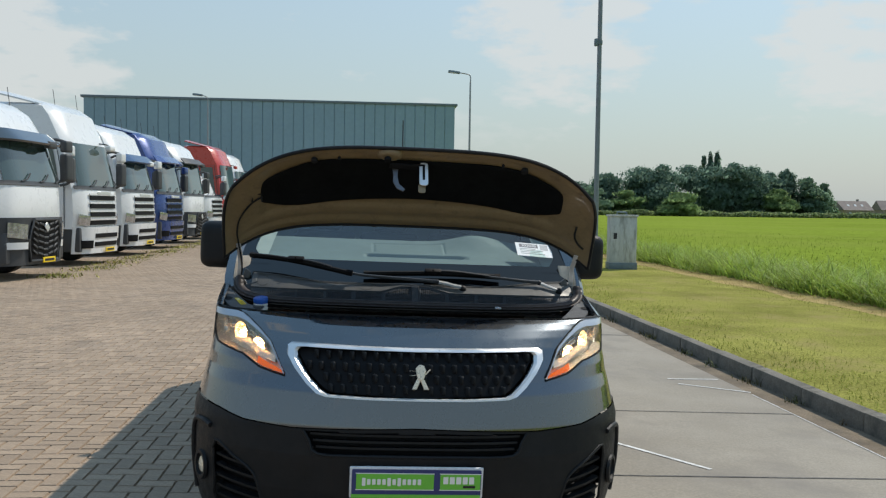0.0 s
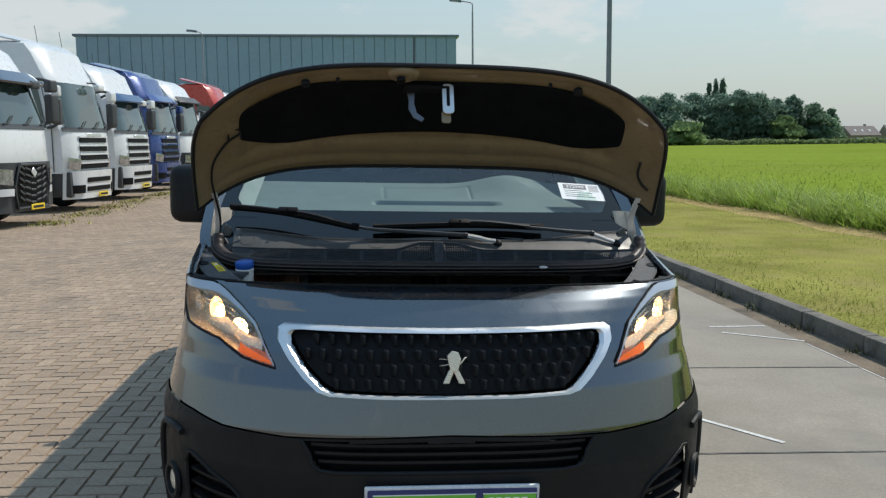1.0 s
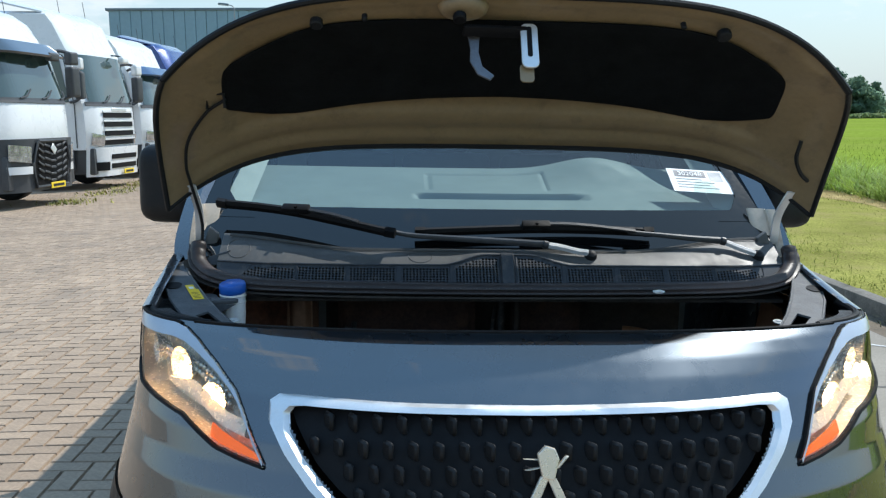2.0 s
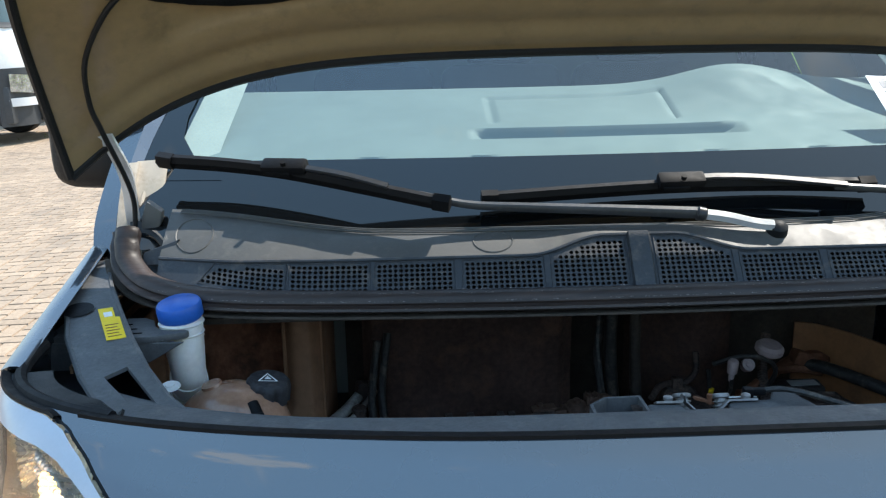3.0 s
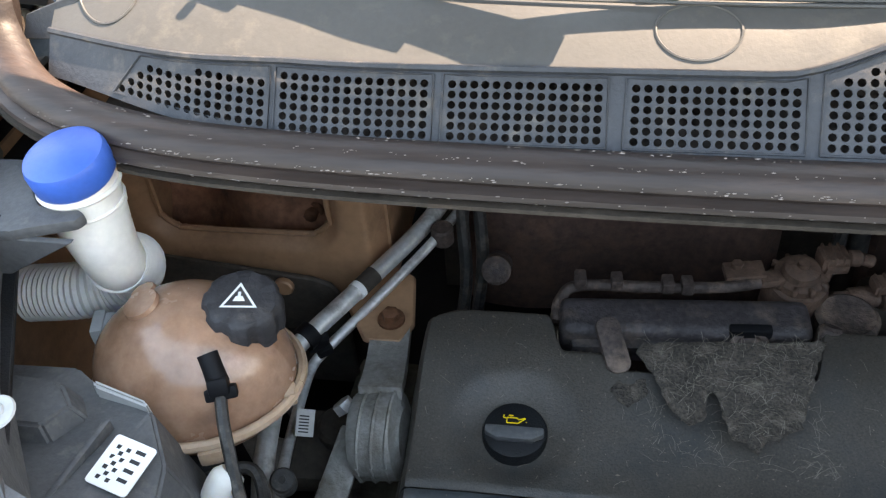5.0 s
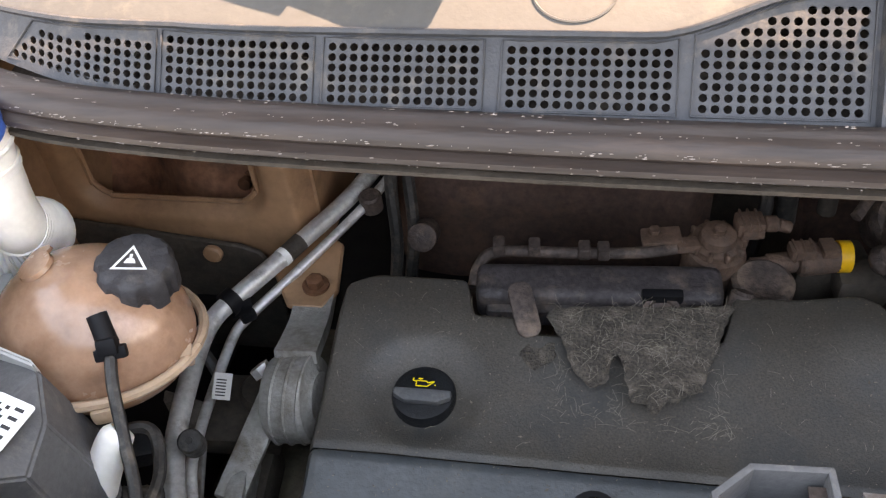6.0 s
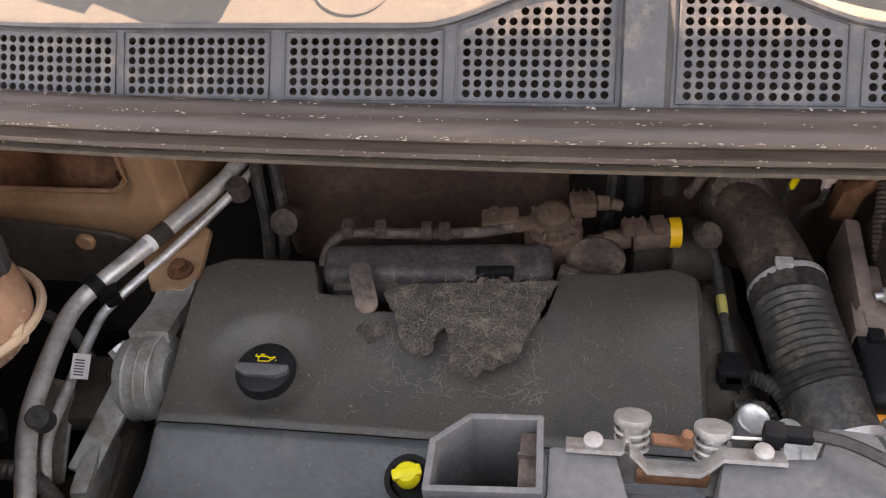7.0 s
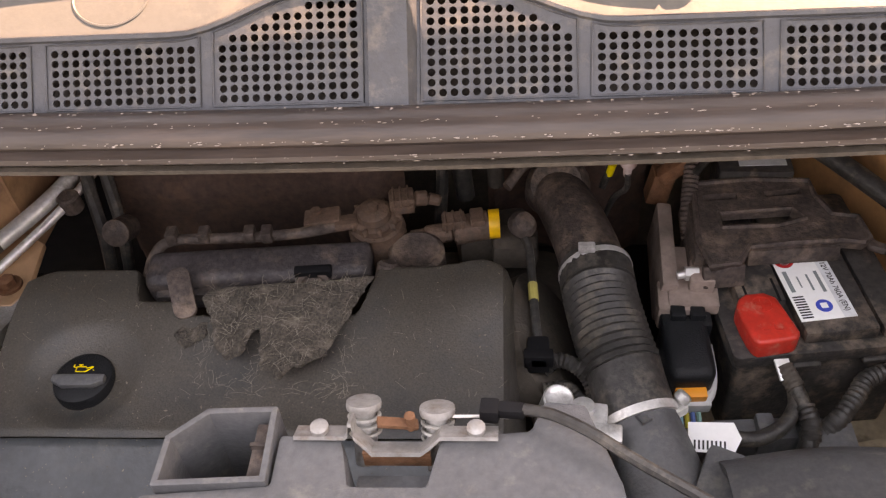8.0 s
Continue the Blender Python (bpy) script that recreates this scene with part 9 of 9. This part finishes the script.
part("battery_cable", tube([(0.436, 0.885, 0.752), (0.441, 0.870, 0.748), (0.446, 0.855, 0.744), (0.449, 0.838, 0.740), (0.452, 0.820, 0.735), (0.448, 0.802, 0.722), (0.438, 0.80, 0.70)], 0.0085, 12), HOSE, van, "thick black battery cable")
part("cable_wrap", corrugated([(0.434, 0.889, 0.753), (0.440, 0.873, 0.749), (0.444, 0.862, 0.746)], 0.0112, 0.006, 0.10, 12), ENGINE_DARK, van)
part("cable_wrap", corrugated([(0.449, 0.842, 0.741), (0.452, 0.825, 0.737), (0.450, 0.806, 0.726)], 0.0115, 0.006, 0.12, 12), HOSE, van)
part("battery_cable", tube([(0.444, 0.872, 0.742), (0.441, 0.848, 0.736), (0.428, 0.828, 0.732), (0.407, 0.813, 0.730), (0.386, 0.808, 0.729), (0.360, 0.812, 0.728)], 0.0088, 12), HOSE, van, "thick black battery cable")
part("battery_cable", tube([(0.447, 0.858, 0.735), (0.455, 0.845, 0.722), (0.462, 0.82, 0.712), (0.452, 0.80, 0.70)], 0.0075, 12), HOSE, van, "thick black battery cable")
part("battery_cable", corrugated([(0.472, 0.828, 0.712), (0.492, 0.842, 0.724), (0.512, 0.864, 0.732), (0.535, 0.888, 0.736), (0.60, 0.908, 0.738)], 0.0115, 0.007, 0.12, 14), HOSE, van, "ribbed battery conduit")
part("cable_label", prism([(-0.026, -0.017), (0.022, -0.017), (0.03, 0.0), (0.022, 0.017), (-0.026, 0.015)], 0, 0.0008, m=pose(0.342, 0.802, 0.742, 24, -6, -8)), PAPER, van, "white cable label with printed bars")
for k in range(8):
    part("code_bar", prism([(-0.020 + 0.0045 * k, -0.014), (-0.018 + 0.0045 * k, -0.014), (-0.018 + 0.0045 * k, -0.004), (-0.020 + 0.0045 * k, -0.004)], 0.0008, 0.0012, m=pose(0.342, 0.802, 0.742, 24, -6, -8)), INK, van)
part("cable_clamp_block", join(box((0.10, 0.03, 0.05), (0.40, 0.835, 0.685), (0, 0, 3), 0.006), box((0.06, 0.05, 0.06), (0.475, 0.82, 0.69), (0, 0, 0), 0.008), box((0.02, 0.035, 0.06), (0.41, 0.833, 0.69), (0, 0, 0), 0.004)), GREY_PL, van)
part("battery_tray", join(box((0.30, 0.40, 0.02), (0.49, 0.99, 0.60), bevel=0.005), box((0.20, 0.05, 0.04), (0.55, 0.82, 0.66), (0, 0, 12), 0.008)), material("muddy_tray", (0.16, 0.12, 0.08), 0.85, 0, 0.3, 20, 0.2, 90, 0.5), van, "muddy battery tray")
part("corner_cover", surf(lambda u, v: V((0.335 + 0.42 * u, 0.755 - 0.25 * v, 0.790 + 0.03 * math.sin(u * 5) * (1 - v) + 0.05 * v - 0.04 * (1 - smoothstep(0, 0.12, v)))), 24, 14, 0.01, 0, 1), GREY_PL, van, "dark grey plastic air box cover")
part("cover_block", box((0.06, 0.06, 0.06), (0.345, 0.735, 0.75), (10, 0, -25), 0.008), GREY_PL, van)

# ---- latch carrier at the front ----
latch = part("latch_carrier", join(prism([(-0.125, 0.46), (-0.125, 0.548), (-0.036, 0.556), (-0.036, 0.596), (0.010, 0.592), (0.018, 0.556), (0.070, 0.556), (0.078, 0.594), (0.140, 0.600), (0.150, 0.625), (0.18, 0.622), (0.20, 0.560), (0.215, 0.46)], 0.985, 1.058, 0.005, 2), box((0.06, 0.05, 0.03), (0.044, 0.565, 1.0), (0, 0, 0), 0.004)), GREY_PL, van, "dusty grey plastic latch carrier")
POCKET = [(-0.114, 0.590), (-0.090, 0.612), (-0.042, 0.614), (-0.040, 0.558), (-0.114, 0.554)]
for (xa, ya), (xb, yb) in zip(POCKET, POCKET[1:] + POCKET[:1]):
    part("pocket_wall", box((math.hypot(xb - xa, yb - ya) + 0.004, 0.005, 0.10), ((xa + xb) / 2, (ya + yb) / 2, 1.012), (0, 0, math.degrees(math.atan2(yb - ya, xb - xa))), 0.0015), GREY_PL, latch)
for k in range(5):
    part("pocket_rib", box((0.014, 0.046, 0.003), (-0.048, 0.585, 1.050 - 0.015 * k), (0, 0, 0), 0.0008), DUSTY, latch)
part("pocket_rib", box((0.014, 0.003, 0.09), (-0.049, 0.588, 1.012), (0, 0, 0), 0.0008), DUSTY, latch)
step = [(-0.024, 1.060), (0.012, 1.060), (0.014, 1.062), (0.0145, 1.070), (0.017, 1.070), (0.018, 1.060), (0.026, 1.052), (0.030, 1.0475), (0.064, 1.0475), (0.070, 1.052), (0.078, 1.060), (0.118, 1.060)]
lbm = bmesh.new()
rows = [[lbm.verts.new((x, y, z + dz)) for y, dz in ((0.588, 0.0), (0.588, -0.003), (0.604, -0.003), (0.604, 0.0))] for x, z in step]
for p_, q_ in zip(rows, rows[1:]):
    for k in range(4):
        lbm.faces.new((p_[k], p_[(k + 1) % 4], q_[(k + 1) % 4], q_[k]))
lbm.faces.new(rows[0])
lbm.faces.new(rows[-1][::-1])
bmesh.ops.rotate(lbm, cent=(0.05, 0.596, 1.058), matrix=Matrix.Rotation(radians(-28), 3, "X"), verts=lbm.verts)
part("latch_plate", lbm, GALV, latch, "zinc latch plate with surface rust", smooth=False)
part("latch_lip", box((0.048, 0.003, 0.016), (0.047, 0.5865, 1.042), (0, 0, 0), 0.001), RUSTY, latch)
for x, y in ((0.021, 0.620), (0.0745, 0.615)):
    b = part("bonnet_buffer", lathe([(0.0085, -0.03), (0.0085, 0.012), (0.0125, 0.013), (0.0130, 0.016), (0.0125, 0.0185), (0.0, 0.019)], (x, y - 0.006, 1.043), (-30, 0, 0), 24), GALV, latch, "bright metal buffer")
    for k in range(3):
        part("spring_coil", tube([V((x, y - 0.006, 1.043)) + Matrix.Rotation(radians(-30), 3, "X") @ V((0.0108 * math.cos(t), 0.0108 * math.sin(t), 0.007 - 0.006 * k)) for t in np.linspace(0, 2 * math.pi, 25)], 0.0016, 5, 1), CAST, b)
part("latch_lever", join(box((0.03, 0.008, 0.004), (0.047, 0.606, 1.056), (0, 20, 10), 0.001), cyl(0.004, (0.056, 0.607, 1.05), (0.056, 0.607, 1.064), 10)), RUSTY, latch)
for x in (-0.006, 0.103):
    part("carrier_bolt", lathe([(0.0065, 0), (0.0065, 0.004), (0.004, 0.0055), (0, 0.0055)], (x, 0.596, 1.063), n=14), GALV, latch)
part("release_cable", tube([(0.085, 0.612, 1.056), (0.112, 0.612, 1.056), (0.125, 0.611, 1.056)], 0.0012, 6), ALU, latch)
part("cable_ferrule", join(box((0.030, 0.010, 0.010), (0.122, 0.612, 1.064), (0, 0, -4), 0.003), box((0.014, 0.014, 0.014), (0.112, 0.612, 1.063), (0, 0, -4), 0.003)), BLACK, latch)
part("release_cable", tube([(0.136, 0.611, 1.066), (0.155, 0.604, 1.070), (0.180, 0.590, 1.070), (0.21, 0.570, 1.066), (0.25, 0.548, 1.058), (0.32, 0.51, 1.04), (0.40, 0.47, 1.02)], 0.0042, 8), HOSE, latch, "black bonnet release cable")
part("paper_strip", prism([(0.06, 0.498), (0.150, 0.50), (0.150, 0.542), (0.06, 0.540)], 1.0582, 1.0592), PAPER, latch)
part("dipstick", join(lathe([(0.011, 0), (0.013, 0.006), (0.013, 0.016), (0.010, 0.020), (0.0, 0.021)], (-0.178, 0.715, 0.795), (10, 0, 0), 18), box((0.030, 0.012, 0.008), (-0.178, 0.712, 0.812), (10, 0, 20), 0.003)), material("yellow_dipstick", (0.80, 0.66, 0.03), 0.45), engine, "yellow dipstick handle")
part("dipstick_well", lathe([(0.026, 0), (0.026, 0.004), (0.02, 0.005), (0.018, 0.0)], (-0.178, 0.718, 0.788), (25, 0, 0), 22), BLACK, engine)

# ---- block paving: herringbone of concrete blocks ----
BW = 0.105


def block_mesh(lx, ly):
    """One block: a worn top with sloping edges, standing proud of the joints."""
    g, e, top, low = 0.003, 0.005, 0.0, -0.014
    P = [(-lx / 2 + g, -ly / 2 + g), (lx / 2 - g, -ly / 2 + g), (lx / 2 - g, ly / 2 - g), (-lx / 2 + g, ly / 2 - g)]
    vs = [(x, y, low) for x, y in P] + [(x - math.copysign(e, x), y - math.copysign(e, y), top) for x, y in P] 
    fs = [(4, 5, 6, 7)] + [(k, (k + 1) % 4, 4 + (k + 1) % 4, 4 + k) for k in range(4)]
    return vs, fs


shapes = {}
for key, lx, ly in (("along", 2 * BW, BW), ("across", BW, 2 * BW)):
    vs, fs = block_mesh(lx, ly)
    me = bpy.data.meshes.new("paving_block")
    me.from_pydata(vs, [], fs)
    me.materials.append(material("paver_single_" + key, (0.345, 0.256, 0.180), 0.85, 0, 0.14, 3, 0.16, 45, 0.5, 90, single=0.13, dirt=(0.245, 0.19, 0.142), dirt_amount=0.34, dirt_scale=2.2))
    shapes[key] = (vs, fs, me)
paving = empty("paving", "buff concrete blocks laid in herringbone", "paving", kind="structure")
sv, sf = [], []
rnd = random.Random(4)
for i in range(-100, 9):
    for j in range(-50, 400):
        k = (i - j) % 4
        if k == 0:
            cx, cy, key = (i + 1) * BW, (j + 0.5) * BW, "along"
        elif k == 2:
            cx, cy, key = (i + 0.5) * BW, j * BW, "across"
        else:
            continue
        if not (-9.0 < cx < PAVE_X - 0.12) or cy > 36 or cy < -5:
            continue
        if cy > 6 and cx > -0.5 or (cx > -0.8 and 0.3 < cy < 5):
            continue
        gr = (yard_z(cx + 0.1) - yard_z(cx - 0.1)) / 0.2
        z = yard_z(cx) + rnd.uniform(-0.0015, 0.0015)
        tx, ty = rnd.uniform(-0.004, 0.004), rnd.uniform(-0.004, 0.004)
        vs, fs, me = shapes[key]
        if -2.55 < cx < -1.05 and 0.75 < cy < 4.9:
            ob = new("paving_block", me)
            ob.parent = paving
            ob.matrix_basis = pose(cx, cy, z, math.degrees(tx), -math.degrees(math.atan(gr)) + math.degrees(ty), 0)
        else:
            n0 = len(sv)
            sv += [(cx + x, cy + y, z + zz + gr * x + tx * y - ty * x) for x, y, zz in vs]
            sf += [tuple(q + n0 for q in f) for f in fs]
tagged(raw("paving_rest", sv, sf, PAVER, paving), kind="stuff")
